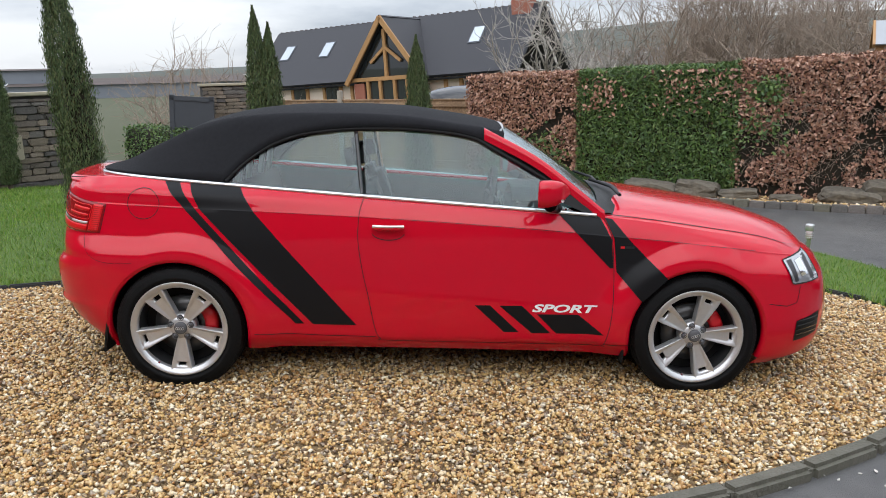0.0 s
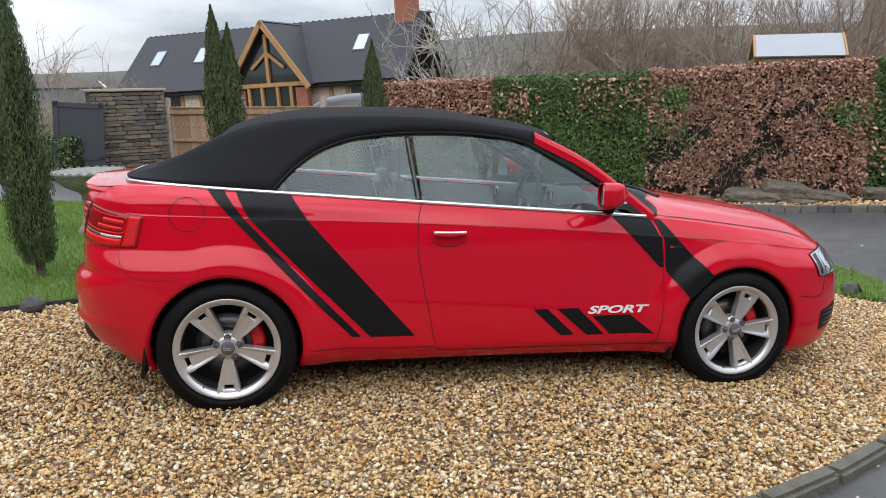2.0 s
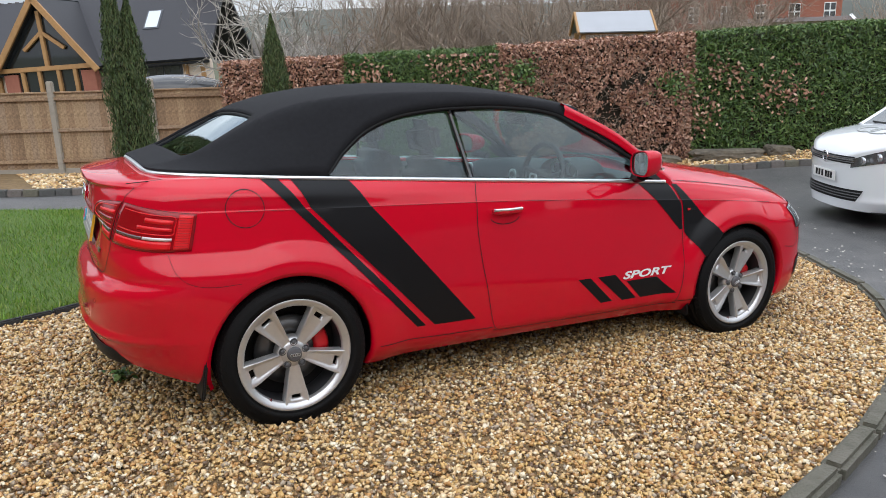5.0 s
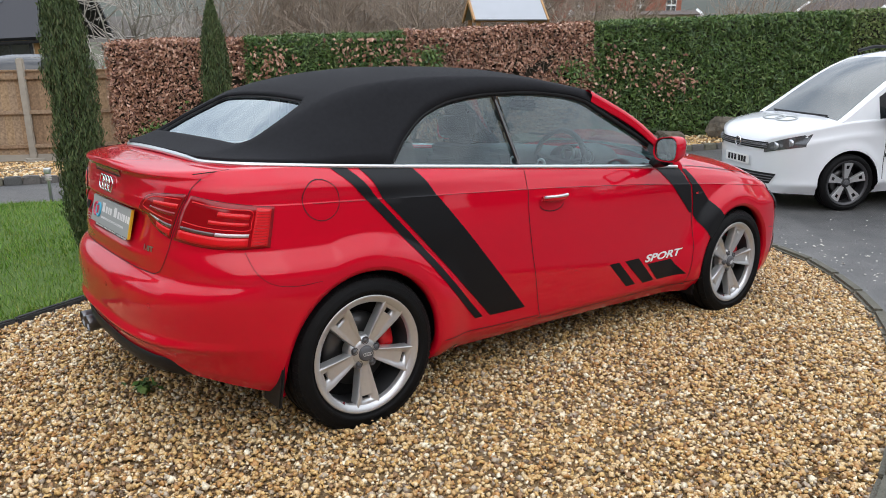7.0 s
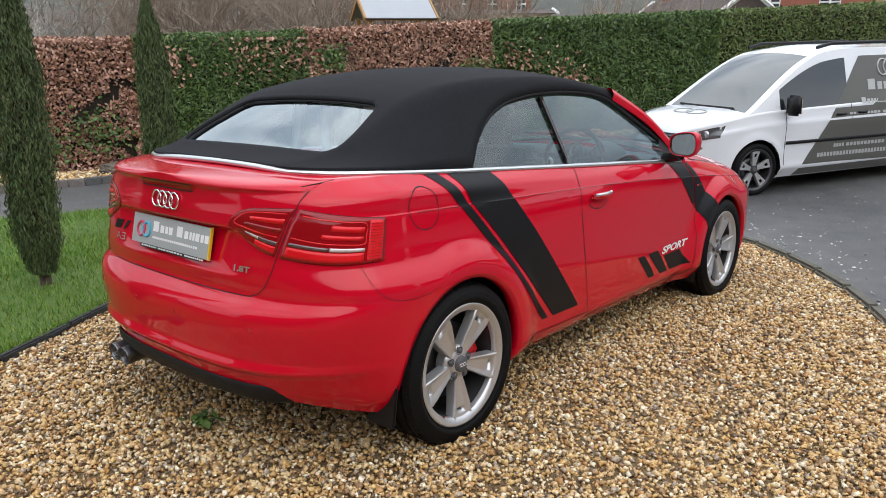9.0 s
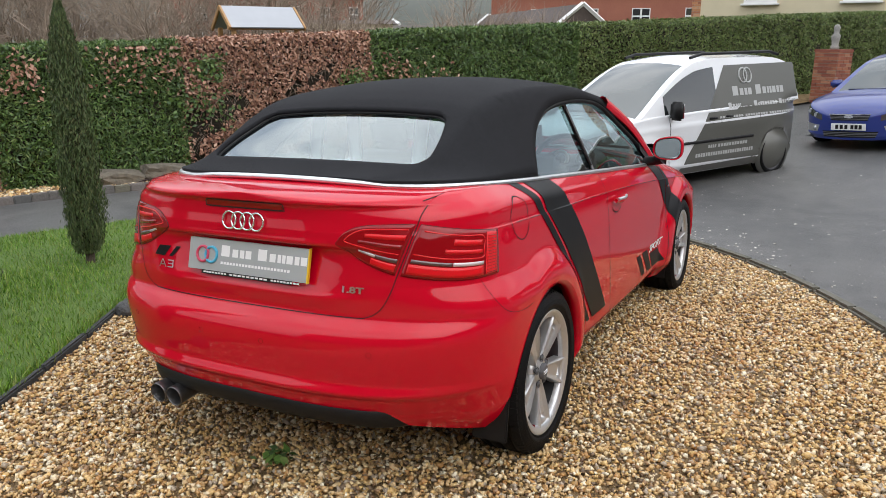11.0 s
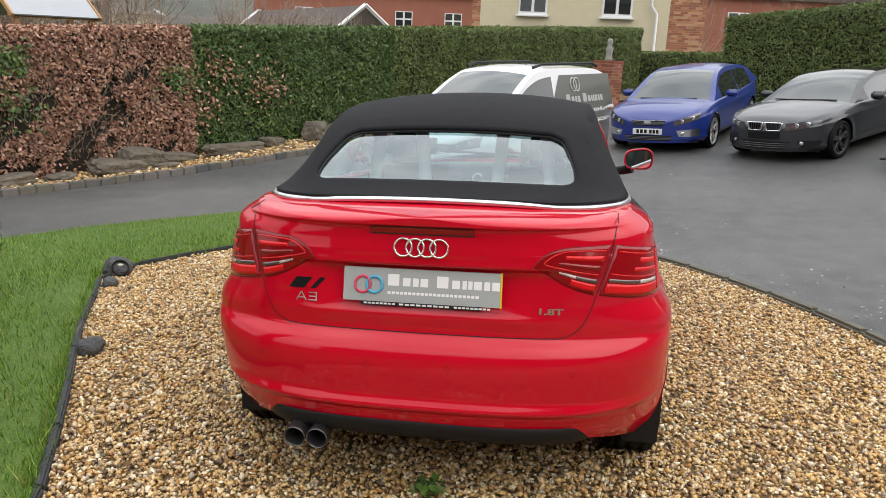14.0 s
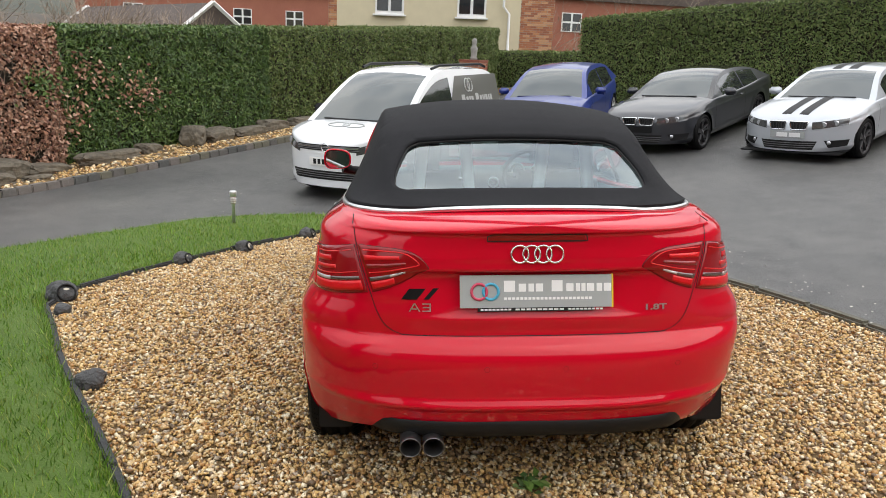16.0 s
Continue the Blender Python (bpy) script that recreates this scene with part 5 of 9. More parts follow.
    for z in (0.315, 0.34, 0.365, 0.39):
        vs, fs = ribbon(side_pt, [(3.11 + 0.02 * i, z + 0.001 * i) for i in range(8)], 0.006, 0.008)
        mesh("slat", [(v[0], v[1] * sgn, v[2]) for v in vs], fs, M["gloss_black"], gr)
mesh("brake_light", *surf(back_pt, [(-0.16, 1.0115), (0.16, 1.0115), (0.165, 0.992), (-0.165, 0.992)], 16, 3, 0.0035), M["lamp_dark"], car, "high-level brake lamp strip", True)
mesh("brake_light_frame", *ribbon(back_pt, fine([(-0.166, 1.013), (0.166, 1.013), (0.172, 0.99), (-0.172, 0.99), (-0.166, 1.013)]), 0.005, 0.003), M["gap"], car)
# front grille
mesh("front_grille", [(3.49 - 0.25 * (y / 0.5) ** 2 + 0.004, y, z) for y in [-0.33 + 0.033 * i for i in range(21)] for z in (0.62, 0.5, 0.4, 0.28)], grid_faces(21, 4), M["gloss_black"], car, "black front grille", True)

# ---- four rings on the boot ----
for i in range(4):
    cy = 0.0585 - 0.0395 * i
    ring = [back_pt(cy + 0.029 * math.cos(a), 0.947 + 0.029 * math.sin(a), 0.007) for a in [k * math.pi / 20 for k in range(40)]]
    mesh("badge_ring", *tube(ring, 0.0036, 8, True), M["chrome"], car, "chrome ring of the badge", True)

# ---- dealer plate ----
def plate_pt(y, z, off=0.0):
    return Vector((-0.676 - 0.024 * (0.868 - z) / 0.105 - off, y, z))


pl = []
for o in (0.0, 0.008):
    pl += [plate_pt(y, z, o) for y, z in ((-0.26, 0.763), (0.26, 0.763), (0.26, 0.87), (-0.26, 0.87))]
plate = mesh("number_plate", pl, [(4, 5, 6, 7), (0, 1, 5, 4), (1, 2, 6, 5), (2, 3, 7, 6), (3, 0, 4, 7), (3, 2, 1, 0)], M["plate_grey"], car, "grey dealer plate with pale lettering shapes")
mesh("plate_edge", [plate_pt(y, z, o) for o in (-0.002, 0.0085) for y, z in ((-0.266, 0.761), (-0.2605, 0.761), (-0.2605, 0.872), (-0.266, 0.872))], [(4, 5, 6, 7), (0, 1, 5, 4), (1, 2, 6, 5), (2, 3, 7, 6), (3, 0, 4, 7)], M["yellow"], plate, "yellow edge of the plate behind")


def blocks(fn, name, y0, y1, z0, z1, widths, material, parent, label, off, gap=0.25, slim=0.32):
    """A word shown as plain strokes: one little outlined block a letter."""
    total = sum(widths)
    pos = 0.0
    for w in widths:
        if w > 0:
            a, b = y0 + (y1 - y0) * pos / total, y0 + (y1 - y0) * (pos + w * (1 - gap)) / total
            top = z1 if w >= 1 else z0 + (z1 - z0) * 0.72
            mesh(name, [fn(y, z, off) for y, z in ((a, z0), (b, z0), (b, top), (a, top))], [(0, 1, 2, 3)], material, parent, label)
        pos += abs(w)


blocks(plate_pt, "lettering_bar", 0.11, -0.225, 0.816, 0.853, [1.2, 0.8, 0.6, 0.8, -0.5, 1.2, 0.8, 0.45, 0.45, 0.8, 0.6, 0.8], M["white_letter"], plate, "pale lettering bar", 0.009)
blocks(plate_pt, "lettering_bar", 0.11, -0.195, 0.789, 0.801, [0.7] * 22, M["white_letter"], plate, "pale lettering bar", 0.009)
for cy, key in ((0.195, "pink_logo"), (0.155, "blue_logo")):
    ring = [plate_pt(cy + 0.026 * math.cos(a), 0.817 + 0.026 * math.sin(a), 0.0095) for a in [k * math.pi / 14 for k in range(28)]]
    mesh("plate_ring", *tube(ring, 0.005, 6, True), M[key], plate, "coloured ring mark", True)
hold = [plate_pt(y, z, 0.003) for y, z in ((-0.2, 0.749), (0.2, 0.749), (0.2, 0.767), (-0.2, 0.767))]
holder = mesh("plate_holder", hold, [(0, 1, 2, 3)], M["plastic"], car, "black plate holder with white marks")
blocks(lambda y, z, o: plate_pt(y, z, o), "lettering_bar", 0.19, -0.19, 0.753, 0.761, [0.5] * 8 + [-0.4] + [0.7] * 9 + [-0.4] + [0.5] * 9, M["white_letter"], holder, "tiny white marks", 0.004)
# model marks
word_on(back_pt, "engine_badge", "1.8T", (-0.386, 0.744), 0.02, 0.078, M["satin"], car, "chrome 1.8T badge", 0.004, flip=-1)
for a, b, c, d in (((0.442, 0.762), (0.437, 0.762), (0.42, 0.79), (0.425, 0.79)), ((0.407, 0.762), (0.402, 0.762), (0.419, 0.79), (0.424, 0.79)), ((0.432, 0.773), (0.414, 0.773), (0.414, 0.769), (0.432, 0.769)), ((0.396, 0.766), (0.366, 0.766), (0.366, 0.762), (0.396, 0.762)), ((0.394, 0.778), (0.37, 0.778), (0.37, 0.774), (0.394, 0.774)), ((0.396, 0.79), (0.366, 0.79), (0.366, 0.786), (0.396, 0.786)), ((0.371, 0.79), (0.366, 0.79), (0.366, 0.762), (0.371, 0.762))):
    mesh("model_badge", *surf(back_pt, [(q[0] - 0.008, q[1] - 0.016) for q in (a, b, c, d)], 2, 2, 0.004), M["satin"], car, "chrome stroke of the model badge")
for y in (0.44, 0.395):
    mesh("boot_slash", *surf(back_pt, [(y + 0.02 if y > 0.42 else y - 0.012, 0.787), (y - 0.034 if y > 0.42 else y - 0.03, 0.787), (y - 0.065, 0.824), (y - 0.008 if y > 0.42 else y - 0.045, 0.824)], 4, 4, 0.003), M["decal"], car, "slanted black decal")
for y in (-0.5, -0.1, 0.17, 0.55):
    dv = [back_pt(y + 0.009 * math.cos(a), 0.56 + 0.009 * math.sin(a), 0.0015) for a in [k * math.pi / 8 for k in range(16)]]
    mesh("parking_sensor", *tube(dv, 0.0007, 4, True), M["lamp_dark"], car, "small round parking sensor")


# ---- wheels ----
def wheel(parent, side, style="five_slot", r=0.316, rim=0.238, wide=0.215, rim_mat="alloy", caliper=True, spoke_mat=None):
    """One road wheel in the parent's frame; side -1 faces -y. Built at the origin, outside towards -y."""
    root = new("wheel")
    root.parent = parent
    h = wide / 2
    near = style == "five_slot"
    prof = [(rim - 0.012, -h + 0.028), (rim + 0.002, -h + 0.014), (rim + 0.006, -h + 0.009), (rim + 0.009, -h + 0.013), (rim + 0.013, -h + 0.006), (rim + 0.03, -h + 0.001), (rim + 0.032, -h + 0.004), (r - 0.034, -h), (r - 0.031, -h + 0.004), (r - 0.02, -h + 0.007), (r - 0.009, -h + 0.018), (r - 0.003, -h + 0.036)]
    for g in (-0.05, 0.0, 0.05):
        prof += [(r, g - 0.018), (r - 0.0005, g - 0.008), (r - 0.008, g - 0.006), (r - 0.008, g + 0.006), (r - 0.0005, g + 0.008), (r, g + 0.018)]
    prof += [(r - 0.004, h - 0.035), (r - 0.02, h - 0.007), (r - 0.045, h), (rim, h - 0.02)]
    tyre = mesh("tyre", *lathe(prof, 96 if near else 56), M["rubber"], root, "black low-profile tyre", True)
    if near:
        # shoulder blocks, cut by slanted grooves
        for sg in (-1, 1):
            tv, tf = [], []
            for i in range(72):
                a = 2 * math.pi * i / 72
                for da, y, rr in ((0.0, 0.066, r + 0.0015), (0.062, 0.066, r + 0.0015), (0.074, 0.093, r - 0.0085), (0.012, 0.093, r - 0.0085), (0.0, 0.066, r - 0.006), (0.062, 0.066, r - 0.006), (0.074, 0.095, r - 0.016), (0.012, 0.095, r - 0.016)):
                    tv.append((rr * math.cos(a + da), y * sg, rr * math.sin(a + da)))
                b = 8 * i
                tf += [(b, b + 1, b + 2, b + 3), (b, b + 4, b + 5, b + 1), (b + 1, b + 5, b + 6, b + 2), (b + 2, b + 6, b + 7, b + 3), (b + 3, b + 7, b + 4, b)]
            mesh("tread_block", tv, tf, M["rubber"], tyre)
    rings = [(rim + 0.003, -h + 0.026), (rim + 0.004, -h + 0.016), (rim + 0.001, -h + 0.0115), (rim - 0.004, -h + 0.0115), (rim - 0.01, -h + 0.015), (rim - 0.026, -h + 0.021), (rim - 0.029, -h + 0.027), (rim - 0.03, -h + 0.045)]
    mesh("rim", *lathe(rings, 96 if near else 56), M[rim_mat], root, "", True)
    mesh("barrel", *lathe([(rim - 0.03, -h + 0.045), (rim - 0.034, 0.0), (rim - 0.022, h - 0.02)], 48), M["alloy_dark"], root, "dark inside of the rim", True)
    spokes = 5
    for i in range(spokes):
        a0 = math.pi / 2 + i * 2 * math.pi / spokes + (math.pi if near else 0)
        bm = bmesh.new()
        pts = []
        # a wedge with raised flanks, a sunken face and a slot near the rim
        if near:
            rows = ((0.03, 0.016, 0.004, -0.062, 0.0), (0.052, 0.021, 0.008, -0.066, 0.003), (0.08, 0.027, 0.011, -0.072, 0.008), (0.115, 0.035, 0.014, -0.078, 0.012), (0.15, 0.042, 0.017, -0.084, 0.014), (0.17, 0.047, 0.02, -0.087, 0.014), (0.176, 0.048, 0.0205, -0.088, 0.014), (0.198, 0.052, 0.0225, -0.089, 0.01), (0.204, 0.053, 0.0225, -0.089, 0.008), (rim - 0.017, 0.056, 0.024, -h + 0.018, 0.003))
        else:
            rows = ((0.03, 0.02, 0.006, -0.062, 0.0), (0.1, 0.03, 0.012, -0.072, 0.005), (0.158, 0.042, 0.016, -0.079, 0.006), (0.196, 0.05, 0.019, -0.086, 0.006), (rim - 0.017, 0.058, 0.022, -h + 0.02, 0.003))
        for rad, w, s, y, sunk in rows:
            for t, dy in ((-w * 1.04, 0.045), (-w * 1.02, 0.012), (-w * 0.97, 0.002), (-w * 0.9, 0.0), (-w * 0.66, sunk), (-s, sunk), (s, sunk), (w * 0.66, sunk), (w * 0.9, 0.0), (w * 0.97, 0.002), (w * 1.02, 0.012), (w * 1.04, 0.045)):
                pts.append(bm.verts.new((rad * math.cos(a0) - t * math.sin(a0), y + dy, rad * math.sin(a0) + t * math.cos(a0))))
        hole = 7 if near else 2
        for f in grid_faces(len(rows), 12):
            if not (f[0] // 12 == hole - (1 if near else 0) and 4 < min(q % 12 for q in f) + 1 < 9 and min(q % 12 for q in f) == 5):
                bm.faces.new([pts[q] for q in f])
        if near:
            # walls of the slot
            q = [pts[6 * 12 + 5], pts[6 * 12 + 6], pts[7 * 12 + 6], pts[7 * 12 + 5]]
            deep = [bm.verts.new((v.co.x, v.co.y + 0.03, v.co.z)) for v in q]
            for e in range(4):
                bm.faces.new((q[e], q[(e + 1) % 4], deep[(e + 1) % 4], deep[e]))
        bmesh.ops.recalc_face_normals(bm, faces=bm.faces)
        part("spoke", bm, M[spoke_mat or rim_mat], root, "", True)
        ab = a0 + math.pi / spokes
        if near:
            # dark well with a bolt in it, between two spokes
            wv = []
            for k in range(20):
                a = 2 * math.pi * k / 20
                for q, y in ((0.0165, -0.0705), (0.0145, -0.072), (0.012, -0.066), (0.0, -0.066)):
                    wv.append((0.052 * math.cos(ab) + q * math.cos(a), y, 0.052 * math.sin(ab) + q * math.sin(a)))
            mesh("bolt_well", wv, grid_faces(20, 4) + [(76 + k, 77 + k, 1 + k, k) for k in range(3)], M["trim_grey"], root, "", True)
        bv, bf = lathe([(0.0, -0.074), (0.008, -0.074), (0.01, -0.07), (0.011, -0.05)], 12)
        mesh("wheel_bolt", [(x + 0.052 * math.cos(ab), y, z + 0.052 * math.sin(ab)) for x, y, z in bv], bf, M["trim_grey"] if near else M["alloy_dark"], root, "", True)
    mesh("hub", *lathe([(0.0, -0.072), (0.036, -0.071), (0.05, -0.066), (0.066, -0.056), (0.072, -0.045), (0.072, -0.01)], 32), M[rim_mat], root, "", True)
    cap_ = mesh("centre_cap", *lathe([(0.0, -0.0875), (0.024, -0.0868), (0.029, -0.084), (0.0315, -0.078), (0.0325, -0.066)], 28), M["trim_grey"], root, "grey centre cap", True)
    if near:
        for k in range(4):
            ring = [(-0.0144 + 0.0096 * k + 0.0062 * math.cos(a), -0.0876, 0.0062 * math.sin(a)) for a in [q * math.pi / 8 for q in range(16)]]
            mesh("cap_ring", *tube(ring, 0.001, 4, True), M["satin"], cap_)
        vv, vf = lathe([(0.0, 0.014), (0.004, 0.013), (0.0045, 0.0), (0.006, -0.004)], 10, "z")
        mesh("valve_cap", [(rad * 1.0 - 0.112, -h + 0.024 + b, -0.178 - c) for rad, b, c in vv], vf, M["valve"], root, "dark red valve cap", True)
    mesh("brake_disc", *lathe([(0.05, 0.0), (0.15, 0.0), (0.15, 0.02), (0.05, 0.02)], 40, close=True), M["disc"], root, "", True)
    mesh("barrel_back", *lathe([(0.02, 0.045), (rim - 0.025, 0.045)], 32), M["plastic"], root)
    if caliper:
        cv = []
        for i in range(13):
            a = -0.2 + 0.85 * i / 12
            bulge = 0.006 if i in (3, 4, 8, 9) else 0.0
            for rr, y in ((0.105, -0.012), (0.118, -0.022 - bulge), (0.158, -0.022 - bulge), (0.17, -0.01), (0.172, 0.03), (0.1, 0.03)):
                cv.append((rr * math.cos(a), y, rr * math.sin(a)))
        mesh("brake_caliper", cv, grid_faces(13, 6, wrap=True) + [tuple(range(6)), tuple(range(77, 71, -1))], M["caliper"], root, "red brake caliper", True)
    return root


w0 = wheel(car, -1)
w0.matrix_basis = pose(0, -0.738, 0.31)
for m in (pose(2.578, -0.742, 0.31, 0, -18, 0), pose(0, 0.738, 0.31, 0, 0, 180), pose(2.578, 0.742, 0.31, 0, 0, 180)):
    c = copy_thing(w0, m)

# ---- cabin ----
tub = [(x, y, z) for x, z in ((-0.05, 0.75), (0.35, 0.42), (0.6, 0.35), (1.75, 0.35), (1.95, 0.6)) for y in (-0.66, -0.3, 0.3, 0.66)]
mesh("cabin_floor", tub, grid_faces(5, 4), M["leather"], car)
both("door_card", [(x, -belt_y(x) + 0.05 - 0.012 * (z > 0.9), z) for x in (-0.1, 0.3, 0.9, 1.5, 2.0) for z in (0.35, 0.7, 0.88, belt_z(x) - 0.02)], grid_faces(5, 4), M["leather"], car, "dark door lining")
mesh("parcel_shelf", [(x, y, z) for x, z in ((-0.34, 1.035), (-0.1, 1.02), (0.12, 0.99), (0.2, 0.8)) for y in (-0.56, 0.0, 0.56)], grid_faces(4, 3), M["leather"], car)
dash = [(x, y, z - 0.03 * (y / 0.7) ** 2) for x, z in ((2.12, 0.93), (1.95, 0.965), (1.78, 0.96), (1.68, 0.93), (1.66, 0.84), (1.72, 0.7), (1.85, 0.55)) for y in [-0.7 + 0.1 * i for i in range(15)]]
mesh("dashboard", dash, grid_faces(7, 15), M["leather"], car, "dark dashboard", True)
for y in (-0.62, 0.62, 0.1, -0.12):
    dv, df = lathe([(0.02, -0.01), (0.034, -0.012), (0.036, 0.0)], 20, "x")
    mesh("air_vent", [(1.655 + a, y + b, 0.885 + c) for a, b, c in dv], df, M["satin"], car, "round silver-edged air vent", True)
sw = [(1.57 + 0.06 * math.sin(a) * 0.5 - 0.02, -0.35 + 0.178 * math.cos(a), 0.93 + 0.165 * math.sin(a)) for a in [i * math.pi / 20 for i in range(40)]]
steer = mesh("steering_wheel", *tube(sw, 0.015, 8, True), M["leather"], car, "black steering wheel", True)
for a in (0.15, math.pi - 0.15, -math.pi / 2):
    mesh("wheel_spoke", *tube([(1.6, -0.35, 0.92), (1.57 + 0.03 * math.sin(a) - 0.02, -0.35 + 0.17 * math.cos(a), 0.93 + 0.155 * math.sin(a))], 0.014, 6), M["trim_grey"], steer, "grey wheel spoke", True)
for y in (-0.42, -0.28):
    dv, df = lathe([(0.03, 0.0), (0.046, -0.008), (0.05, 0.004)], 22, "x")
    mesh("dial_ring", [(1.7 + a, y + b, 0.955 + c) for a, b, c in dv], df, M["satin"], car, "silver instrument ring", True)
hood = [(x, -0.35 + 0.17 * math.cos(a), 0.94 + 0.075 * math.sin(a)) for x in (1.66, 1.72, 1.84) for a in [i * math.pi / 14 for i in range(15)]]
mesh("binnacle", hood, grid_faces(3, 15), M["leather"], car, "dark instrument hood", True)
for y in (-0.35, 0.35):
    seat = new("front_seat")
    seat.parent = car
    tagged(seat, "black leather front seat with silver headrest frame")
    for nm, m, sx, sy, sz in (("cushion", pose(1.2, y, 0.5, 0, -8, 0), 0.52, 0.5, 0.16), ("backrest", pose(0.93, y, 0.78, 0, -18, 0), 0.15, 0.48, 0.56), ("headrest", pose(0.83, y, 1.15, 0, -12, 0), 0.1, 0.27, 0.19)):
        bm = boxed(sx, sy, sz, 0.05, m)
        part(nm, bm, M["leather"], seat, "", True)
    # bright roll bars behind
    for k in (-1, 1):
        hv = []
        for i in range(9):
            f = i / 8
            cy, cz = math.copysign(0.27, y) + k * (0.092 + 0.03 * (1 - f)), 0.96 + 0.3 * f
            for dx, dy in ((-0.012, -0.028), (-0.016, 0.0), (-0.012, 0.028), (0.012, 0.028), (0.012, -0.028)):
                hv.append((0.2 + dx + 0.03 * f, cy + dy * (0.8 + 0.2 * f), cz))
        mesh("roll_hoop", hv, grid_faces(9, 5, wrap=True) + [(40, 41, 42, 43, 44)], M["hoop"], car, "bright roll-over hoop", True)
bench = new("rear_bench")
bench.parent = car
part("cushion", boxed(0.5, 1.1, 0.18, 0.05, pose(0.42, 0, 0.6)), M["leather"], bench, "", True)
part("backrest", boxed(0.16, 1.15, 0.44, 0.05, pose(0.2, 0, 0.82, 0, -15, 0)), M["leather"], bench, "", True)
mir = part("interior_mirror", boxed(0.03, 0.22, 0.06, 0.02, pose(1.6, 0, 1.22)), M["plastic"], car, "black rear-view mirror", True)


# ---- other vehicles ----
def vehicle(name, m, label, spec):
    """A parked car or van seen mostly from its front left. Nose towards +x, origin under the front axle's middle.
    spec: L wheelbase, nose, tail, w half-width, belt/top keys, roof keys, wheels and colours."""
    root = thing(name, m, label, "van" if "van" in name else "car")
    paint = M[spec["paint"]]
    xs, top_k, w = spec["belt_x"], spec["belt_z"], spec["w"]
    wb, r = spec["wb"], spec["r"]
    x0, x1 = xs[0], xs[-1]
    arches = ((0.0, r, r + 0.045), (-wb, r, r + 0.045))

    def wide(x, k):
        nose, tail = max(0.0, (x - (x1 - 0.75)) / 0.75), max(0.0, (x0 + 0.5 - x) / 0.5)
        prof = keyed(k, [0, 0.1, 0.16, 0.24, 0.55, 0.8], [0.9, 0.955, 0.985, 0.975, 0.985, 0.99]) if k < 0.8 else keyed(k, [0.8, 0.83, 0.93, 1.0], [0.99, 0.978, 0.96, spec.get("shoulder", 0.92)])
        for cx in (0.0, -wb):
            d = math.hypot(x - cx, zz(x, k) - r)
            u = min(max((r + 0.16 - d) / 0.11, 0.0), 1.0)
            prof += 0.022 * u * u * (3 - 2 * u)
        return w * prof * max(0.0, 1 - min(nose, 1) ** spec.get("round", 2.6)) ** (1 / 2.4) * (1 - 0.12 * min(tail, 1) ** 2) + 0.0

    def zz(x, k):
        lo = keyed(x, [x0, x0 + 0.3, x1 - 0.5, x1], [0.28, 0.2, 0.19, 0.2])
        return lo + (keyed(x, xs, top_k) - lo) * k

    X = [x0 + (x1 - x0) * i / 130 for i in range(125)] + [x1 - (x1 - x0) * (5 / 130) * (1 - q / 14) ** 2 for q in range(15)]
    K = [i / 30 for i in range(31)]
    vs = [Vector((x, wide(x, k), zz(x, k))) for x in X for k in K]
    fs = grid_faces(len(X), len(K))

    def arch(p):
        for cx, cz, ra in arches:
            d = math.hypot(p.x - cx, p.z - cz)
            if d < ra:
                return cx, cz, ra, max(d, 1e-4)

    hits = [arch(p) for p in vs]
    fs = [f for f in fs if not all(hits[i] for i in f)]
    for i in {i for f in fs for i in f}:
        if hits[i]:
            cx, cz, ra, d = hits[i]
            vs[i] = Vector((cx + (vs[i].x - cx) * ra / d, vs[i].y, cz + (vs[i].z - cz) * ra / d))
    n = len(vs)
    allv = vs + [Vector((p.x, -p.y, p.z)) for p in vs]
    allf = fs + [tuple(i + n for i in f[::-1]) for f in fs]
    base = len(allv)
    for x in X:
        y, z = wide(x, 1.0), zz(x, 1.0)
        for j in range(13):
            t = -1 + j / 6
            allv.append(Vector((x, y * t, z + spec.get("crown", 0.05) * (1 - abs(t) ** 2.5) * keyed(x, [x0, x1 - 0.25, x1], [1, 1, 0.0]))))
    allf += grid_faces(len(X), 13, base)
    for k0, k1 in ((0, 0),):
        allf.append(tuple(range(len(K))) + tuple(n + i for i in range(len(K) - 1, -1, -1)))
    bm = bmesh.new()
    me = bpy.data.meshes.new("t")
    me.from_pydata(allv, [], allf)
    bm.from_mesh(me)
    bpy.data.meshes.remove(me)
    bmesh.ops.remove_doubles(bm, verts=bm.verts, dist=0.002)
    bmesh.ops.recalc_face_normals(bm, faces=bm.faces)
    body = part("body", bm, paint, root, "", True)

    def flank(x, k, off=0.0, sgn=1):
        return Vector((x, (wide(x, k) + off) * sgn, zz(x, k)))

    def front(y, z, off=0.0):
        """A point on the nose at y and z."""
        lo, hi = x1 - 0.76, x1 - 0.0005
        kk = lambda x: (z - zz(x, 0)) / max(zz(x, 1) - zz(x, 0), 1e-3)
        for _ in range(22):
            mid = (lo + hi) / 2
            lo, hi = (mid, hi) if wide(mid, min(max(kk(mid), 0), 1)) > abs(y) else (lo, mid)
        return Vector((lo + off, y, z))

    # greenhouse: roof skin, glass and pillars
    gx, gz = spec["roof_x"], spec["roof_z"]
    rw = spec["roof_w"]

    def belt(x):
        return keyed(x, xs, top_k) - 0.005

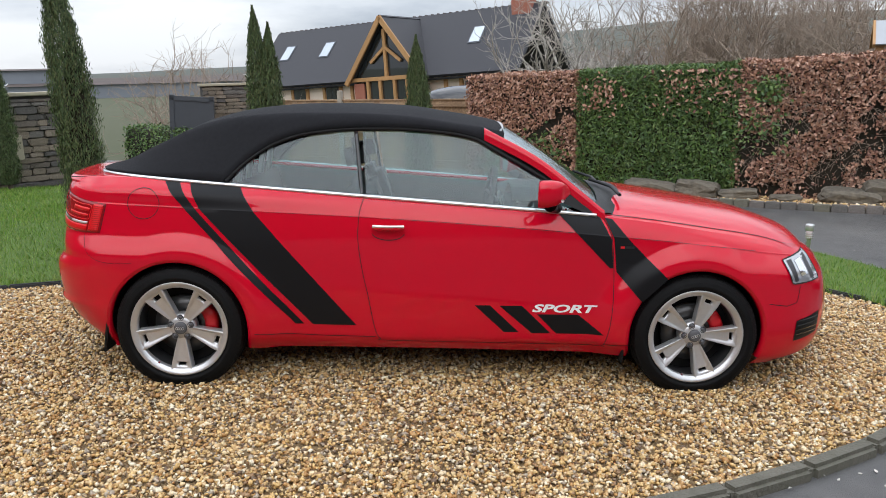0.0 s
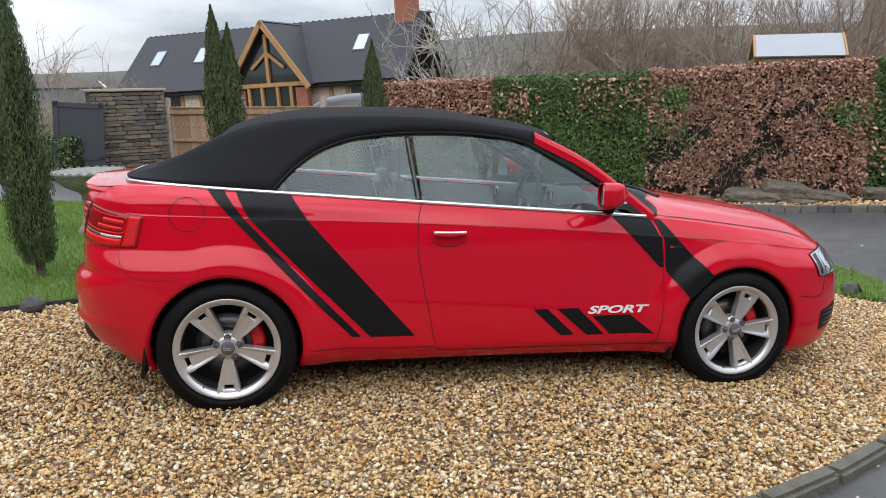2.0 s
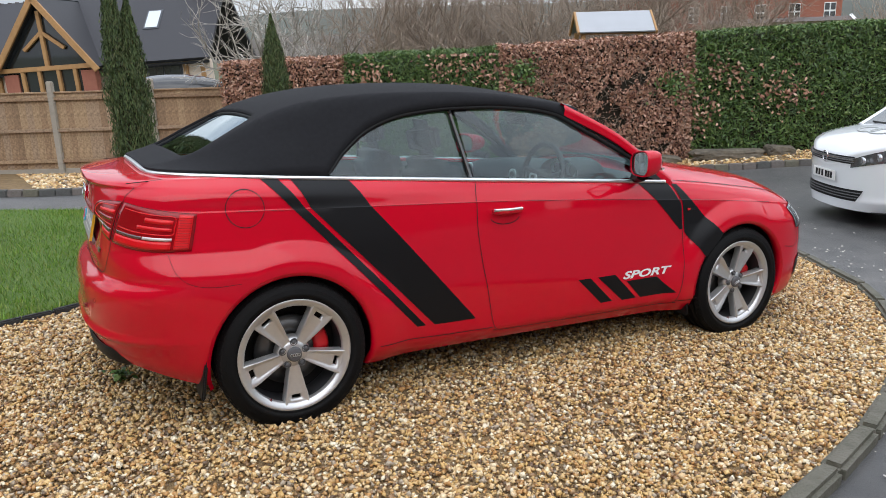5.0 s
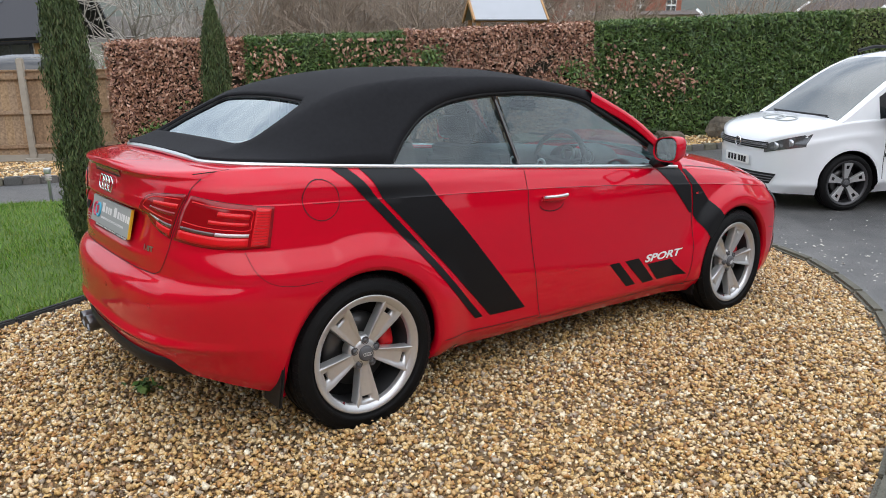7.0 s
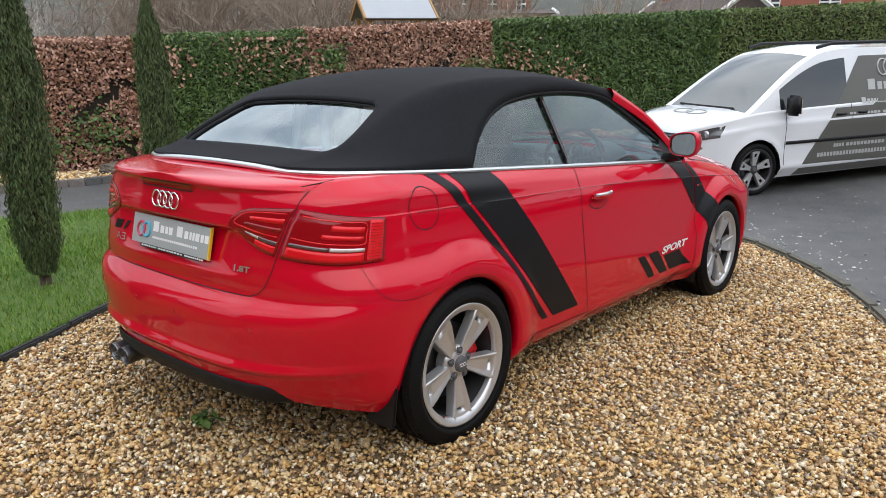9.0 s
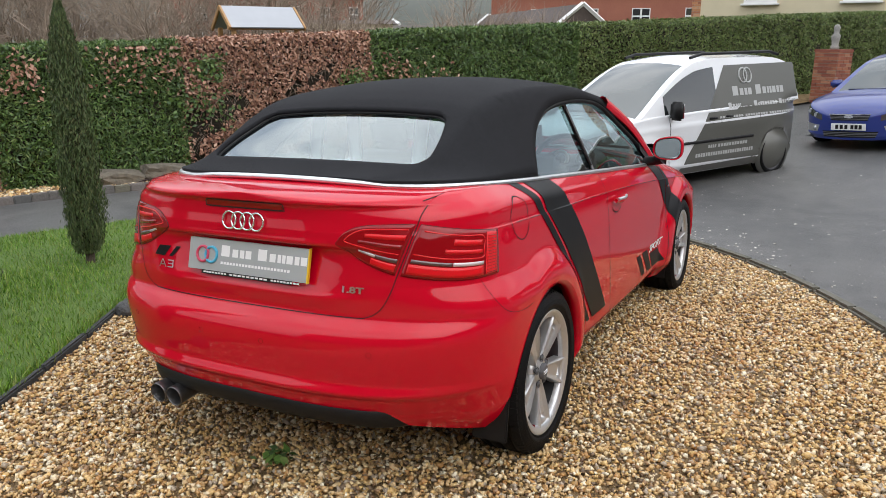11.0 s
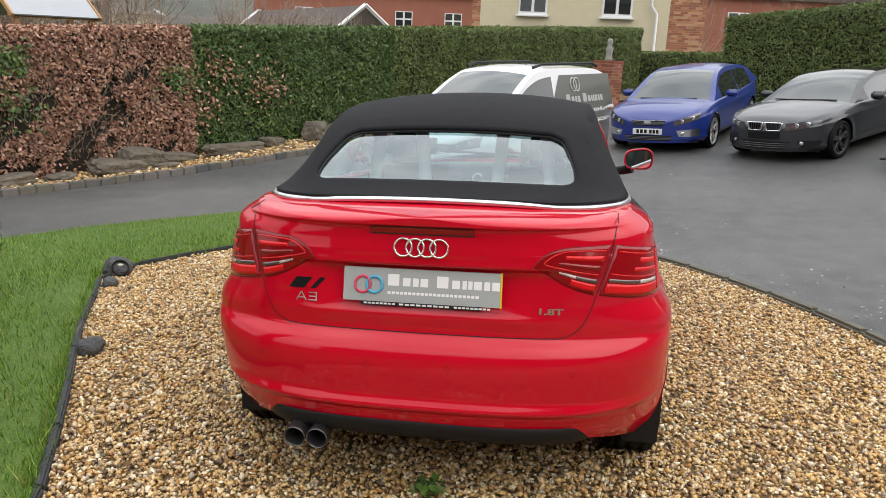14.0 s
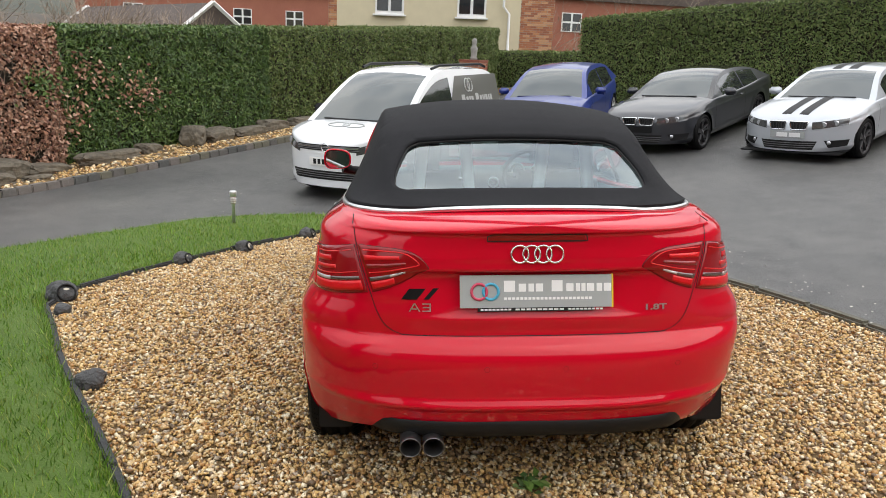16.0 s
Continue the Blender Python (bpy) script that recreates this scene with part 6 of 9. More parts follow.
    def gy(x, z):
        b, c = belt(x), keyed(x, gx, gz)
        t = min(max((z - b) / max(spec["roof_top"] - b, 0.05), 0), 1)
        return (w * spec.get("shoulder", 0.92) - 0.01) * (1 - t) + rw * t - 0.06 * max(t - 0.86, 0) * 0

    G = [gx[0] + (gx[-1] - gx[0]) * i / 60 for i in range(61)]
    rv = []
    for x in G:
        z = max(keyed(x, gx, gz), belt(x) + 0.002)
        y = gy(x, z)
        for j in range(17):
            t = -1 + j / 8
            rv.append((x, y * t, z + spec.get("roof_crown", 0.045) * (1 - t * t) * min(1, (z - belt(x)) / 0.25)))
    a, b = spec["screen"]
    c, d = spec["rear_screen"]
    rf, wf, bf = [], [], []
    for i in range(60):
        xm = (G[i] + G[i + 1]) / 2
        for j in range(16):
            f = (i * 17 + j, i * 17 + j + 1, (i + 1) * 17 + j + 1, (i + 1) * 17 + j)
            inner = 0 < j < 15
            (wf if a < xm < b and inner else bf if c < xm < d and inner else rf).append(f)
    mesh("roof", rv, rf, M[spec.get("roof_paint", spec["paint"])], root, "", True)
    mesh("windscreen", rv, wf, M["front_screen"], root, "tinted windscreen with sky reflection painted in", True)
    mesh("rear_screen", rv, bf, M["screen"], root, "", True)
    for sgn in (1, -1):
        sv, kinds = [], []
        for x in G:
            hi, lo = max(keyed(x, gx, gz), belt(x) + 0.002), belt(x)
            for j in range(7):
                z = lo + (hi - lo) * j / 6
                sv.append((x, gy(x, z) * sgn, z))
        pf, gf = [], []
        for i in range(60):
            xm = (G[i] + G[i + 1]) / 2
            for j in range(6):
                f = (i * 7 + j, i * 7 + j + 1, (i + 1) * 7 + j + 1, (i + 1) * 7 + j)
                f = f if sgn > 0 else f[::-1]
                zr = max(keyed(xm, gx, gz), belt(xm)) - belt(xm)
                isglass = any(p <= xm <= q for p, q in spec["side_glass"]) and j < 5 and zr > 0.1
                (gf if isglass else pf).append(f)
        mesh("side_frame", sv, pf, paint, root, "", True)
        mesh("side_window", [(p[0], p[1] + 0.002 * sgn, p[2]) for p in sv], gf, M["screen"], root, "dark side glass", True)
        # door line, sill, mirror, handle
        for xd in spec["doors"]:
            q = [flank(xd, k / 10, 0.002, sgn) for k in range(1, 11)]
            mesh("door_gap", [v + Vector((dx, 0, 0)) for v in q for dx in (-0.004, 0.004)], [(2 * i, 2 * i + 1, 2 * i + 3, 2 * i + 2) for i in range(9)], M["gap"], root)
        for xh in spec["handles"]:
            part("door_handle", box(bmesh.new(), Matrix.Translation(flank(xh, 0.86, 0.012, sgn)), 0.16, 0.03, 0.026, 0.008), M[spec.get("handle", spec["paint"])], root, "", True)
        mx, mz = spec["mirror"]
        mh = 0.07 if "van" not in name else 0.12
        bm = boxed(0.1, 0.2, mh * 2, 0.03, pose(mx, (w + 0.08) * sgn, mz, 0, 0, -8 * sgn))
        mirr = part("door_mirror", bm, M[spec.get("mirror_paint", spec["paint"])], root, "", True)
        part("mirror_glass", boxed(0.01, 0.165, mh * 1.6, 0.004, pose(mx - 0.05, (w + 0.085) * sgn, mz, 0, 0, -8 * sgn)), M["mirror"], mirr)
        for cx, cz, ra in arches:
            wv = []
            for i in range(25):
                an = -0.25 + (math.pi + 0.5) * i / 24
                for rr, y in ((ra + 0.003, w - 0.03), (ra, w - 0.09), (ra, w - 0.4), (0.02, w - 0.4)):
                    wv.append((cx + rr * math.cos(an), y * sgn, cz + rr * math.sin(an)))
            mesh("wheel_well", wv, grid_faces(25, 4), M["plastic"], root)
        # lamps
        q = spec["lamp"]
        lv = [front(y * sgn, z, 0.006) for y, z in [(q[0][0] + (q[1][0] - q[0][0]) * i / 8, lerp2(q, i / 8, j / 5)) for i in range(9) for j in range(6)]]
        lamp = mesh("headlamp", lv, grid_faces(9, 6), M["lamp_glass"], root, "clear headlamp", True)
        for ly in spec["bulbs"]:
            lz = lerp2(q, (ly - q[0][0]) / (q[1][0] - q[0][0]), 0.5)
            bv, bf2 = lathe([(0.0, 0.008), (0.03, 0.006), (0.042, 0.01), (0.045, -0.02)], 18, "x")
            p = front(ly * sgn, lz, 0.0)
            mesh("bulb", [(p.x + h, p.y + u, p.z + v) for h, u, v in bv], bf2, M["headlamp"], lamp, "", True)
        for fy, fz, fr in spec.get("fogs", ()):
            p = front(fy * sgn, fz, 0.004)
            bv, bf2 = lathe([(0.0, 0.006), (fr * 0.8, 0.005), (fr, -0.03)], 18, "x")
            mesh("fog_lamp", [(p.x + h, p.y + u, p.z + v) for h, u, v in bv], bf2, M["headlamp"], root, "", True)
    for key, quad, nm, lb, off in spec["patches"]:
        vv = []
        for i in range(13):
            for j in range(5):
                u, v = i / 12, j / 4
                y = (quad[0][0] * (1 - u) + quad[1][0] * u) * (1 - v) + (quad[3][0] * (1 - u) + quad[2][0] * u) * v
                z = (quad[0][1] * (1 - u) + quad[1][1] * u) * (1 - v) + (quad[3][1] * (1 - u) + quad[2][1] * u) * v
                vv.append(front(y, z, off))
        ob = mesh(nm, vv, grid_faces(13, 5), M[key], root, lb, True)
        if "kidney" in nm:
            edge = [vv[5 * i] for i in range(13)] + [vv[60 + j] for j in range(1, 5)] + [vv[5 * i + 4] for i in range(11, -1, -1)] + [vv[j] for j in range(3, 0, -1)]
            mesh("grille_rim", *tube(edge, 0.011, 6, True), M["chrome"], ob, "chrome grille rim", True)
            for i in range(1, 12, 2):
                mesh("grille_bar", *tube([vv[5 * i + j] + Vector((0.004, 0, 0)) for j in range(5)], 0.005, 4), M["alloy_dark"], ob)
        elif "grille" in nm and "strip" not in nm:
            for j in (1, 2, 3):
                mesh("grille_bar", *tube([vv[5 * i + j] + Vector((0.004, 0, 0)) for i in range(13)], 0.006, 4), M["trim_grey"], ob)
    p = front(0, spec["plate_z"], 0.012)
    plate = part("number_plate", box(bmesh.new(), pose(p.x, 0, p.z), 0.012, 0.52, 0.111, 0.004), M[spec.get("plate", "white_plate")], root, "number plate with plain bars")
    for yy in spec.get("plate_bars", (-0.17, -0.1, -0.03, 0.06, 0.12, 0.18)):
        part("plate_bar", box(bmesh.new(), pose(p.x + 0.007, yy, p.z), 0.002, 0.045, 0.07), M[spec.get("plate_ink", "plastic")], plate)
    floor = [(x, y, 0.2) for x in (x0 + 0.1, x1 - 0.2) for y in (-w + 0.1, w - 0.1)]
    mesh("underbody", floor, [(0, 1, 3, 2)], M["plastic"], root)
    mesh("wipers", *tube([(spec["screen"][1] - 0.02, -0.55, belt(spec["screen"][1]) + 0.055), (spec["screen"][1] + 0.03, 0.0, belt(spec["screen"][1]) + 0.06), (spec["screen"][1] - 0.02, 0.5, belt(spec["screen"][1]) + 0.055)], 0.012, 5), M["plastic"], root)
    wh = wheel(root, 1, "five", r, r - 0.068, 0.21, spec.get("rim", "alloy"), False, spec.get("spoke"))
    wh.matrix_basis = pose(0, w - 0.1, r, 0, 0, 180)
    for mm in (pose(-wb, w - 0.1, r, 0, 0, 180), pose(0, -w + 0.1, r), pose(-wb, -w + 0.1, r)):
        copy_thing(wh, mm)
    return root, flank, front, gy, belt


def lerp2(q, u, v):
    a, b = q[0][1] + (q[1][1] - q[0][1]) * u, q[3][1] + (q[2][1] - q[3][1]) * u
    return a + (b - a) * v


def parked(x, y, angle, size=1.0, tall=1.0):
    """Pose on the drive at a place, nose to that compass angle in degrees."""
    e = 0.6
    n = Vector((-(ground_z(x + e, y) - ground_z(x - e, y)) / (2 * e), -(ground_z(x, y + e) - ground_z(x, y - e)) / (2 * e), 1)).normalized()
    f = Vector((math.cos(radians(angle)), math.sin(radians(angle)), 0))
    s = n.cross(f).normalized()
    f = s.cross(n)
    m = Matrix((f, s, n)).transposed().to_4x4()
    m.translation = (x, y, ground_z(x, y))
    return m @ Matrix.Diagonal((size, size, size * tall, 1))


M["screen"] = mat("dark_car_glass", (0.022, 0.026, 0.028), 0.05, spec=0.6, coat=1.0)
# paler copy of the dark glass: reflected sky is put into its colour
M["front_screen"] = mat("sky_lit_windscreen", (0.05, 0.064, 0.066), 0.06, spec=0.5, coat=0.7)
M["lamp_glass"] = mat("headlamp_glass", (0.16, 0.165, 0.17), 0.08, 0.4, coat=1.0, vary=0.6, scale=30)

VAN = dict(w=0.885, wb=2.68, r=0.322, paint="white_paint", round=3.2, shoulder=0.955, crown=0.035,
           belt_x=[-3.26, -2.0, -0.75, -0.1, 0.35, 0.68, 0.8, 0.84], belt_z=[1.08, 1.06, 1.03, 1.01, 0.95, 0.86, 0.77, 0.65],
           roof_x=[-3.25, -3.18, -3.02, -2.7, -1.5, -1.1, -0.85, 0.1], roof_z=[1.15, 1.5, 1.64, 1.7, 1.72, 1.68, 1.6, 1.0], roof_w=0.66, roof_top=1.72, roof_crown=0.05,
           screen=(-0.88, 0.09), rear_screen=(9, 9), side_glass=[(-1.38, -0.36)], doors=[-0.42, -1.45, -2.3], handles=[-1.28, -1.62], handle="plastic",
           mirror=(-0.42, 1.08), mirror_paint="plastic", lamp=[(0.46, 0.74), (0.82, 0.88), (0.84, 0.74), (0.46, 0.65)], bulbs=(0.58, 0.71),
           patches=[("plastic", [(-0.5, 0.77), (0.5, 0.77), (0.5, 0.69), (-0.5, 0.69)], "grille", "black slatted grille", 0.006),
                    ("chrome", [(-0.48, 0.742), (0.48, 0.742), (0.48, 0.736), (-0.48, 0.736)], "grille_strip", "", 0.009),
                    ("chrome", [(-0.48, 0.715), (0.48, 0.715), (0.48, 0.709), (-0.48, 0.709)], "grille_strip", "", 0.009),
                    ("plastic", [(-0.62, 0.42), (0.62, 0.42), (0.55, 0.3), (-0.55, 0.3)], "lower_grille", "black lower grille", 0.006)],
           plate_z=0.54, rim="alloy_dark", spoke="alloy")
van, v_flank, v_front, v_gy, v_belt = vehicle("panel_van", parked(7.17, 1.09, 150.5, 0.94, 1.0), "white panel van with dark grey wrapped rear, on the drive", VAN)
# dark wrap on the rear half of the side, cut on a slant, with pale lettering bars
for sgn in (1, -1):
    wrap, wf = [], []
    for i in range(41):
        u = i / 40
        for j in range(21):
            k = j / 20
            z = 0.2 + 1.42 * k
            lead = -0.62 - 1.02 * k
            x = lead + (-3.23 - lead) * u
            if z < v_belt(x):
                kk = (z - 0.19) / (v_belt(x) + 0.005 - 0.19)
                p = v_flank(x, min(max(kk, 0.0), 1.0), 0.004, sgn)
                p.z = z
            else:
                p = Vector((x, (v_gy(x, z) + 0.004) * sgn, z))
            d = math.hypot(x + 2.68, z - 0.322)
            if d < 0.37:
                p = Vector((-2.68 + (x + 2.68) * 0.37 / max(d, 0.01), p.y, 0.322 + (z - 0.322) * 0.37 / max(d, 0.01)))
            wrap.append(p)
    mesh("wrap", wrap, grid_faces(41, 21), M["grey_wrap"], van, "dark grey vinyl wrap", True)

    def vside(x, z, off, sgn=sgn):
        if z < v_belt(x):
            p = v_flank(x, (z - 0.19) / (v_belt(x) + 0.005 - 0.19), off, sgn)
            return Vector((x, p.y, z))
        return Vector((x, (v_gy(x, z) + off) * sgn, z))

    rows_ = [(-1.75, -2.8, 1.2, 1.33, [1.2, 0.8, 0.6, 0.8, -0.5, 1.2, 0.8, 0.45, 0.45, 0.8, 0.6, 0.8]), (-1.62, -2.95, 1.04, 1.11, [1, 0.7, 0.6, 0.5, 0.5, 0.6, 0.7, -0.4, 0.8, -0.4, 1, 0.6, 0.5, 0.6, 0.7, 0.6, 0.7, 0.7, 0.6, -0.4, 1, 0.6, 0.5, -0.4, 1, 0.7, 0.6, 0.5]), (-1.42, -3.05, 0.91, 0.95, [0.6] * 9 + [-0.4] + [0.6] * 9 + [-0.4] + [0.6] * 12), (-1.2, -2.0, 0.52, 0.58, [0.6] * 4 + [-0.4] + [0.8] * 11), (-0.95, -2.2, 0.41, 0.48, [0.6] * 24)]
    for xa, xb, za, zb, ws_ in rows_:
        blocks(lambda x, z, o: vside(x, z, o), "lettering_bar", xa, xb, za, zb, ws_, M["wrap_letter"], van, "pale lettering bar", 0.008)
    for cx in (-2.02, -2.12):
        ring = [vside(cx + 0.085 * math.cos(a), 1.47 + 0.1 * math.sin(a), 0.008) for a in [q * math.pi / 12 for q in range(24)]]
        mesh("ring_mark", *tube(ring, 0.012, 5, True), M["wrap_letter"], van, "pale ring mark", True)
    rail = [(-1.05 - 0.215 * i, (0.6 + 0.01 * math.sin(i)) * sgn, 1.735 + (0.045 if 0 < i < 9 else 0.0)) for i in range(10)]
    mesh("roof_rail", *tube(rail, 0.022, 7), M["plastic"], van, "black roof rail", True)
    mesh("side_moulding", [vside(x, z, o) for x in [-0.42 - 0.05 * i for i in range(36)] for z, o in ((0.6, 0.004), (0.605, 0.014), (0.635, 0.014), (0.64, 0.004))], grid_faces(36, 4), M["plastic"], van, "black side moulding", True)
for cy in (-0.12, 0.12):
    ring = [(0.33 + 0.09 * math.cos(a), cy + 0.17 * math.sin(a), keyed(0.33 + 0.09 * math.cos(a), VAN["belt_x"], VAN["belt_z"]) + 0.036) for a in [q * math.pi / 12 for q in range(24)]]
    mesh("bonnet_mark", *tube(ring, 0.012, 5, True), M["plate_grey"], van, "grey ring mark on the bonnet", True)
p = v_front(0, 0.735, 0.012)
mesh("badge", *tube([(p.x, 0.055 * math.cos(a), p.z + 0.055 * math.sin(a)) for a in [q * math.pi / 12 for q in range(24)]], 0.008, 6, True), M["chrome"], van, "round chrome badge", True)

HATCH = dict(w=0.9, wb=2.64, r=0.32, paint="blue_paint", shoulder=0.93, crown=0.06,
             belt_x=[-3.35, -3.1, -1.8, -0.35, 0.3, 0.68, 0.84, 0.88], belt_z=[1.0, 0.98, 0.9, 0.86, 0.8, 0.7, 0.6, 0.52],
             roof_x=[-3.3, -2.9, -2.3, -1.6, -1.15, -0.2], roof_z=[1.02, 1.31, 1.39, 1.4, 1.35, 0.86], roof_w=0.6, roof_top=1.4,
             screen=(-1.13, -0.22), rear_screen=(-3.28, -2.9), side_glass=[(-1.8, -0.72), (-2.8, -1.87)], doors=[-0.4, -1.72], handles=[-1.55],
             mirror=(-0.72, 0.96), lamp=[(0.44, 0.6), (0.8, 0.74), (0.82, 0.62), (0.44, 0.51)], bulbs=(0.55, 0.7),
             fogs=[(0.56, 0.37, 0.045)],
             patches=[("plastic", [(-0.3, 0.61), (0.3, 0.61), (0.27, 0.52), (-0.27, 0.52)], "grille", "black mesh grille", 0.008),
                      ("chrome", [(-0.31, 0.625), (0.31, 0.625), (0.31, 0.612), (-0.31, 0.612)], "grille_strip", "bright grille bar", 0.01),
                      ("plastic", [(-0.42, 0.34), (0.42, 0.34), (0.38, 0.24), (-0.38, 0.24)], "lower_grille", "black lower grille", 0.008),
                      ("satin", [(0.48, 0.43), (0.8, 0.45), (0.8, 0.3), (0.52, 0.32)], "fog_surround", "silver fog lamp surround", 0.003),
                      ("satin", [(-0.48, 0.43), (-0.8, 0.45), (-0.8, 0.3), (-0.52, 0.32)], "fog_surround", "silver fog lamp surround", 0.003)],
             plate_z=0.415)
hatch, h_flank, h_front, *_ = vehicle("hatchback_car", parked(11.45, -2.15, 155, 1.0, 0.92), "blue three-door hatchback parked by the far hedge", HATCH)
mesh("badge", [h_front(0.07 * math.cos(a), 0.585 + 0.028 * math.sin(a), 0.016) for a in [q * math.pi / 10 for q in range(20)]], [tuple(range(20))], M["chrome"], hatch, "oval badge")

COUPE = dict(w=0.87, wb=2.76, r=0.325, paint="grey_paint", shoulder=0.93, crown=0.05, rim="alloy_dark",
             belt_x=[-3.75, -3.4, -2.0, -0.5, 0.1, 0.55, 0.72, 0.76], belt_z=[0.96, 0.97, 0.89, 0.86, 0.8, 0.71, 0.62, 0.54],
             roof_x=[-3.45, -2.85, -2.2, -1.75, -1.38, -0.5], roof_z=[0.98, 1.2, 1.28, 1.29, 1.25, 0.86], roof_w=0.57, roof_top=1.29,
             screen=(-1.36, -0.52), rear_screen=(-3.4, -2.75), side_glass=[(-2.02, -1.0), (-2.8, -2.06)], doors=[-0.55, -2.0], handles=[-1.8],
             mirror=(-0.95, 0.95), lamp=[(0.34, 0.68), (0.76, 0.72), (0.8, 0.62), (0.38, 0.56)], bulbs=(0.48, 0.62),
             fogs=[(0.55, 0.34, 0.04)],
             patches=[("gloss_black", [(0.02, 0.69), (0.29, 0.685), (0.26, 0.555), (0.05, 0.555)], "kidney_grille", "black kidney grille", 0.008),
                      ("gloss_black", [(-0.02, 0.69), (-0.29, 0.685), (-0.26, 0.555), (-0.05, 0.555)], "kidney_grille", "black kidney grille", 0.008),
                      ("plastic", [(-0.42, 0.37), (0.42, 0.37), (0.36, 0.23), (-0.36, 0.23)], "lower_grille", "black lower grille", 0.008),
                      ("plastic", [(0.5, 0.38), (0.78, 0.38), (0.76, 0.28), (0.56, 0.26)], "side_intake", "", 0.004),
                      ("plastic", [(-0.5, 0.38), (-0.78, 0.38), (-0.76, 0.28), (-0.56, 0.26)], "side_intake", "", 0.004)],
             plate_z=0.47, plate="plate_grey", plate_ink="white_letter", plate_bars=(-0.14, -0.1, -0.06, -0.02, 0.05, 0.09, 0.13, 0.17))
grey, g_flank, g_front, *_ = vehicle("coupe_car", parked(10.01, -3.93, 137, 0.97, 0.92), "dark grey coupe parked in front of the hedge", dict(COUPE, plate="plastic", plate_bars=(), roof_paint="gloss_black"))
silver, s_flank, s_front, *_ = vehicle("coupe_car", parked(8.39, -5.76, 131, 0.97, 0.92), "silver coupe with two black bonnet stripes", dict(COUPE, paint="silver_paint"))
for y0, y1 in ((0.06, 0.2), (-0.2, -0.06)):
    for xa, xb, zk, lift in ((-0.5, 0.66, "belt", 0.052), (-2.5, -1.4, "roof", 0.05)):
        sv = []
        for i in range(25):
            x = xa + (xb - xa) * i / 24
            for y in (y0, y1):
                z = (keyed(x, COUPE["belt_x"], COUPE["belt_z"]) + 0.05 * (1 - abs(y / 0.75) ** 2.5) * keyed(x, [0.5, 0.76], [1, 0]) if zk == "belt" else keyed(x, COUPE["roof_x"], COUPE["roof_z"]) + 0.045 * (1 - (y / 0.57) ** 2)) + 0.004
                sv.append((x, y, z))
        mesh("stripe", sv, [(2 * i, 2 * i + 1, 2 * i + 3, 2 * i + 2) for i in range(24)], M["decal"], silver, "black racing stripe", True)
part("front_splitter", box(bmesh.new(), pose(0.5, 0, 0.17), 0.5, 1.5, 0.025, 0.01), M["plastic"], silver, "black front splitter")


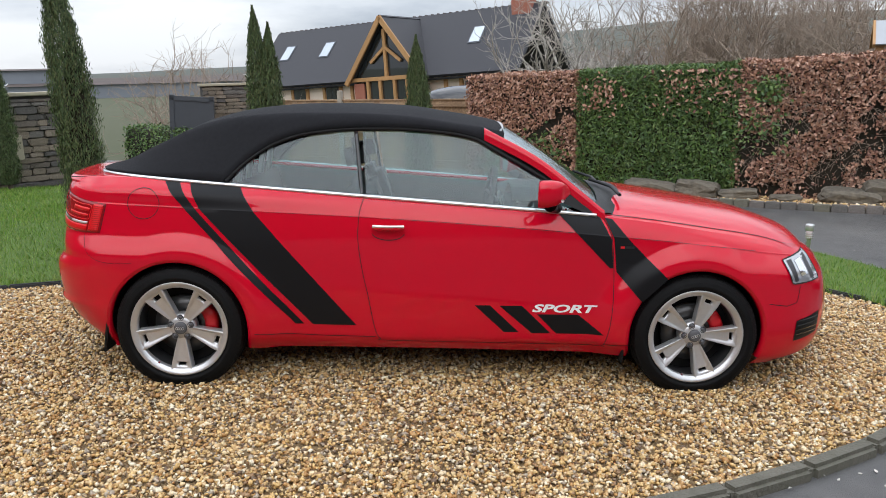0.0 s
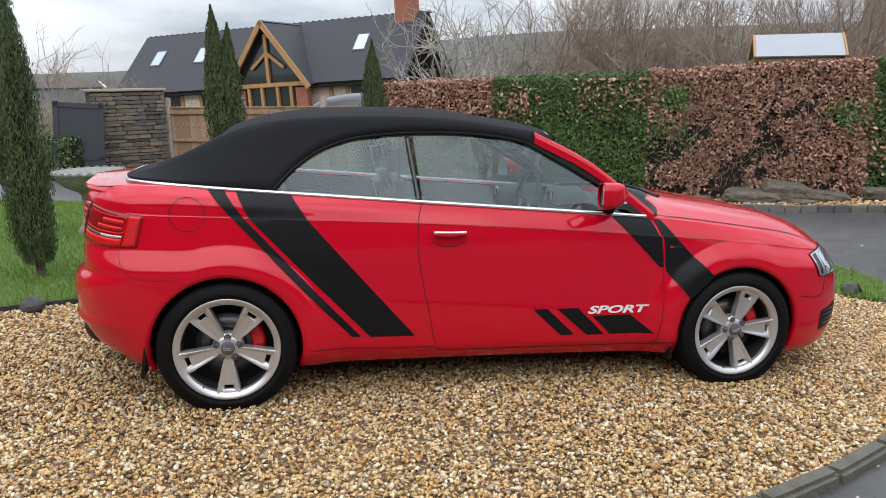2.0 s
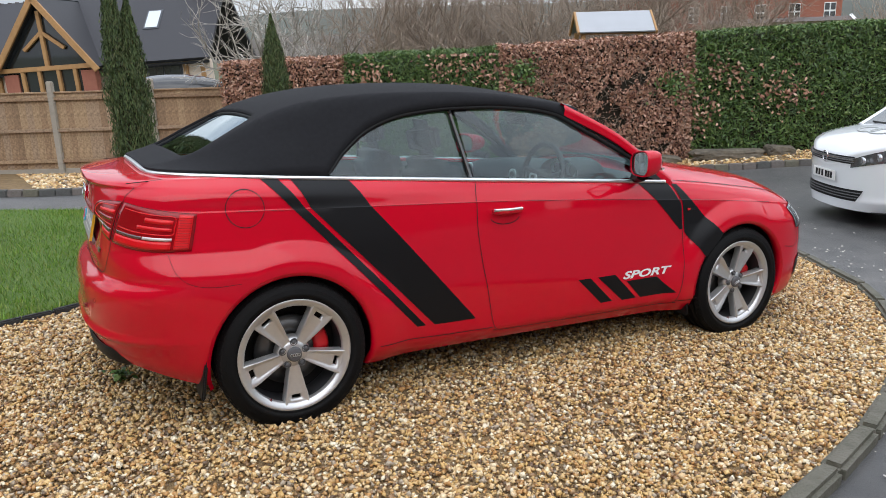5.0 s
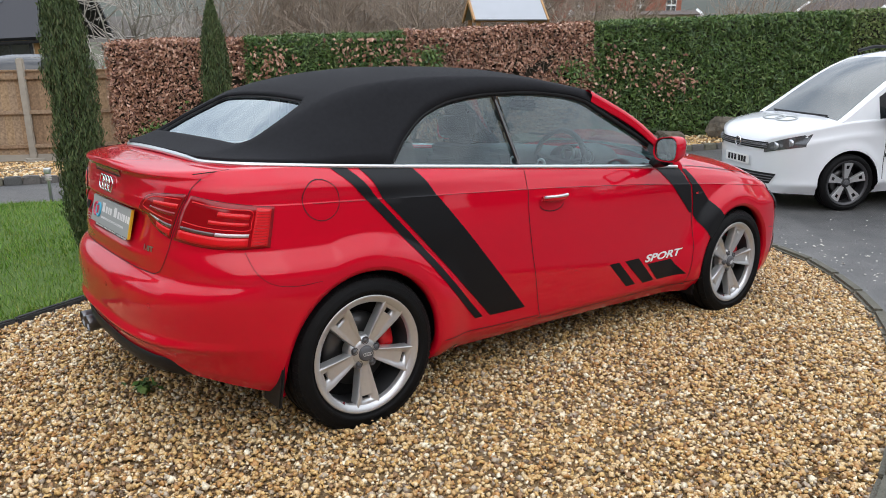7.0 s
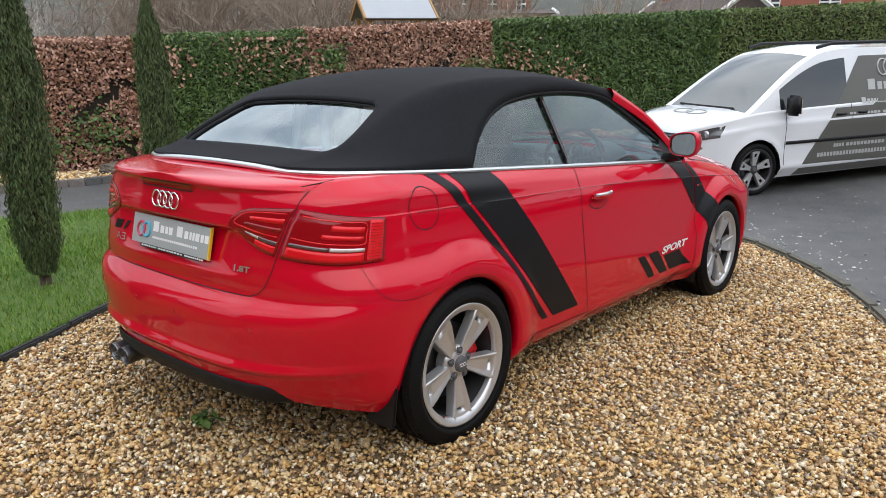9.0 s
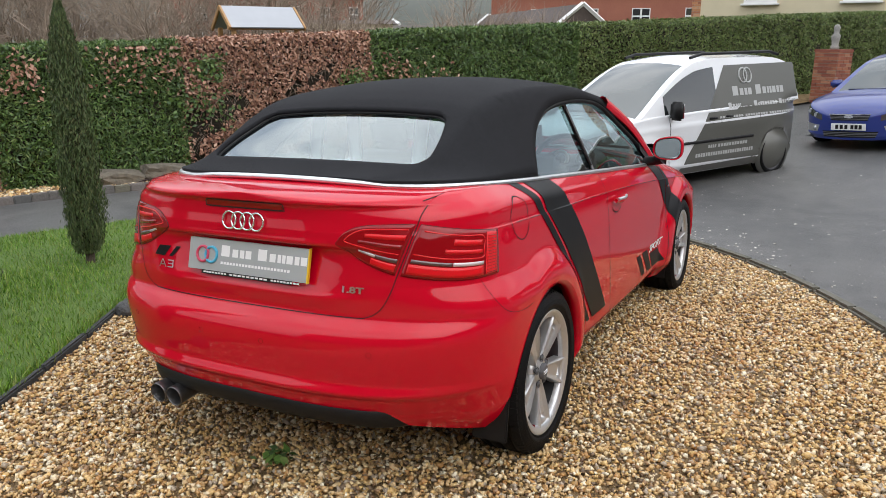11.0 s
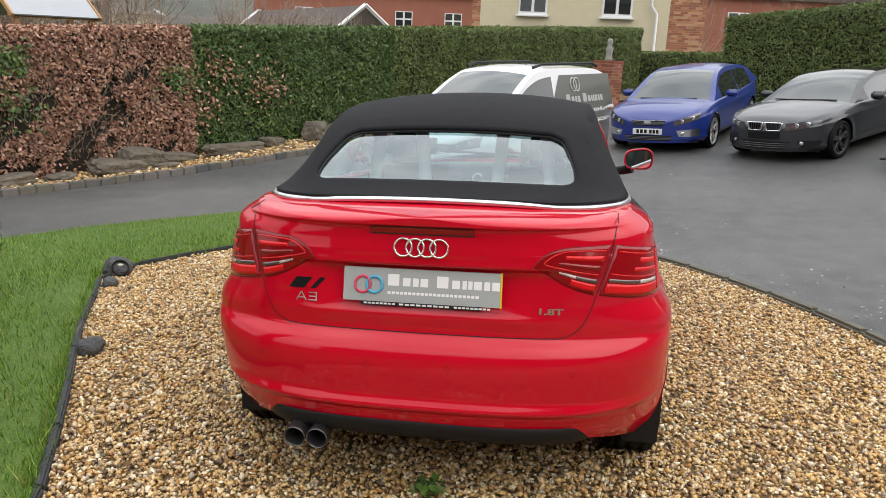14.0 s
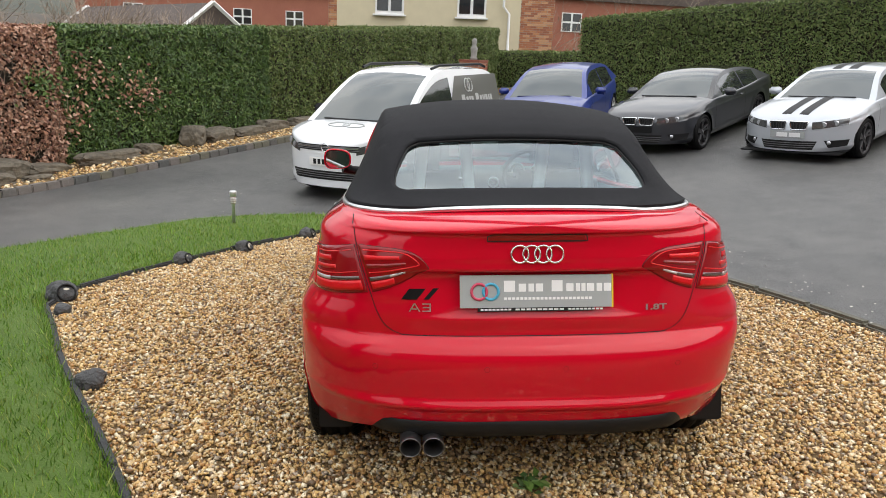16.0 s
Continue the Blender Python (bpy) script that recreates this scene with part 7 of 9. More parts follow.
# ---- hedges ----
def hedge(name, line, top, thick, material, label, seed, density, size, lean=0.6, patchy=0.0, low=0.0, jag=0.05, back=(0.5, 0.86), narrow=0.5, rise=0.0):
    """A clipped hedge along a line: core painted near black for the shade inside, under a coat of leaves. top: height
    keys (start, end).
    """
    rng = np.random.default_rng(seed)
    pts = along([Vector((*p, 0)) for p in line], 0.22) + [Vector((*line[-1], 0))]
    n = len(pts)
    root = thing(name, Matrix.Translation((pts[0].x, pts[0].y, ground_z(pts[0].x, pts[0].y))), label, "hedge", "hedge sections")
    o = root.matrix_world.translation
    cv, P, N = [], [], []
    length = 0.22 * (n - 1)
    for i, p in enumerate(pts):
        d = (pts[min(i + 1, n - 1)] - pts[max(i - 1, 0)]).normalized()
        q = Vector((-d.y, d.x, 0))
        q = q if q.dot(Vector((*back, 0))) > 0 else -q
        zt = top[0] + (top[1] - top[0]) * i / max(n - 1, 1)
        zb = ground_z(p.x, p.y) - 0.02
        for u, v in ((0.06, 0.0), (0.05, 0.5), (0.1, 0.96), (0.5, 0.985), (thick - 0.1, 0.96), (thick - 0.05, 0.0)):
            wob = 0.05 * noise.noise((p.x * 1.7 + u, p.y * 1.7, v * 3))
            c = p + q * (u + wob) + Vector((0, 0, zb + (zt - zb) * v))
            cv.append(c - o)
    mesh("core", cv, grid_faces(n, 6) + [tuple(range(6)), tuple(range(6 * n - 1, 6 * n - 7, -1))], M["hedge_core"], root, "solid core painted near black for the shade inside", True)

    def sample(count, on_top):
        t = rng.uniform(0, n - 1.001, count)
        for s in t:
            i = int(s)
            f = s - i
            p = pts[i].lerp(pts[i + 1], f)
            d = (pts[i + 1] - pts[i]).normalized()
            q = Vector((-d.y, d.x, 0))
            q = q if q.dot(Vector((*back, 0))) > 0 else -q
            zt = top[0] + (top[1] - top[0]) * s / (n - 1)
            zb = ground_z(p.x, p.y) + low
            bulge = 0.05 * noise.noise((p.x * 2.1, p.y * 2.1, 0.0)) + 0.05 * noise.noise((p.x * 5, p.y * 5, 4.0))
            if on_top:
                c = p + q * rng.uniform(-0.02, thick) + Vector((0, 0, zt + bulge * 0.6 + rng.normal(0, jag * 0.4)))
                nn = Vector((0, 0, 1))
            else:
                k = rng.uniform() ** 0.92
                z = zb + (zt - zb) * k
                hole = noise.noise((p.x * 1.3 + seed, p.y * 1.3, z * 1.6)) + 0.5 * noise.noise((p.x * 4, p.y * 4, z * 4.5))
                if patchy and hole + 0.75 * max(k - 0.62, 0) * 2 < patchy - 0.35 and rng.uniform() < 0.93:
                    continue
                b2 = 0.06 * noise.noise((p.x * 1.8, p.y * 1.8, z * 1.8)) + 0.04 * noise.noise((p.x * 6, p.y * 6, z * 6))
                c = p + q * (b2 + rng.normal(0, jag * 0.5)) + Vector((0, 0, z))
                nn = -q + Vector((0, 0, 0.35))
            P.append(c - o)
            N.append(nn)

    height = top[0] - ground_z(pts[0].x, pts[0].y)
    sample(int(length * height * density), False)
    sample(int(length * thick * density * 0.6), True)
    for e in (0, n - 1):
        p = pts[e]
        d = (pts[1] - pts[0]).normalized() * (-1 if e == 0 else 1)
        q = Vector((-d.y, d.x, 0))
        q = q if q.dot(Vector((*back, 0))) > 0 else -q
        for _ in range(int(height * thick * density * 0.7)):
            z = rng.uniform(ground_z(p.x, p.y), top[0] if e == 0 else top[1])
            P.append(p + q * rng.uniform(0, thick) + d * rng.normal(0.02, 0.03) + Vector((0, 0, z)) - o)
            N.append(d)
    leaves("leaves", P, N, size, material, root, "", seed, lean, narrow, rise)
    return root


def cut(line, xa, xb):
    """The stretch of a polyline between two x."""
    xs, ys = [p[0] for p in line], [p[1] for p in line]
    mid = [p for p in line if xa < p[0] < xb]
    return [(xa, float(np.interp(xa, xs, ys)))] + mid + [(xb, float(np.interp(xb, xs, ys)))]


hedge("beech_hedge", cut(HEDGE_LINE, 1.95, 3.75), (1.42, 1.46), 1.1, M["leaf_brown"], "clipped beech hedge with dry brown winter leaves", 11, 2300, 0.034, 0.7, 0.06)
hedge("conifer_hedge", cut(HEDGE_LINE, 3.75, 6.0), (1.47, 1.53), 1.1, M["leaf_green"], "clipped green conifer hedge with feathery sprays", 12, 3300, 0.042, 0.8, narrow=0.26, rise=-0.35)
hedge("beech_hedge", cut(HEDGE_LINE, 6.0, 8.85), (1.55, 1.68), 1.1, M["leaf_brown"], "thin beech hedge with copper leaves and bare patches", 13, 2300, 0.035, 0.7, 0.13)
hedge("conifer_hedge", cut(HEDGE_LINE, 8.85, 12.9), (1.68, 1.87), 1.1, M["leaf_green"], "green conifer hedge beside the beech", 14, 2800, 0.044, 0.8, narrow=0.26, rise=-0.35)
hedge("conifer_hedge", cut(HEDGE_LINE, 12.9, 21.6), (1.87, 2.3), 1.1, M["leaf_fine"], "close-clipped conifer hedge behind the van", 15, 1800, 0.043, 0.8, narrow=0.3)
hedge("conifer_hedge", [(16.76, -3.92), (14.43, -7.11), (12.41, -9.89), (10.39, -12.48)], (2.5, 3.55), 1.2, M["leaf_fine"], "tall clipped conifer hedge behind the parked cars", 16, 1800, 0.044, 0.8, back=(1, -0.6), narrow=0.3)
hedge("low_hedge", [(22.8, -2.0), (20.2, -6.6)], (1.6, 1.72), 0.8, M["leaf_fine"], "low clipped hedge across the gap", 17, 1100, 0.04, 0.8, back=(1, -0.3))
hedge("low_hedge", [(-5.6, 12.6), (-3.9, 11.3)], (0.5, 0.48), 0.5, M["leaf_green"], "low dark clipped hedge beyond the gate", 18, 900, 0.035, 0.8)
# mixed leaves along the seams: copper sprigs through the green, green through the copper
rng = np.random.default_rng(5)
for nm, key, spans, count in (("beech_sprigs", "leaf_brown", [(4.1, 1.1, 0.3), (5.3, 1.25, 0.4), (5.9, 1.15, 0.4), (9.3, 1.0, 0.4), (10.1, 0.7, 0.35), (8.9, 0.3, 0.3)], 150), ("conifer_sprigs", "leaf_green", [(2.5, -0.1, 0.3), (3.2, 0.1, 0.4), (6.2, 0.6, 0.35), (6.35, 1.15, 0.2), (8.6, 0.9, 0.25)], 260)):
    P, N = [], []
    for cx, cz, s in spans:
        for _ in range(count):
            x = cx + rng.normal(0, s * 0.6)
            y = float(np.interp(x, [p[0] for p in HEDGE_LINE], [p[1] for p in HEDGE_LINE]))
            z = min(cz + rng.normal(0, s * 0.5), 1.45)
            P.append((x - 0.03, y - 0.05 + rng.normal(0, 0.03), max(z, ground_z(x, y) + 0.1)))
            N.append((-0.5, -0.86, 0.3))
    leaves(nm, P, N, 0.042, M[key], None, "stray sprigs growing through the hedge face", 6)
# bare twigs inside the thin beech
tv, tf = [], []
for _ in range(900):
    x = rng.uniform(6.0, 8.9)
    y = float(np.interp(x, [p[0] for p in HEDGE_LINE], [p[1] for p in HEDGE_LINE])) + rng.normal(0, 0.03)
    z = rng.uniform(-0.35, 1.35)
    a = Vector((x, y, z))
    b = a + Vector((rng.normal(0, 0.16), rng.normal(-0.05, 0.05), rng.normal(0.08, 0.12)))
    v, f = tube([a, (a + b) / 2 + Vector((0, 0, 0.02)), b], [0.004, 0.003, 0.0015], 3)
    tf += [tuple(i + len(tv) for i in q) for q in f]
    tv += v
tagged(mesh("hedge_twigs", tv, tf, M["twig"], None, "bare brown twigs in the thin hedge"), kind="stuff")


# ---- slim cypresses on the lawn ----
def cypress(x, y, height, radius, tips, label, seed, lean=0.0):
    rng = np.random.default_rng(seed)
    z0 = ground_z(x, y) + 0.03
    root = thing("cypress_tree", Matrix.Translation((x, y, z0)), label, "tree", "cypresses on the lawn")
    trunk = [(0.01 * math.sin(i), 0.0, height * 0.66 * i / 8) for i in range(9)]
    mesh("trunk", *tube(trunk, [0.035 - 0.0035 * i for i in range(9)], 8), M["bark"], root, "", True)
    P, N = [], []
    for tip_x, tip_y, th, share in tips:
        for _ in range(int(14500 * share * height)):
            k = rng.uniform(0.05, 1.0)
            z = th * k
            taper = (min(1.0, k / 0.17) ** 0.5) * (1 - max(0, (k - 0.5) / 0.5) ** 2.3) * (0.9 + 0.1 * (1 - k))
            a = rng.uniform(0, 2 * math.pi)
            rr = radius * taper * (0.84 + 0.26 * noise.noise((math.cos(a) * 2 + x, math.sin(a) * 2, z * 3.2)) + 0.22 * noise.noise((math.cos(a) * 5, math.sin(a) * 5 + y, z * 9))) * (1 if share > 0.8 else 0.8) * rng.uniform(0.55, 1.0 + 0.22 * rng.uniform() ** 3)
            P.append((tip_x * k + rr * math.cos(a) + lean * z, tip_y * k + rr * math.sin(a), z))
            N.append((math.cos(a) * 0.7, math.sin(a) * 0.7, 0.9))
    leaves("foliage", P, N, 0.019, M["cypress"], root, "", seed, 0.55, 0.2, 1.3)
    # solid core whose dark colour paints the shade within the tree
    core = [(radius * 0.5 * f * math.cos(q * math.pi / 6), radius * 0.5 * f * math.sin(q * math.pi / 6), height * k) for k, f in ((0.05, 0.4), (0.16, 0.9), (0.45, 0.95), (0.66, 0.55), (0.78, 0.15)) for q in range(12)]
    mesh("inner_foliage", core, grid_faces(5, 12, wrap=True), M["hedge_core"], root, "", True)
    return root


cypress(-1.64, 2.0, 2.52, 0.205, [(0, 0, 2.5, 1.0)], "slim dark green columnar cypress growing in the lawn", 31, -0.03)
cypress(-0.2, 2.5, 2.16, 0.195, [(-0.05, 0, 2.16, 0.7), (0.07, 0.02, 2.02, 0.7)], "slim cypress with a forked tip in the lawn", 32)
cypress(1.15, 3.32, 2.0, 0.165, [(0, 0, 2.0, 1.0)], "short slim cypress near the drive", 33)
cypress(-4.75, 6.35, 1.95, 0.2, [(0, 0, 1.95, 1.0)], "slim cypress in front of the stone wall", 34)


# ---- bare trees and shrubs beyond the hedge ----
def bare_tree(x, y, z0, height, material, label, seed, stems=1, spread=0.5, levels=4, thick=0.06, name="bare_tree", twigs=3):
    rng = np.random.default_rng(seed)
    root = thing(name, Matrix.Translation((x, y, z0)), label, "tree", "bare trees behind the hedge")
    V, F = [], []

    def grow(p, d, length, rad, level):
        pts, q = [p], p
        for i in range(4):
            d2 = (d + Vector(rng.normal(0, 0.16, 3)) + Vector((0, 0, 0.05))).normalized()
            q = q + d2 * length / 4
            pts.append(q)
            d = d2
        v, f = tube(pts, [rad * (1 - 0.14 * i) for i in range(5)], 5 if level < 2 else 3)
        F.extend(tuple(i + len(V) for i in k) for k in f)
        V.extend(v)
        if level >= levels:
            return
        for _ in range(twigs + (1 if level < 2 else 0)):
            i = int(rng.integers(1, 5))
            side = Vector(rng.normal(0, 1, 3))
            grow(pts[i], (d + side * spread).normalized(), length * rng.uniform(0.5, 0.8), max(rad * 0.58, 0.005), level + 1)

    for s in range(stems):
        a = rng.uniform(0, 6.28)
        d = Vector((math.cos(a) * 0.22 * (stems > 1), math.sin(a) * 0.22 * (stems > 1), 1)).normalized()
        grow(Vector((math.cos(a) * 0.15 * (stems > 1), math.sin(a) * 0.15 * (stems > 1), 0)), d, height * 0.5, thick, 1)
    mesh("crown", V, F, material, root, "")
    return root


for k, (x, y, h, st) in enumerate([(4.6, 17.6, 5.0, 3), (5.6, 18.6, 5.4, 3), (6.9, 18.0, 5.0, 3)]):
    bare_tree(x, y, -0.9, h, M["birch"], "white-barked birch, leafless in winter", 40 + k, st, 0.42, 5, 0.07, "birch_tree")
shrubs = [(8.0, 17.2), (9.4, 16.2), (10.8, 17.0), (11.6, 14.2), (12.8, 15.6), (14.0, 13.4), (15.6, 14.4), (17.4, 12.8), (10.2, 20.0), (13.6, 19.5), (16.8, 18.0), (19.5, 15.0), (21.5, 10.5), (23.0, 8.0), (19.0, 8.5), (25.0, 12.0), (14.8, 10.2)]
for k, (x, y) in enumerate(shrubs):
    low = y < 11
    bare_tree(x, y, -0.9, 3.4 if low else 4.9 + 0.5 * (k % 3), M["twig"], "leafless brown shrub behind the hedge", 60 + k, 7, 0.42, 4, 0.032, "bare_shrub", 5)
for k, (x, y, h) in enumerate([(-4.4, 14.2, 2.2), (-5.5, 14.6, 2.4), (-3.5, 14.8, 2.3), (-4.9, 15.5, 3.3), (-6.2, 17.0, 3.4), (-3.9, 16.6, 3.0), (-5.4, 20.0, 3.6), (-7.4, 21.0, 3.6), (-8.5, 27.0, 4.2), (30.0, -6.0, 4.6), (28.5, -8.5, 4.2), (31.0, -5.0, 6.4), (33.0, -6.6, 7.0), (34.5, -9.0, 7.2), (31.5, -11.0, 6.6)]):
    bare_tree(x, y, -0.9, h, M["twig"], "leafless shrub with tangled grey-brown twigs", 90 + k, 3, 0.62, 4, 0.03, "bare_shrub")

# ---- grass, pebbles and grit ----
def scatter(poly, count, seed):
    """Random places inside an outline."""
    rng = np.random.default_rng(seed)
    A = np.array(poly)
    B = np.roll(A, -1, 0)
    got = np.zeros((0, 2))
    while len(got) < count:
        p = rng.uniform(A.min(0), A.max(0), (count, 2))
        hit = np.zeros(count, bool)
        for (x1, y1), (x2, y2) in zip(A, B):
            if y1 != y2:
                hit ^= ((y1 > p[:, 1]) != (y2 > p[:, 1])) & (p[:, 0] < (x2 - x1) * (p[:, 1] - y1) / (y2 - y1) + x1)
        got = np.concatenate([got, p[hit]])
    return [tuple(q) for q in got[:count].tolist()]


def blades(name, pts, tall, material, label, seed):
    rng = np.random.default_rng(seed)
    n = len(pts)
    base = np.array([(x, y, ground_z(x, y) + 0.035) for x, y in pts])
    a = rng.uniform(0, 2 * np.pi, n)
    w = (0.0035 * rng.uniform(0.7, 1.4, n))[:, None]
    side = np.stack([np.cos(a), np.sin(a), np.zeros(n)], 1) * w
    h = tall * rng.uniform(0.5, 1.35, n)
    tip = base + np.stack([rng.normal(0, 0.35, n) * h, rng.normal(0, 0.35, n) * h, h], 1)
    V = np.stack([base - side, base + side, tip], 1).reshape(-1, 3)
    me = bpy.data.meshes.new(name)
    me.vertices.add(3 * n)
    me.vertices.foreach_set("co", V.ravel())
    me.loops.add(3 * n)
    me.loops.foreach_set("vertex_index", np.arange(3 * n, dtype=np.int32))
    me.polygons.add(n)
    me.polygons.foreach_set("loop_start", np.arange(0, 3 * n, 3, dtype=np.int32))
    me.update()
    me.validate()
    me.materials.append(material)
    return tagged(new(name, me), label, "grass", kind="stuff")


NEAR_LAWN = [p for p in LAWN_EDGE if p[0] > -4.1] + [p for p in LAWN_OUTER if p[0] > -6] + [(-5.2, 2.0)]
blades("grass", scatter(NEAR_LAWN, 120000, 71), 0.042, M["grass"], "short green lawn grass", 72)
edge_pts = []
rng = np.random.default_rng(73)
for p in along([Vector((*p, 0)) for p in LAWN_EDGE[2:]], 0.004):
    edge_pts.append((p.x + rng.normal(-0.02, 0.02), p.y + rng.normal(0.03, 0.02)))
blades("grass_fringe", edge_pts, 0.065, M["grass"], "longer grass along the edging", 74)

ICO = [(0, 0, 1.0)] + [(0.894 * math.cos(a), 0.894 * math.sin(a), 0.447) for a in [i * 2 * math.pi / 5 for i in range(5)]] + [(0.894 * math.cos(a), 0.894 * math.sin(a), -0.447) for a in [(i + 0.5) * 2 * math.pi / 5 for i in range(5)]] + [(0, 0, -1.0)]
ICF = [(0, 1 + i, 1 + (i + 1) % 5) for i in range(5)] + [(1 + i, 6 + i, 1 + (i + 1) % 5) for i in range(5)] + [(1 + (i + 1) % 5, 6 + i, 6 + (i + 1) % 5) for i in range(5)] + [(6 + i, 11, 6 + (i + 1) % 5) for i in range(5)]


CHIP = [(0.1, 0.05, 0.95)] + [(math.cos(i * math.pi / 3), math.sin(i * math.pi / 3), 0.42 if i % 2 else -0.3) for i in range(6)] + [(0, 0, -0.95)]
CHF = [(0, 1 + i, 1 + (i + 1) % 6) for i in range(6)] + [(7, 1 + (i + 1) % 6, 1 + i) for i in range(6)]


def pebbles(name, pts, size, material, label, seed, lift=0.02, flat=0.55, angular=False):
    rng = np.random.default_rng(seed)
    n = len(pts)
    form, faces = (CHIP, CHF) if angular else (ICO, ICF)
    k = len(form)
    B = np.array(form)[None] * (1 + rng.normal(0, 0.2 if angular else 0.17, (n, k, 1)))
    if angular:
        B = B + rng.normal(0, 0.13, (n, k, 3))
    s = size * np.exp(np.clip(rng.normal(0, 0.26, (n, 1, 1)), -0.55, 0.5))
    B = B * s * np.stack([rng.uniform(0.75, 1.3, n), rng.uniform(0.6, 1.0, n), rng.uniform(0.4, 0.8, n) * flat / 0.55], 1)[:, None]
    tilt, yaw = rng.normal(0, 0.4, n), rng.uniform(0, 2 * np.pi, n)
    c, s_ = np.cos(tilt)[:, None], np.sin(tilt)[:, None]
    y, z = B[..., 1] * c - B[..., 2] * s_, B[..., 1] * s_ + B[..., 2] * c
    c, s_ = np.cos(yaw)[:, None], np.sin(yaw)[:, None]
    x, y = B[..., 0] * c - y * s_, B[..., 0] * s_ + y * c
    base = np.array([(px, py, ground_z(px, py) + lift) for px, py in pts]) + np.stack([np.zeros(n), np.zeros(n), rng.uniform(-0.006, 0.012, n)], 1)
    V = (np.stack([x, y, z], 2) + base[:, None]).reshape(-1, 3)
    F = (np.array(faces)[None] + k * np.arange(n)[:, None, None]).reshape(-1)
    me = bpy.data.meshes.new(name)
    me.vertices.add(k * n)
    me.vertices.foreach_set("co", V.ravel())
    me.loops.add(len(F))
    me.loops.foreach_set("vertex_index", F.astype(np.int32))
    me.polygons.add(len(F) // 3)
    me.polygons.foreach_set("loop_start", np.arange(0, len(F), 3, dtype=np.int32))
    me.polygons.foreach_set("use_smooth", np.full(len(F) // 3, angular, dtype=bool))
    me.update()
    me.validate()
    me.materials.append(material)
    return tagged(new(name, me), label, "gravel", kind="stuff")


BED = [p for p in LAWN_EDGE if p[0] > -3.5] + [p for p in KERB_LINE if p[0] > -3.5] + [(-3.5, -3.15), (-3.5, -0.05)]
pebbles("pebbles", scatter(BED, 160000, 81), 0.0096, M["pebble"], "golden and brown gravel stones", 82, 0.024, 0.75, True)
BORDER = [p for p in ROAD_EDGE[2:]] + [(p[0] + 0.1, p[1] + 0.3) for p in HEDGE_LINE[:5][::-1]] + [(-1.4, 11.9)]
pebbles("pebbles", scatter(BORDER, 9000, 83), 0.022, M["pebble"], "golden gravel along the border", 84, 0.06)
flecks = [(p.x + random.gauss(0.25, 0.3), p.y + random.gauss(-0.25, 0.35)) for p in along([Vector((*p, 0)) for p in KERB_LINE[:10]], 0.02)]
flecks += [(random.uniform(4.6, 9), random.uniform(-2.2, 3.5)) for _ in range(260)]
pebbles("grit", [p for p in flecks if not inside(p, GRAVEL) and not inside(p, LAWN)], 0.0085, M["grit"], "pale grit and fallen petals on the tarmac", 85, 0.003, 0.25)
# a weed in the gravel behind the bumper
for k, (x, y) in enumerate([(-0.62, -0.02)]):
    rng = np.random.default_rng(91)
    P = [(x + rng.normal(0, 0.035), y + rng.normal(0, 0.035), ground_z(x, y) + 0.04 + abs(rng.normal(0, 0.02))) for _ in range(40)]
    w = leaves("weed", P, [(0, 0, 1)] * 40, 0.026, M["leaf_green"], None, "small green weed in the gravel", 92, 0.4)


# ---- kerbs and edgings ----
def bar_piece(name, a, b, wide, tall, lift, material, parent, bevel=0.012):
    d = b - a
    m = Matrix.Translation((a + b) / 2 + Vector((0, 0, lift))) @ d.to_track_quat("X", "Z").to_matrix().to_4x4()
    return part(name, boxed(d.length - 0.006, wide, tall, bevel, m), material, parent)


def on_ground(p):
    return Vector((p[0], p[1], ground_z(p[0], p[1])))


kerb = thing("kerb_1", Matrix(), "weathered stone kerb round the gravel bed", "kerb", kind="structure")
pts = along([Vector((*p, 0)) for p in KERB_LINE], 0.45)
for a, b in zip(pts, pts[1:]):
    bar_piece("kerb_stone", on_ground(a), on_ground(b), 0.085, 0.12, 0.0 + random.uniform(-0.004, 0.004), M["kerb"], kerb, 0.018)
edging = thing("edging", Matrix(), "dark slate edging between lawn and gravel", "edging", kind="structure")
pts = along([Vector((*p, 0)) for p in LAWN_EDGE[1:]], 0.5)
for a, b in zip(pts, pts[1:]):
    bar_piece("edging_stone", on_ground(a), on_ground(b), 0.036, 0.14, -0.008 + random.uniform(-0.006, 0.008), M["edging"], edging, 0.008)
far_kerb = thing("kerb_2", Matrix(), "row of dark setts along the rockery", "kerb", kind="structure")
pts = along([Vector((*p, 0)) for p in ROAD_EDGE], 0.21)
for a, b in zip(pts, pts[1:]):
    bar_piece("sett", on_ground(a), on_ground(b), 0.11, 0.2, 0.0 + random.uniform(-0.008, 0.008), M["sett"], far_kerb, 0.012)


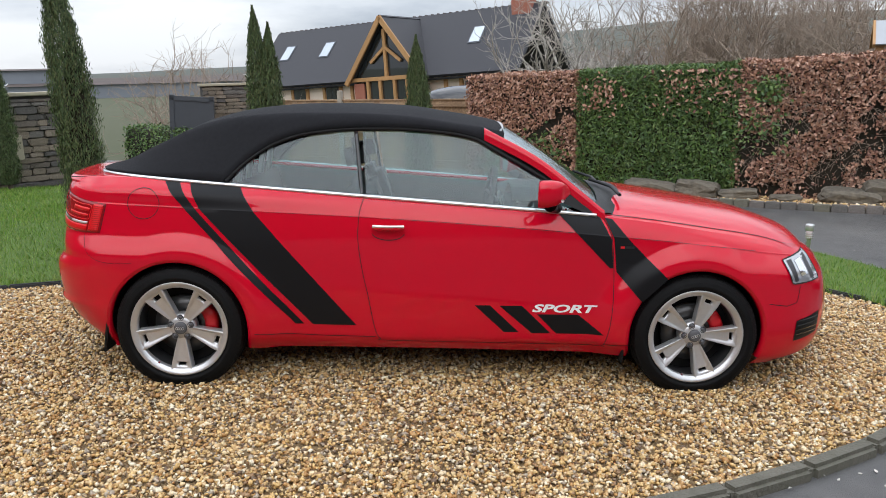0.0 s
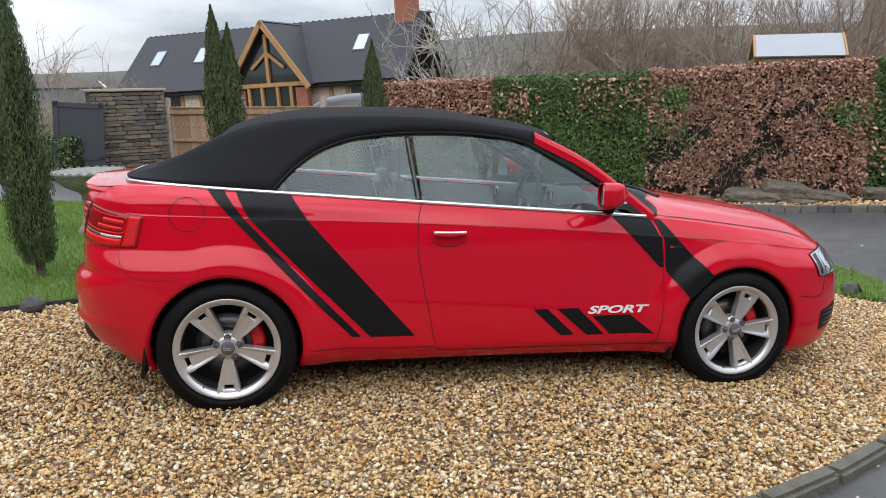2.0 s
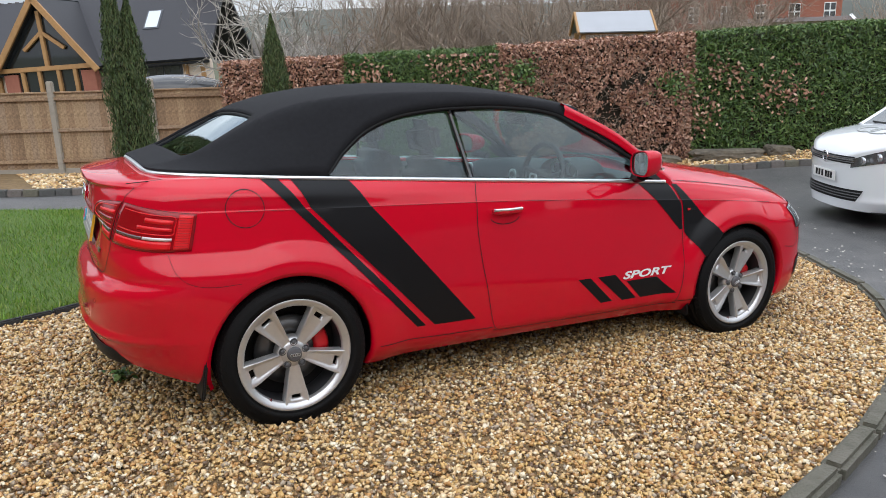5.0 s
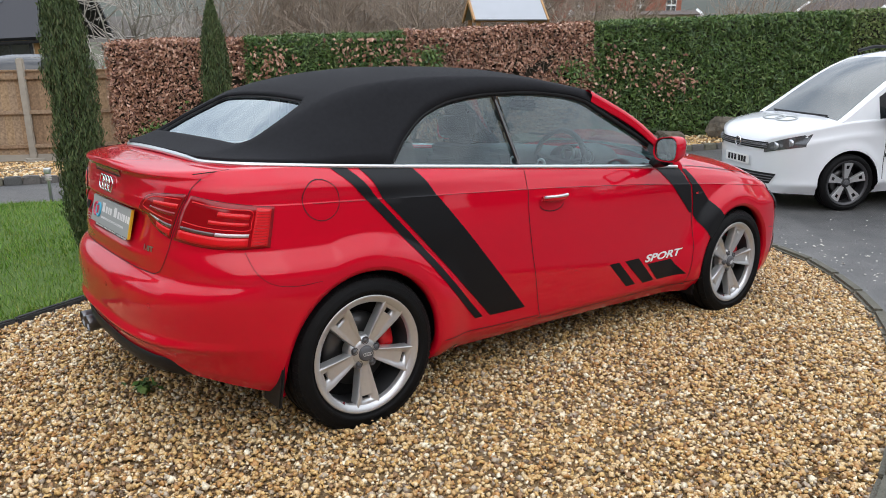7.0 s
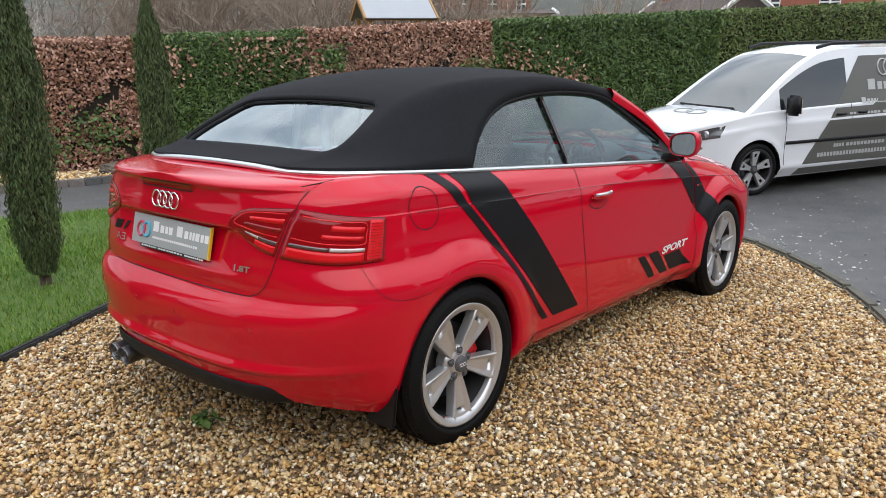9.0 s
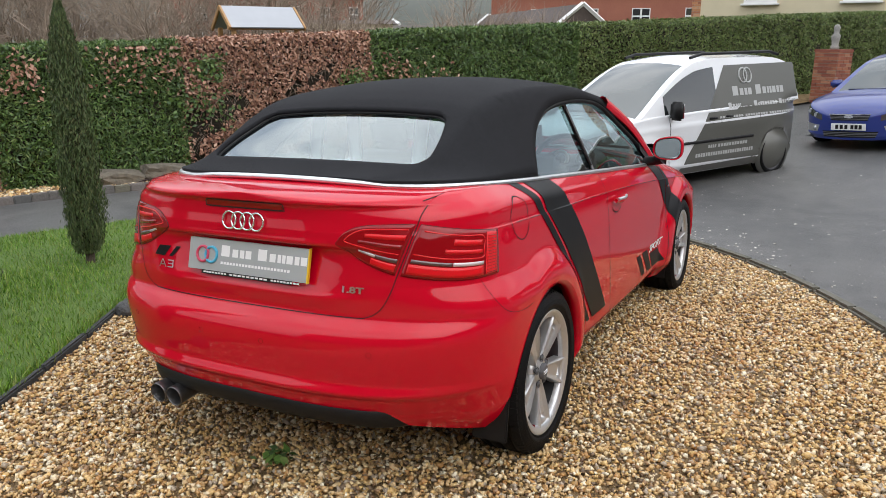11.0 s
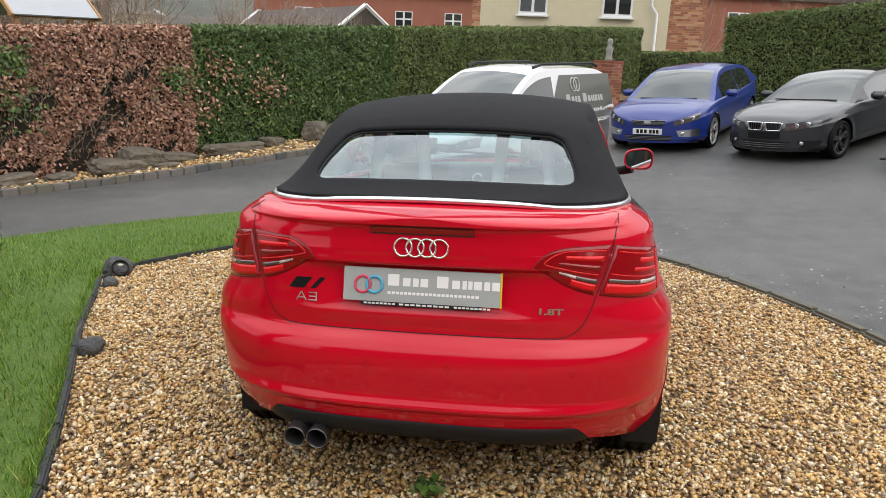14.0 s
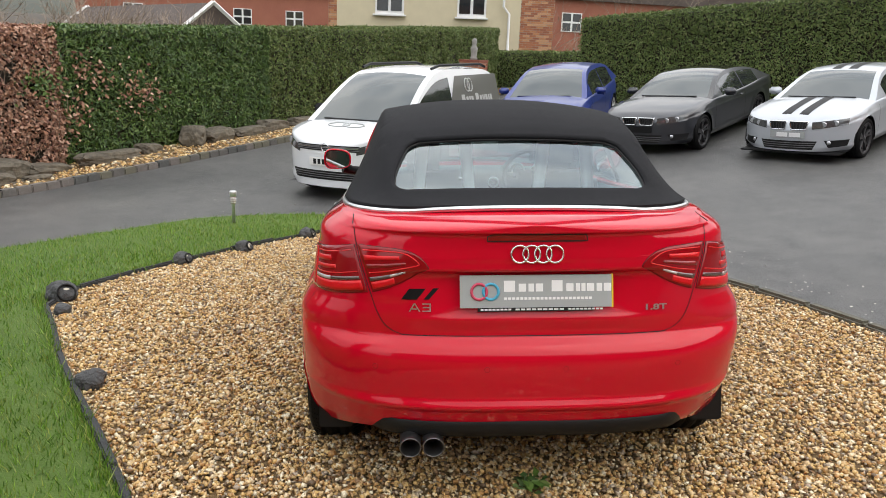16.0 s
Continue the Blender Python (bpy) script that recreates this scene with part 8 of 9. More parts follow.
# ---- rocks ----
def rock(name, x, y, sx, sy, sz, turn, label, material="rock", seed=1, sink=0.15, group="rockery stones"):
    bm = bmesh.new()
    bmesh.ops.create_icosphere(bm, subdivisions=3, radius=1.0)
    for v in bm.verts:
        c = v.co
        q = max(abs(c.x), abs(c.y), abs(c.z))
        c = c.lerp(c / q, 0.72)
        k = 1 + 0.16 * noise.noise(c * 1.6 + Vector((seed * 3.1, 0, 0))) + 0.07 * noise.noise(c * 4.5 + Vector((seed, 5, 0)))
        v.co = Vector((c.x * sx * k, c.y * sy * k, c.z * sz * k))
    ob = part(name, bm, M[material], None, label, False, "rock", group)
    ob.matrix_world = pose(x, y, ground_z(x, y) + sz * (1 - sink) + 0.04, random.uniform(-6, 6), random.uniform(-6, 6), turn)
    return ob


ROCKS = [(4.75, 7.5, 0.42, 0.22, 0.16, -25), (5.35, 7.15, 0.34, 0.22, 0.19, -35), (5.9, 6.9, 0.3, 0.18, 0.12, -20), (7.25, 6.2, 0.42, 0.2, 0.15, -30), (7.75, 6.12, 0.36, 0.22, 0.22, -20), (8.2, 5.75, 0.34, 0.16, 0.12, -28), (7.75, 5.7, 0.2, 0.12, 0.06, -30), (9.15, 5.2, 0.62, 0.16, 0.13, -27), (9.95, 4.85, 0.25, 0.16, 0.12, -20), (10.75, 4.32, 0.27, 0.24, 0.26, 10), (11.25, 4.0, 0.34, 0.2, 0.17, -30), (11.9, 3.55, 0.42, 0.16, 0.13, -30), (12.6, 3.2, 0.4, 0.18, 0.16, -30), (13.3, 2.75, 0.35, 0.18, 0.14, -30), (3.2, 8.3, 0.28, 0.2, 0.12, 0), (6.5, 6.6, 0.22, 0.16, 0.08, 0)]
for k, (x, y, a, b, c, t) in enumerate(ROCKS):
    rock("rock", x, y, a * 0.98, b * 0.9, c * 0.74, t, "mossy sandstone boulder in the rockery" if k % 3 else "flat-topped grey-brown rockery boulder", "rock", k)

# ---- stone walls, gate and fence ----
def stone_wall(name, a, b, z0, z1, thick, label, seed, course=0.085, cap=True):
    """A coursed rubble wall from a to b, stones proud of dark joints on its near face and ends."""
    rng = np.random.default_rng(seed)
    A, B = Vector((*a, z0)), Vector((*b, z0))
    d = (B - A)
    L = d.length
    d.normalize()
    n = Vector((d.y, -d.x, 0))
    if n.y > 0:
        n = -n
    m = Matrix((d, -n, Vector((0, 0, 1)))).transposed().to_4x4()
    m.translation = A
    root = thing(name, m, label, "wall", kind="structure")
    part("backing", boxed(L, thick - 0.05, z1 - z0, 0.0, pose(L / 2, thick / 2, (z1 - z0) / 2)), M["stone_gap"], root, "dark mortar joints")
    shapes = []
    for k in range(10):
        bm = boxed(1, 1, 1, 0.12)
        for v in bm.verts:
            v.co += Vector(rng.normal(0, 0.035, 3))
        me = bpy.data.meshes.new("stone")
        bm.to_mesh(me)
        bm.free()
        me.materials.append(M["stone"])
        shapes.append(me)

    def lay(origin, along_v, out, span):
        z = 0.0
        while z < z1 - z0 - 0.04:
            h = min(course * rng.uniform(0.6, 1.35), z1 - z0 - z)
            s = -rng.uniform(0, 0.1)
            while s < span:
                w = rng.uniform(0.14, 0.42)
                e0, e1 = max(s, 0), min(s + w, span)
                if e1 - e0 > 0.04:
                    ob = new("stone", shapes[int(rng.integers(0, 10))])
                    ob.parent = root
                    c = origin + along_v * (e0 + e1) / 2 + out * rng.uniform(-0.012, 0.014) + Vector((0, 0, z + h / 2))
                    ob.matrix_basis = Matrix.Translation(c) @ Matrix((along_v, out, Vector((0, 0, 1)))).transposed().to_4x4() @ Matrix.Diagonal((e1 - e0 - 0.006, 0.09, h - 0.005, 1))
                s += w
            z += h

    lay(Vector((0, 0.02, 0)), Vector((1, 0, 0)), Vector((0, 1, 0)), L)
    lay(Vector((L - 0.02, 0, 0)), Vector((0, 1, 0)), Vector((1, 0, 0)), thick)
    if cap:
        part("coping", boxed(L + 0.1, thick + 0.1, 0.05, 0.012, pose(L / 2, thick / 2, z1 - z0 + 0.025)), M["sign"], root, "pale sandstone coping")
    return root


wall_w = stone_wall("wall_west", (-7.6, 3.75), (-4.25, 7.25), -0.12, 1.33, 0.4, "coursed rubble stone wall with a pale coping", 3)
plaque = part("plaque", boxed(0.62, 0.04, 0.36, 0.012, pose(3.85, -0.05, 0.72)), M["sign"], wall_w, "sandstone name plaque with dark bars")
for zz_, ww_ in ((0.78, 0.46), (0.66, 0.34)):
    part("plaque_bar", boxed(ww_, 0.006, 0.06, 0.0, pose(3.85, -0.072, zz_)), M["plastic"], plaque)
stone_wall("wall_north", (-3.55, 11.9), (-2.25, 12.45), -0.8, 1.33, 0.5, "dark stone gate pier with a flat coping", 4, 0.075)
gate = thing("gate_1", pose(-4.28, 11.55, -0.62, 0, 4.5, 2), "grey-painted panelled gate standing open", "gate")
part("panel", boxed(0.86, 0.03, 1.66, 0.004, pose(0.44, 0, 0.9)), M["gate"], gate)
for sx, sz, px, pz in ((0.1, 1.8, 0.05, 0.92), (0.1, 1.8, 0.86, 0.92), (0.9, 0.1, 0.45, 1.75), (0.9, 0.12, 0.45, 0.12), (0.9, 0.1, 0.45, 0.75)):
    part("gate_frame", boxed(sx, 0.055, sz, 0.006, pose(px, -0.006, pz)), M["gate"], gate)

FENCE = [(-2.2, 12.55), (-0.65, 11.82), (0.95, 11.05), (2.3, 10.4)]
fence = thing("fence", Matrix(), "weathered timber panel fence between concrete posts", "fence")
for i, (a, b) in enumerate(zip(FENCE, FENCE[1:])):
    A, B = Vector((*a, -0.55)), Vector((*b, -0.55))
    d = (B - A).normalized()
    turn = math.degrees(math.atan2(d.y, d.x))
    if i < 3:
        part("post", boxed(0.11, 0.1, 1.78, 0.015, pose(A.x, A.y - 0.02, A.z + 0.84, 0, 0, turn)), M["concrete"], fence, "concrete fence post")
    part("gravel_board", boxed((B - A).length - 0.12, 0.05, 0.16, 0.006, pose(*((A + B) / 2 + Vector((0, 0, 0.08))), 0, 0, turn)), M["concrete"], fence, "concrete gravel board")
    n = int((B - A).length / 0.115)
    me = None
    for k in range(n):
        p = A.lerp(B, (k + 0.5) / n)
        if me is None:
            ob = part("board", boxed(0.125, 0.016, 1.36, 0.003), M["fence"], fence)
            me = ob.data
        else:
            ob = new("board", me)
            ob.parent = fence
        ob.matrix_basis = pose(p.x, p.y + random.uniform(-0.004, 0.004), p.z + 0.84, 0, 0, turn + 4)
    for z in (0.3, 0.86, 1.42):
        part("rail", boxed((B - A).length - 0.1, 0.045, 0.06, 0.006, pose(*((A + B) / 2 + Vector((-0.012, -0.03, z))), 0, 0, turn)), M["fence"], fence)
    part("capping", boxed((B - A).length - 0.08, 0.07, 0.03, 0.006, pose(*((A + B) / 2 + Vector((0, 0, 1.53))), 0, 0, turn)), M["fence"], fence)
foot = part("post_footing", boxed(0.32, 0.26, 0.1, 0.03, pose(0.95, 10.98, -0.5)), M["concrete"], None, "concrete footing at a fence post", False, "footing")

# ---- timber-gabled house ----
O, E = Vector((-5.7, 33.0, 3.33)), Vector((3.3, 27.5, 3.8))
ux = (E - O).normalized()
un = Vector((ux.y, -ux.x, 0)).normalized()
un = un if un.y < 0 else -un
uz = un.cross(ux) if un.cross(ux).z > 0 else ux.cross(un)
HM = Matrix((ux, un, uz)).transposed().to_4x4()
HM.translation = O
house = thing("timber_house", HM, "timber-gabled house with dark slate roof and oak framing", "house")
L, DROP, OUT = 13.4, 2.3, 2.35


def slab(name, corners, thick, material, parent, label=""):
    c = [Vector(p) for p in corners]
    n = (c[1] - c[0]).cross(c[3] - c[0]).normalized() * thick
    return mesh(name, c + [p - n for p in c], [(0, 1, 2, 3), (7, 6, 5, 4), (0, 4, 5, 1), (1, 5, 6, 2), (2, 6, 7, 3), (3, 7, 4, 0)], material, parent, label)


roof = slab("roof", [(-0.25, OUT + 0.25, -DROP - 0.2), (L, OUT + 0.25, -DROP - 0.2), (L, 0, 0), (-0.25, 0, 0)], 0.12, M["slate"], house, "dark slate roof")
slab("roof_back", [(L, -OUT - 0.25, -DROP - 0.2), (-0.25, -OUT - 0.25, -DROP - 0.2), (-0.25, 0, 0), (L, 0, 0)], 0.12, M["slate"], house, "dark slate roof")
# courses of slates
sv, sf = [], []
courses = 26
for c in range(courses):
    t0, t1 = c / courses, (c + 1) / courses
    s = -0.25 - (0.15 if c % 2 else 0)
    while s < L:
        e = s + 0.3
        a, b = max(s + 0.004, -0.25), min(e - 0.004, L)
        if b > a:
            k = len(sv)
            for (x, t, lift) in ((a, t0, 0.022), (b, t0, 0.022), (b, t1, 0.006), (a, t1, 0.006)):
                sv.append((x, (OUT + 0.25) * (1 - t), -(DROP + 0.2) * (1 - t) + lift))
            sf.append((k, k + 1, k + 2, k + 3))
        s = e
tagged(mesh("slates", sv, sf, M["slate"], roof), kind="stuff")
part("ridge", boxed(L + 0.3, 0.2, 0.1, 0.03, pose(L / 2, 0, 0.04)), M["tile_far"], house, "grey ridge tiles")
for k in range(45):
    part("ridge_tile", boxed(0.04, 0.22, 0.05, 0.01, pose(-0.1 + 0.3 * k, 0, 0.1)), M["tile_far"], house) if k % 1 == 0 else None
part("gutter", boxed(L, 0.1, 0.09, 0.02, pose(L / 2, OUT + 0.28, -DROP - 0.26)), M["plastic"], house, "dark gutter")
part("wall", boxed(L - 0.3, 0.3, 2.4, 0.0, pose(L / 2, OUT - 0.25, -DROP - 1.3)), M["pink_render"], house, "pale rendered wall panels")
part("end_wall", boxed(0.3, 2 * OUT - 0.4, 2.4, 0.0, pose(0.15, 0, -DROP - 1.3)), M["brick_far"], house)
mesh("gable_end", [(0.05, OUT - 0.1, -DROP - 0.1), (0.05, -OUT + 0.1, -DROP - 0.1), (0.05, 0, -0.15)], [(0, 1, 2)], M["brick_far"], house)
for s in (0.2, 1.15, 2.2, 3.05, 4.0, 4.9, 5.5, 10.1, 10.8, 12.4, 13.0):
    part("oak_post", boxed(0.15, 0.1, 2.4, 0.01, pose(s, OUT - 0.06, -DROP - 1.3)), M["oak"], house, "oak post")
for s, w in ((0.68, 0.7), (2.62, 0.7), (4.45, 0.7), (11.6, 1.3)):
    win = part("window", boxed(w, 0.08, 1.0, 0.01, pose(s, OUT - 0.09, -DROP - 0.75)), M["gate"], house, "dark-framed window")
    part("pane", boxed(w * 0.42, 0.02, 0.84, 0.0, pose(s - w * 0.23, OUT - 0.045, -DROP - 0.75)), M["screen"], win)
    part("pane", boxed(w * 0.42, 0.02, 0.84, 0.0, pose(s + w * 0.23, OUT - 0.045, -DROP - 0.75)), M["screen"], win)
pitch = math.degrees(math.atan2(DROP + 0.2, OUT + 0.25))
for s in (1.15, 3.45, 11.0):
    m = pose(s, 1.12, -1.02, -pitch, 0, 0)
    sky_ = part("roof_light", boxed(0.6, 1.0, 0.1, 0.015, m @ Matrix.Translation((0, 0, 0.05))), M["gate"], house, "roof light with grey frame")
    part("pane", boxed(0.46, 0.84, 0.02, 0.0, m @ Matrix.Translation((0, 0, 0.105))), M["mirror_pane"], sky_, "pane painted pale for the sky's reflection")
# the oak gable
gs, gw, gn, gz = 7.75, 1.85, OUT + 0.5, -DROP - 0.15
for sgn in (1, -1):
    slab("gable_roof", [(gs, gn + 0.3, 0.02), (gs, 0, 0.02), (gs + sgn * gw, 0, gz), (gs + sgn * gw, gn + 0.3, gz)] if sgn > 0 else [(gs, 0, 0.02), (gs, gn + 0.3, 0.02), (gs - gw, gn + 0.3, gz), (gs - gw, 0, gz)], 0.1, M["slate"], house, "slate gable roof")
    d = Vector((sgn * gw, 0, gz))
    bm = boxed(d.length + 0.1, 0.1, 0.2, 0.01, pose(gs + sgn * gw / 2, gn + 0.28, gz / 2 - 0.1, 0, math.degrees(math.atan2(-d.z, d.x)) if sgn > 0 else -math.degrees(math.atan2(-d.z, -d.x)), 0))
    part("bargeboard", bm, M["oak"], house, "oak bargeboard")
    part("gable_pier", boxed(0.5, 0.3, 2.2, 0.0, pose(gs + sgn * (gw - 0.45), gn - 0.1, gz - 1.2)), M["brick_far"], house, "brick pier")
    part("brace", boxed(0.9, 0.1, 0.12, 0.01, pose(gs + sgn * 0.38, gn + 0.06, gz + 0.95, 0, -sgn * -38, 0)), M["oak"], house, "oak brace")
mesh("gable_glass", [(gs - gw + 0.15, gn - 0.02, gz), (gs + gw - 0.15, gn - 0.02, gz), (gs, gn - 0.02, -0.2)], [(0, 1, 2)], M["screen"], house, "dark gable glazing")
part("gable_glazing", boxed(2 * gw - 1.4, 0.04, 2.2, 0.0, pose(gs, gn - 0.04, gz - 1.15)), M["screen"], house, "dark glazing")
part("tie_beam", boxed(2 * gw - 0.2, 0.12, 0.16, 0.01, pose(gs, gn + 0.06, gz + 0.04)), M["oak"], house, "oak tie beam")
part("king_post", boxed(0.14, 0.12, 1.9, 0.01, pose(gs, gn + 0.05, gz + 1.0)), M["oak"], house, "oak king post")
for q in (-0.95, -0.35, 0.35, 0.95):
    part("oak_post", boxed(0.13, 0.12, 2.2, 0.01, pose(gs + q, gn + 0.04, gz - 1.1)), M["oak"], house, "oak post")
# chimney at the far end
ch = part("chimney", boxed(0.8, 0.6, 2.4, 0.01, pose(12.6, 0.2, 0.5)), M["brick_far"], house, "red brick chimney")
part("chimney_crown", boxed(0.95, 0.75, 0.14, 0.01, pose(12.6, 0.2, 1.7)), M["brick_far"], ch)
for q in (-0.2, 0.2):
    part("chimney_pot", boxed(0.2, 0.2, 0.4, 0.05, pose(12.6 + q, 0.2, 1.95)), M["brick_far"], ch)

# ---- cream house beyond the drive ----
cream = thing("cream_house", pose(24.3, -0.22, -0.3, 0, 0, -5), "cream rendered house with white windows and brick chimney breast", "house")
part("wall", boxed(6.0, 6.4, 6.0, 0.0, pose(3.0, 0.05, 3.0)), M["cream"], cream, "cream rendered wall")
slab("roof", [(-0.4, -3.6, 5.9), (-0.4, 3.6, 5.9), (3, 3.6, 8.2), (3, -3.6, 8.2)][::-1], 0.15, M["tile_far"], cream, "tiled roof")
slab("roof", [(6.4, -3.6, 5.9), (6.4, 3.6, 5.9), (3, 3.6, 8.2), (3, -3.6, 8.2)], 0.15, M["tile_far"], cream, "tiled roof")
breast = part("chimney_breast", boxed(1.4, 1.15, 6.0, 0.0, pose(0.72, -3.72, 3.0)), M["mortar"], cream, "orange brick chimney breast")
part("side_pier", boxed(0.5, 0.3, 6.0, 0.0, pose(0.28, 3.4, 3.0)), M["mortar"], cream, "orange brick corner")
bv, bf = [], []


def brick_face(bv, bf, org, du, length, z0, z1, out, h=0.075, w=0.225):
    row, z = 0, z0
    while z < z1:
        s = -(w / 2 if row % 2 else 0)
        while s < length:
            a, b = max(s, 0) + 0.005, min(s + w, length) - 0.005
            if b - a > 0.03:
                k = len(bv)
                base = [org + du * a + Vector((0, 0, z + 0.005)), org + du * b + Vector((0, 0, z + 0.005)), org + du * b + Vector((0, 0, z + h - 0.005)), org + du * a + Vector((0, 0, z + h - 0.005))]
                bv += base + [p + out * 0.012 for p in base]
                bf += [tuple(k + i for i in q) for q in ((4, 5, 6, 7), (0, 1, 5, 4), (1, 2, 6, 5), (2, 3, 7, 6), (3, 0, 4, 7))]
            s += w
        row, z = row + 1, z + h


brick_face(bv, bf, Vector((0.02, -4.295, 0)), Vector((0, 1, 0)), 1.15, 1.0, 5.0, Vector((-1, 0, 0)))
brick_face(bv, bf, Vector((0.02, -4.295, 0)), Vector((1, 0, 0)), 1.4, 1.0, 5.0, Vector((0, -1, 0)))
brick_face(bv, bf, Vector((0.03, 3.25, 0)), Vector((0, 1, 0)), 0.3, 1.0, 5.0, Vector((-1, 0, 0)))
tagged(mesh("bricks", bv, bf, M["orange_brick"], breast), kind="stuff")
mesh("downpipe", *tube([(-0.12, -2.55, 6), (-0.12, -2.55, 3.4), (-0.1, -2.75, 3.15), (-0.1, -2.78, 0.2)], 0.045, 8), M["upvc"], cream, "white downpipe", True)
for y in (1.4, -1.45):
    win = part("window", boxed(0.1, 1.0, 1.25, 0.01, pose(-0.02, y, 3.62)), M["upvc"], cream, "white casement window")
    for q in (-0.24, 0.24):
        part("pane", boxed(0.02, 0.38, 0.62, 0.0, pose(-0.075, y + q, 3.42)), M["screen"], win)
        part("pane", boxed(0.02, 0.38, 0.34, 0.0, pose(-0.075, y + q, 4.0)), M["screen"], win)
    part("sill", boxed(0.2, 1.14, 0.06, 0.01, pose(-0.08, y, 2.97)), M["upvc"], win, "white sill")

# ---- plain house walls that close the yard behind the walk ----
def closing_house(name, m, length, tall, label):
    root = thing(name, m, label, "wall", kind="structure")
    part("wall", boxed(length, 0.3, tall, 0.0, pose(0, -0.15, tall / 2 - 1.0)), M["brick_far"], root)
    v = [(-length / 2 - 0.3, 0.4, tall - 1.15), (length / 2 + 0.3, 0.4, tall - 1.15), (length / 2 + 0.3, -4.2, tall + 2.0), (-length / 2 - 0.3, -4.2, tall + 2.0)]
    roof = mesh("roof", v, [(0, 1, 2, 3)], M["tile_far"], root, "dark tiled roof slope")
    roof.modifiers.new("thick", "SOLIDIFY").thickness = 0.12
    mesh("gutter", *tube([(-length / 2 - 0.3, 0.45, tall - 1.2), (length / 2 + 0.3, 0.45, tall - 1.2)], 0.06, 6), M["plastic"], root, "black gutter", True)
    return root


closing_house("wall_south", pose(-3.0, -13.0, 0), 26, 5.8, "plain brick house wall under a tiled roof")
closing_house("wall_west", pose(-11.5, -3.0, 0, 0, 0, -90), 19, 6.2, "plain brick house wing under a tiled roof")

# ---- garden pier with its ornament, play house roof ----
pier = thing("brick_pier", pose(17.55, -1.26, ground_z(17.55, -1.26), 0, 0, -30), "red brick garden pier with a stone figure", "pier")
core = part("pier_core", boxed(0.56, 0.56, 1.15, 0.0, pose(0, 0, 0.57)), M["mortar"], pier)
bv, bf = [], []
for a, b, c in ((Vector((-0.28, -0.28, 0)), Vector((1, 0, 0)), Vector((0, -1, 0))), (Vector((-0.28, 0.28, 0)), Vector((0, -1, 0)), Vector((-1, 0, 0)))):
    brick_face(bv, bf, a, b, 0.56, 0.0, 1.15, c)
tagged(mesh("bricks", bv, bf, M["brick"], core), kind="stuff")
part("pier_cap", boxed(0.6, 0.6, 0.06, 0.01, pose(0, 0, 1.18)), M["brick"], pier, "brick cap")
orn = mesh("garden_ornament", *lathe([(0.0, 0.0), (0.1, 0.0), (0.1, 0.06), (0.07, 0.09), (0.085, 0.2), (0.1, 0.3), (0.055, 0.36), (0.06, 0.42), (0.075, 0.47), (0.05, 0.54), (0.0, 0.56)], 18, "z"), M["bath_stone"], None, "small weathered stone garden figure on a pier", True, "ornament")
orn.matrix_world = pose(17.55, -1.26, ground_z(17.55, -1.26) + 1.21)
play = thing("garden_shelter", pose(9.95, 9.2, 1.72, 0, 0, -27) @ Matrix.Diagonal((0.85, 0.85, 0.9, 1)), "oak garden shelter with a pale sheet roof", "shelter")
for sgn in (1, -1):
    slab("roof", [(-0.95, sgn * 0.62, 0.1), (0.95, sgn * 0.62, 0.1), (0.95, 0, 0.56), (-0.95, 0, 0.56)] if sgn < 0 else [(0.95, 0.62, 0.1), (-0.95, 0.62, 0.1), (-0.95, 0, 0.56), (0.95, 0, 0.56)], 0.03, M["zinc"], play, "pale grey sheet roof")
    for e in (-0.93, 0.93):
        part("bargeboard", boxed(0.05, 0.8, 0.09, 0.005, pose(e, sgn * 0.31, 0.3, -sgn * 36.5, 0, 0)), M["oak"], play, "oak bargeboard")
        part("post", boxed(0.1, 0.1, 2.6, 0.01, pose(e * 0.85, sgn * 0.45, -1.2)), M["oak"], play, "oak post")
part("beam", boxed(1.9, 0.08, 0.12, 0.01, pose(0, -0.5, 0.1)), M["oak"], play, "oak beam")


# ---- bollards, spot lamps, bird bath ----
def bollard(x, y, label):
    root = thing("bollard_light", Matrix.Translation((x, y, ground_z(x, y) + 0.03)), label, "lamp", "bollard lamps on the lawn")
    mesh("post", *lathe([(0.0, -0.05), (0.018, -0.05), (0.018, 0.22), (0.022, 0.225)], 14, "z"), M["steel"], root, "", True)
    mesh("lens", *lathe([(0.024, 0.225), (0.032, 0.23), (0.032, 0.29), (0.026, 0.3)], 16, "z"), M["lamp_clear"], root, "clear ribbed lens", True)
    for k in range(3):
        mesh("louvre", *lathe([(0.03, 0.238 + 0.02 * k), (0.036, 0.241 + 0.02 * k), (0.03, 0.245 + 0.02 * k)], 16, "z"), M["steel"], root, "", True)
    mesh("cap", *lathe([(0.0, 0.36), (0.034, 0.36), (0.037, 0.352), (0.037, 0.305), (0.03, 0.3), (0.0, 0.3)], 16, "z"), M["steel"], root, "", True)


for x, y in ((4.69, 2.26), (0.12, 5.5), (-1.66, 6.15)):
    bollard(x, y, "stainless steel bollard lamp standing on the lawn")


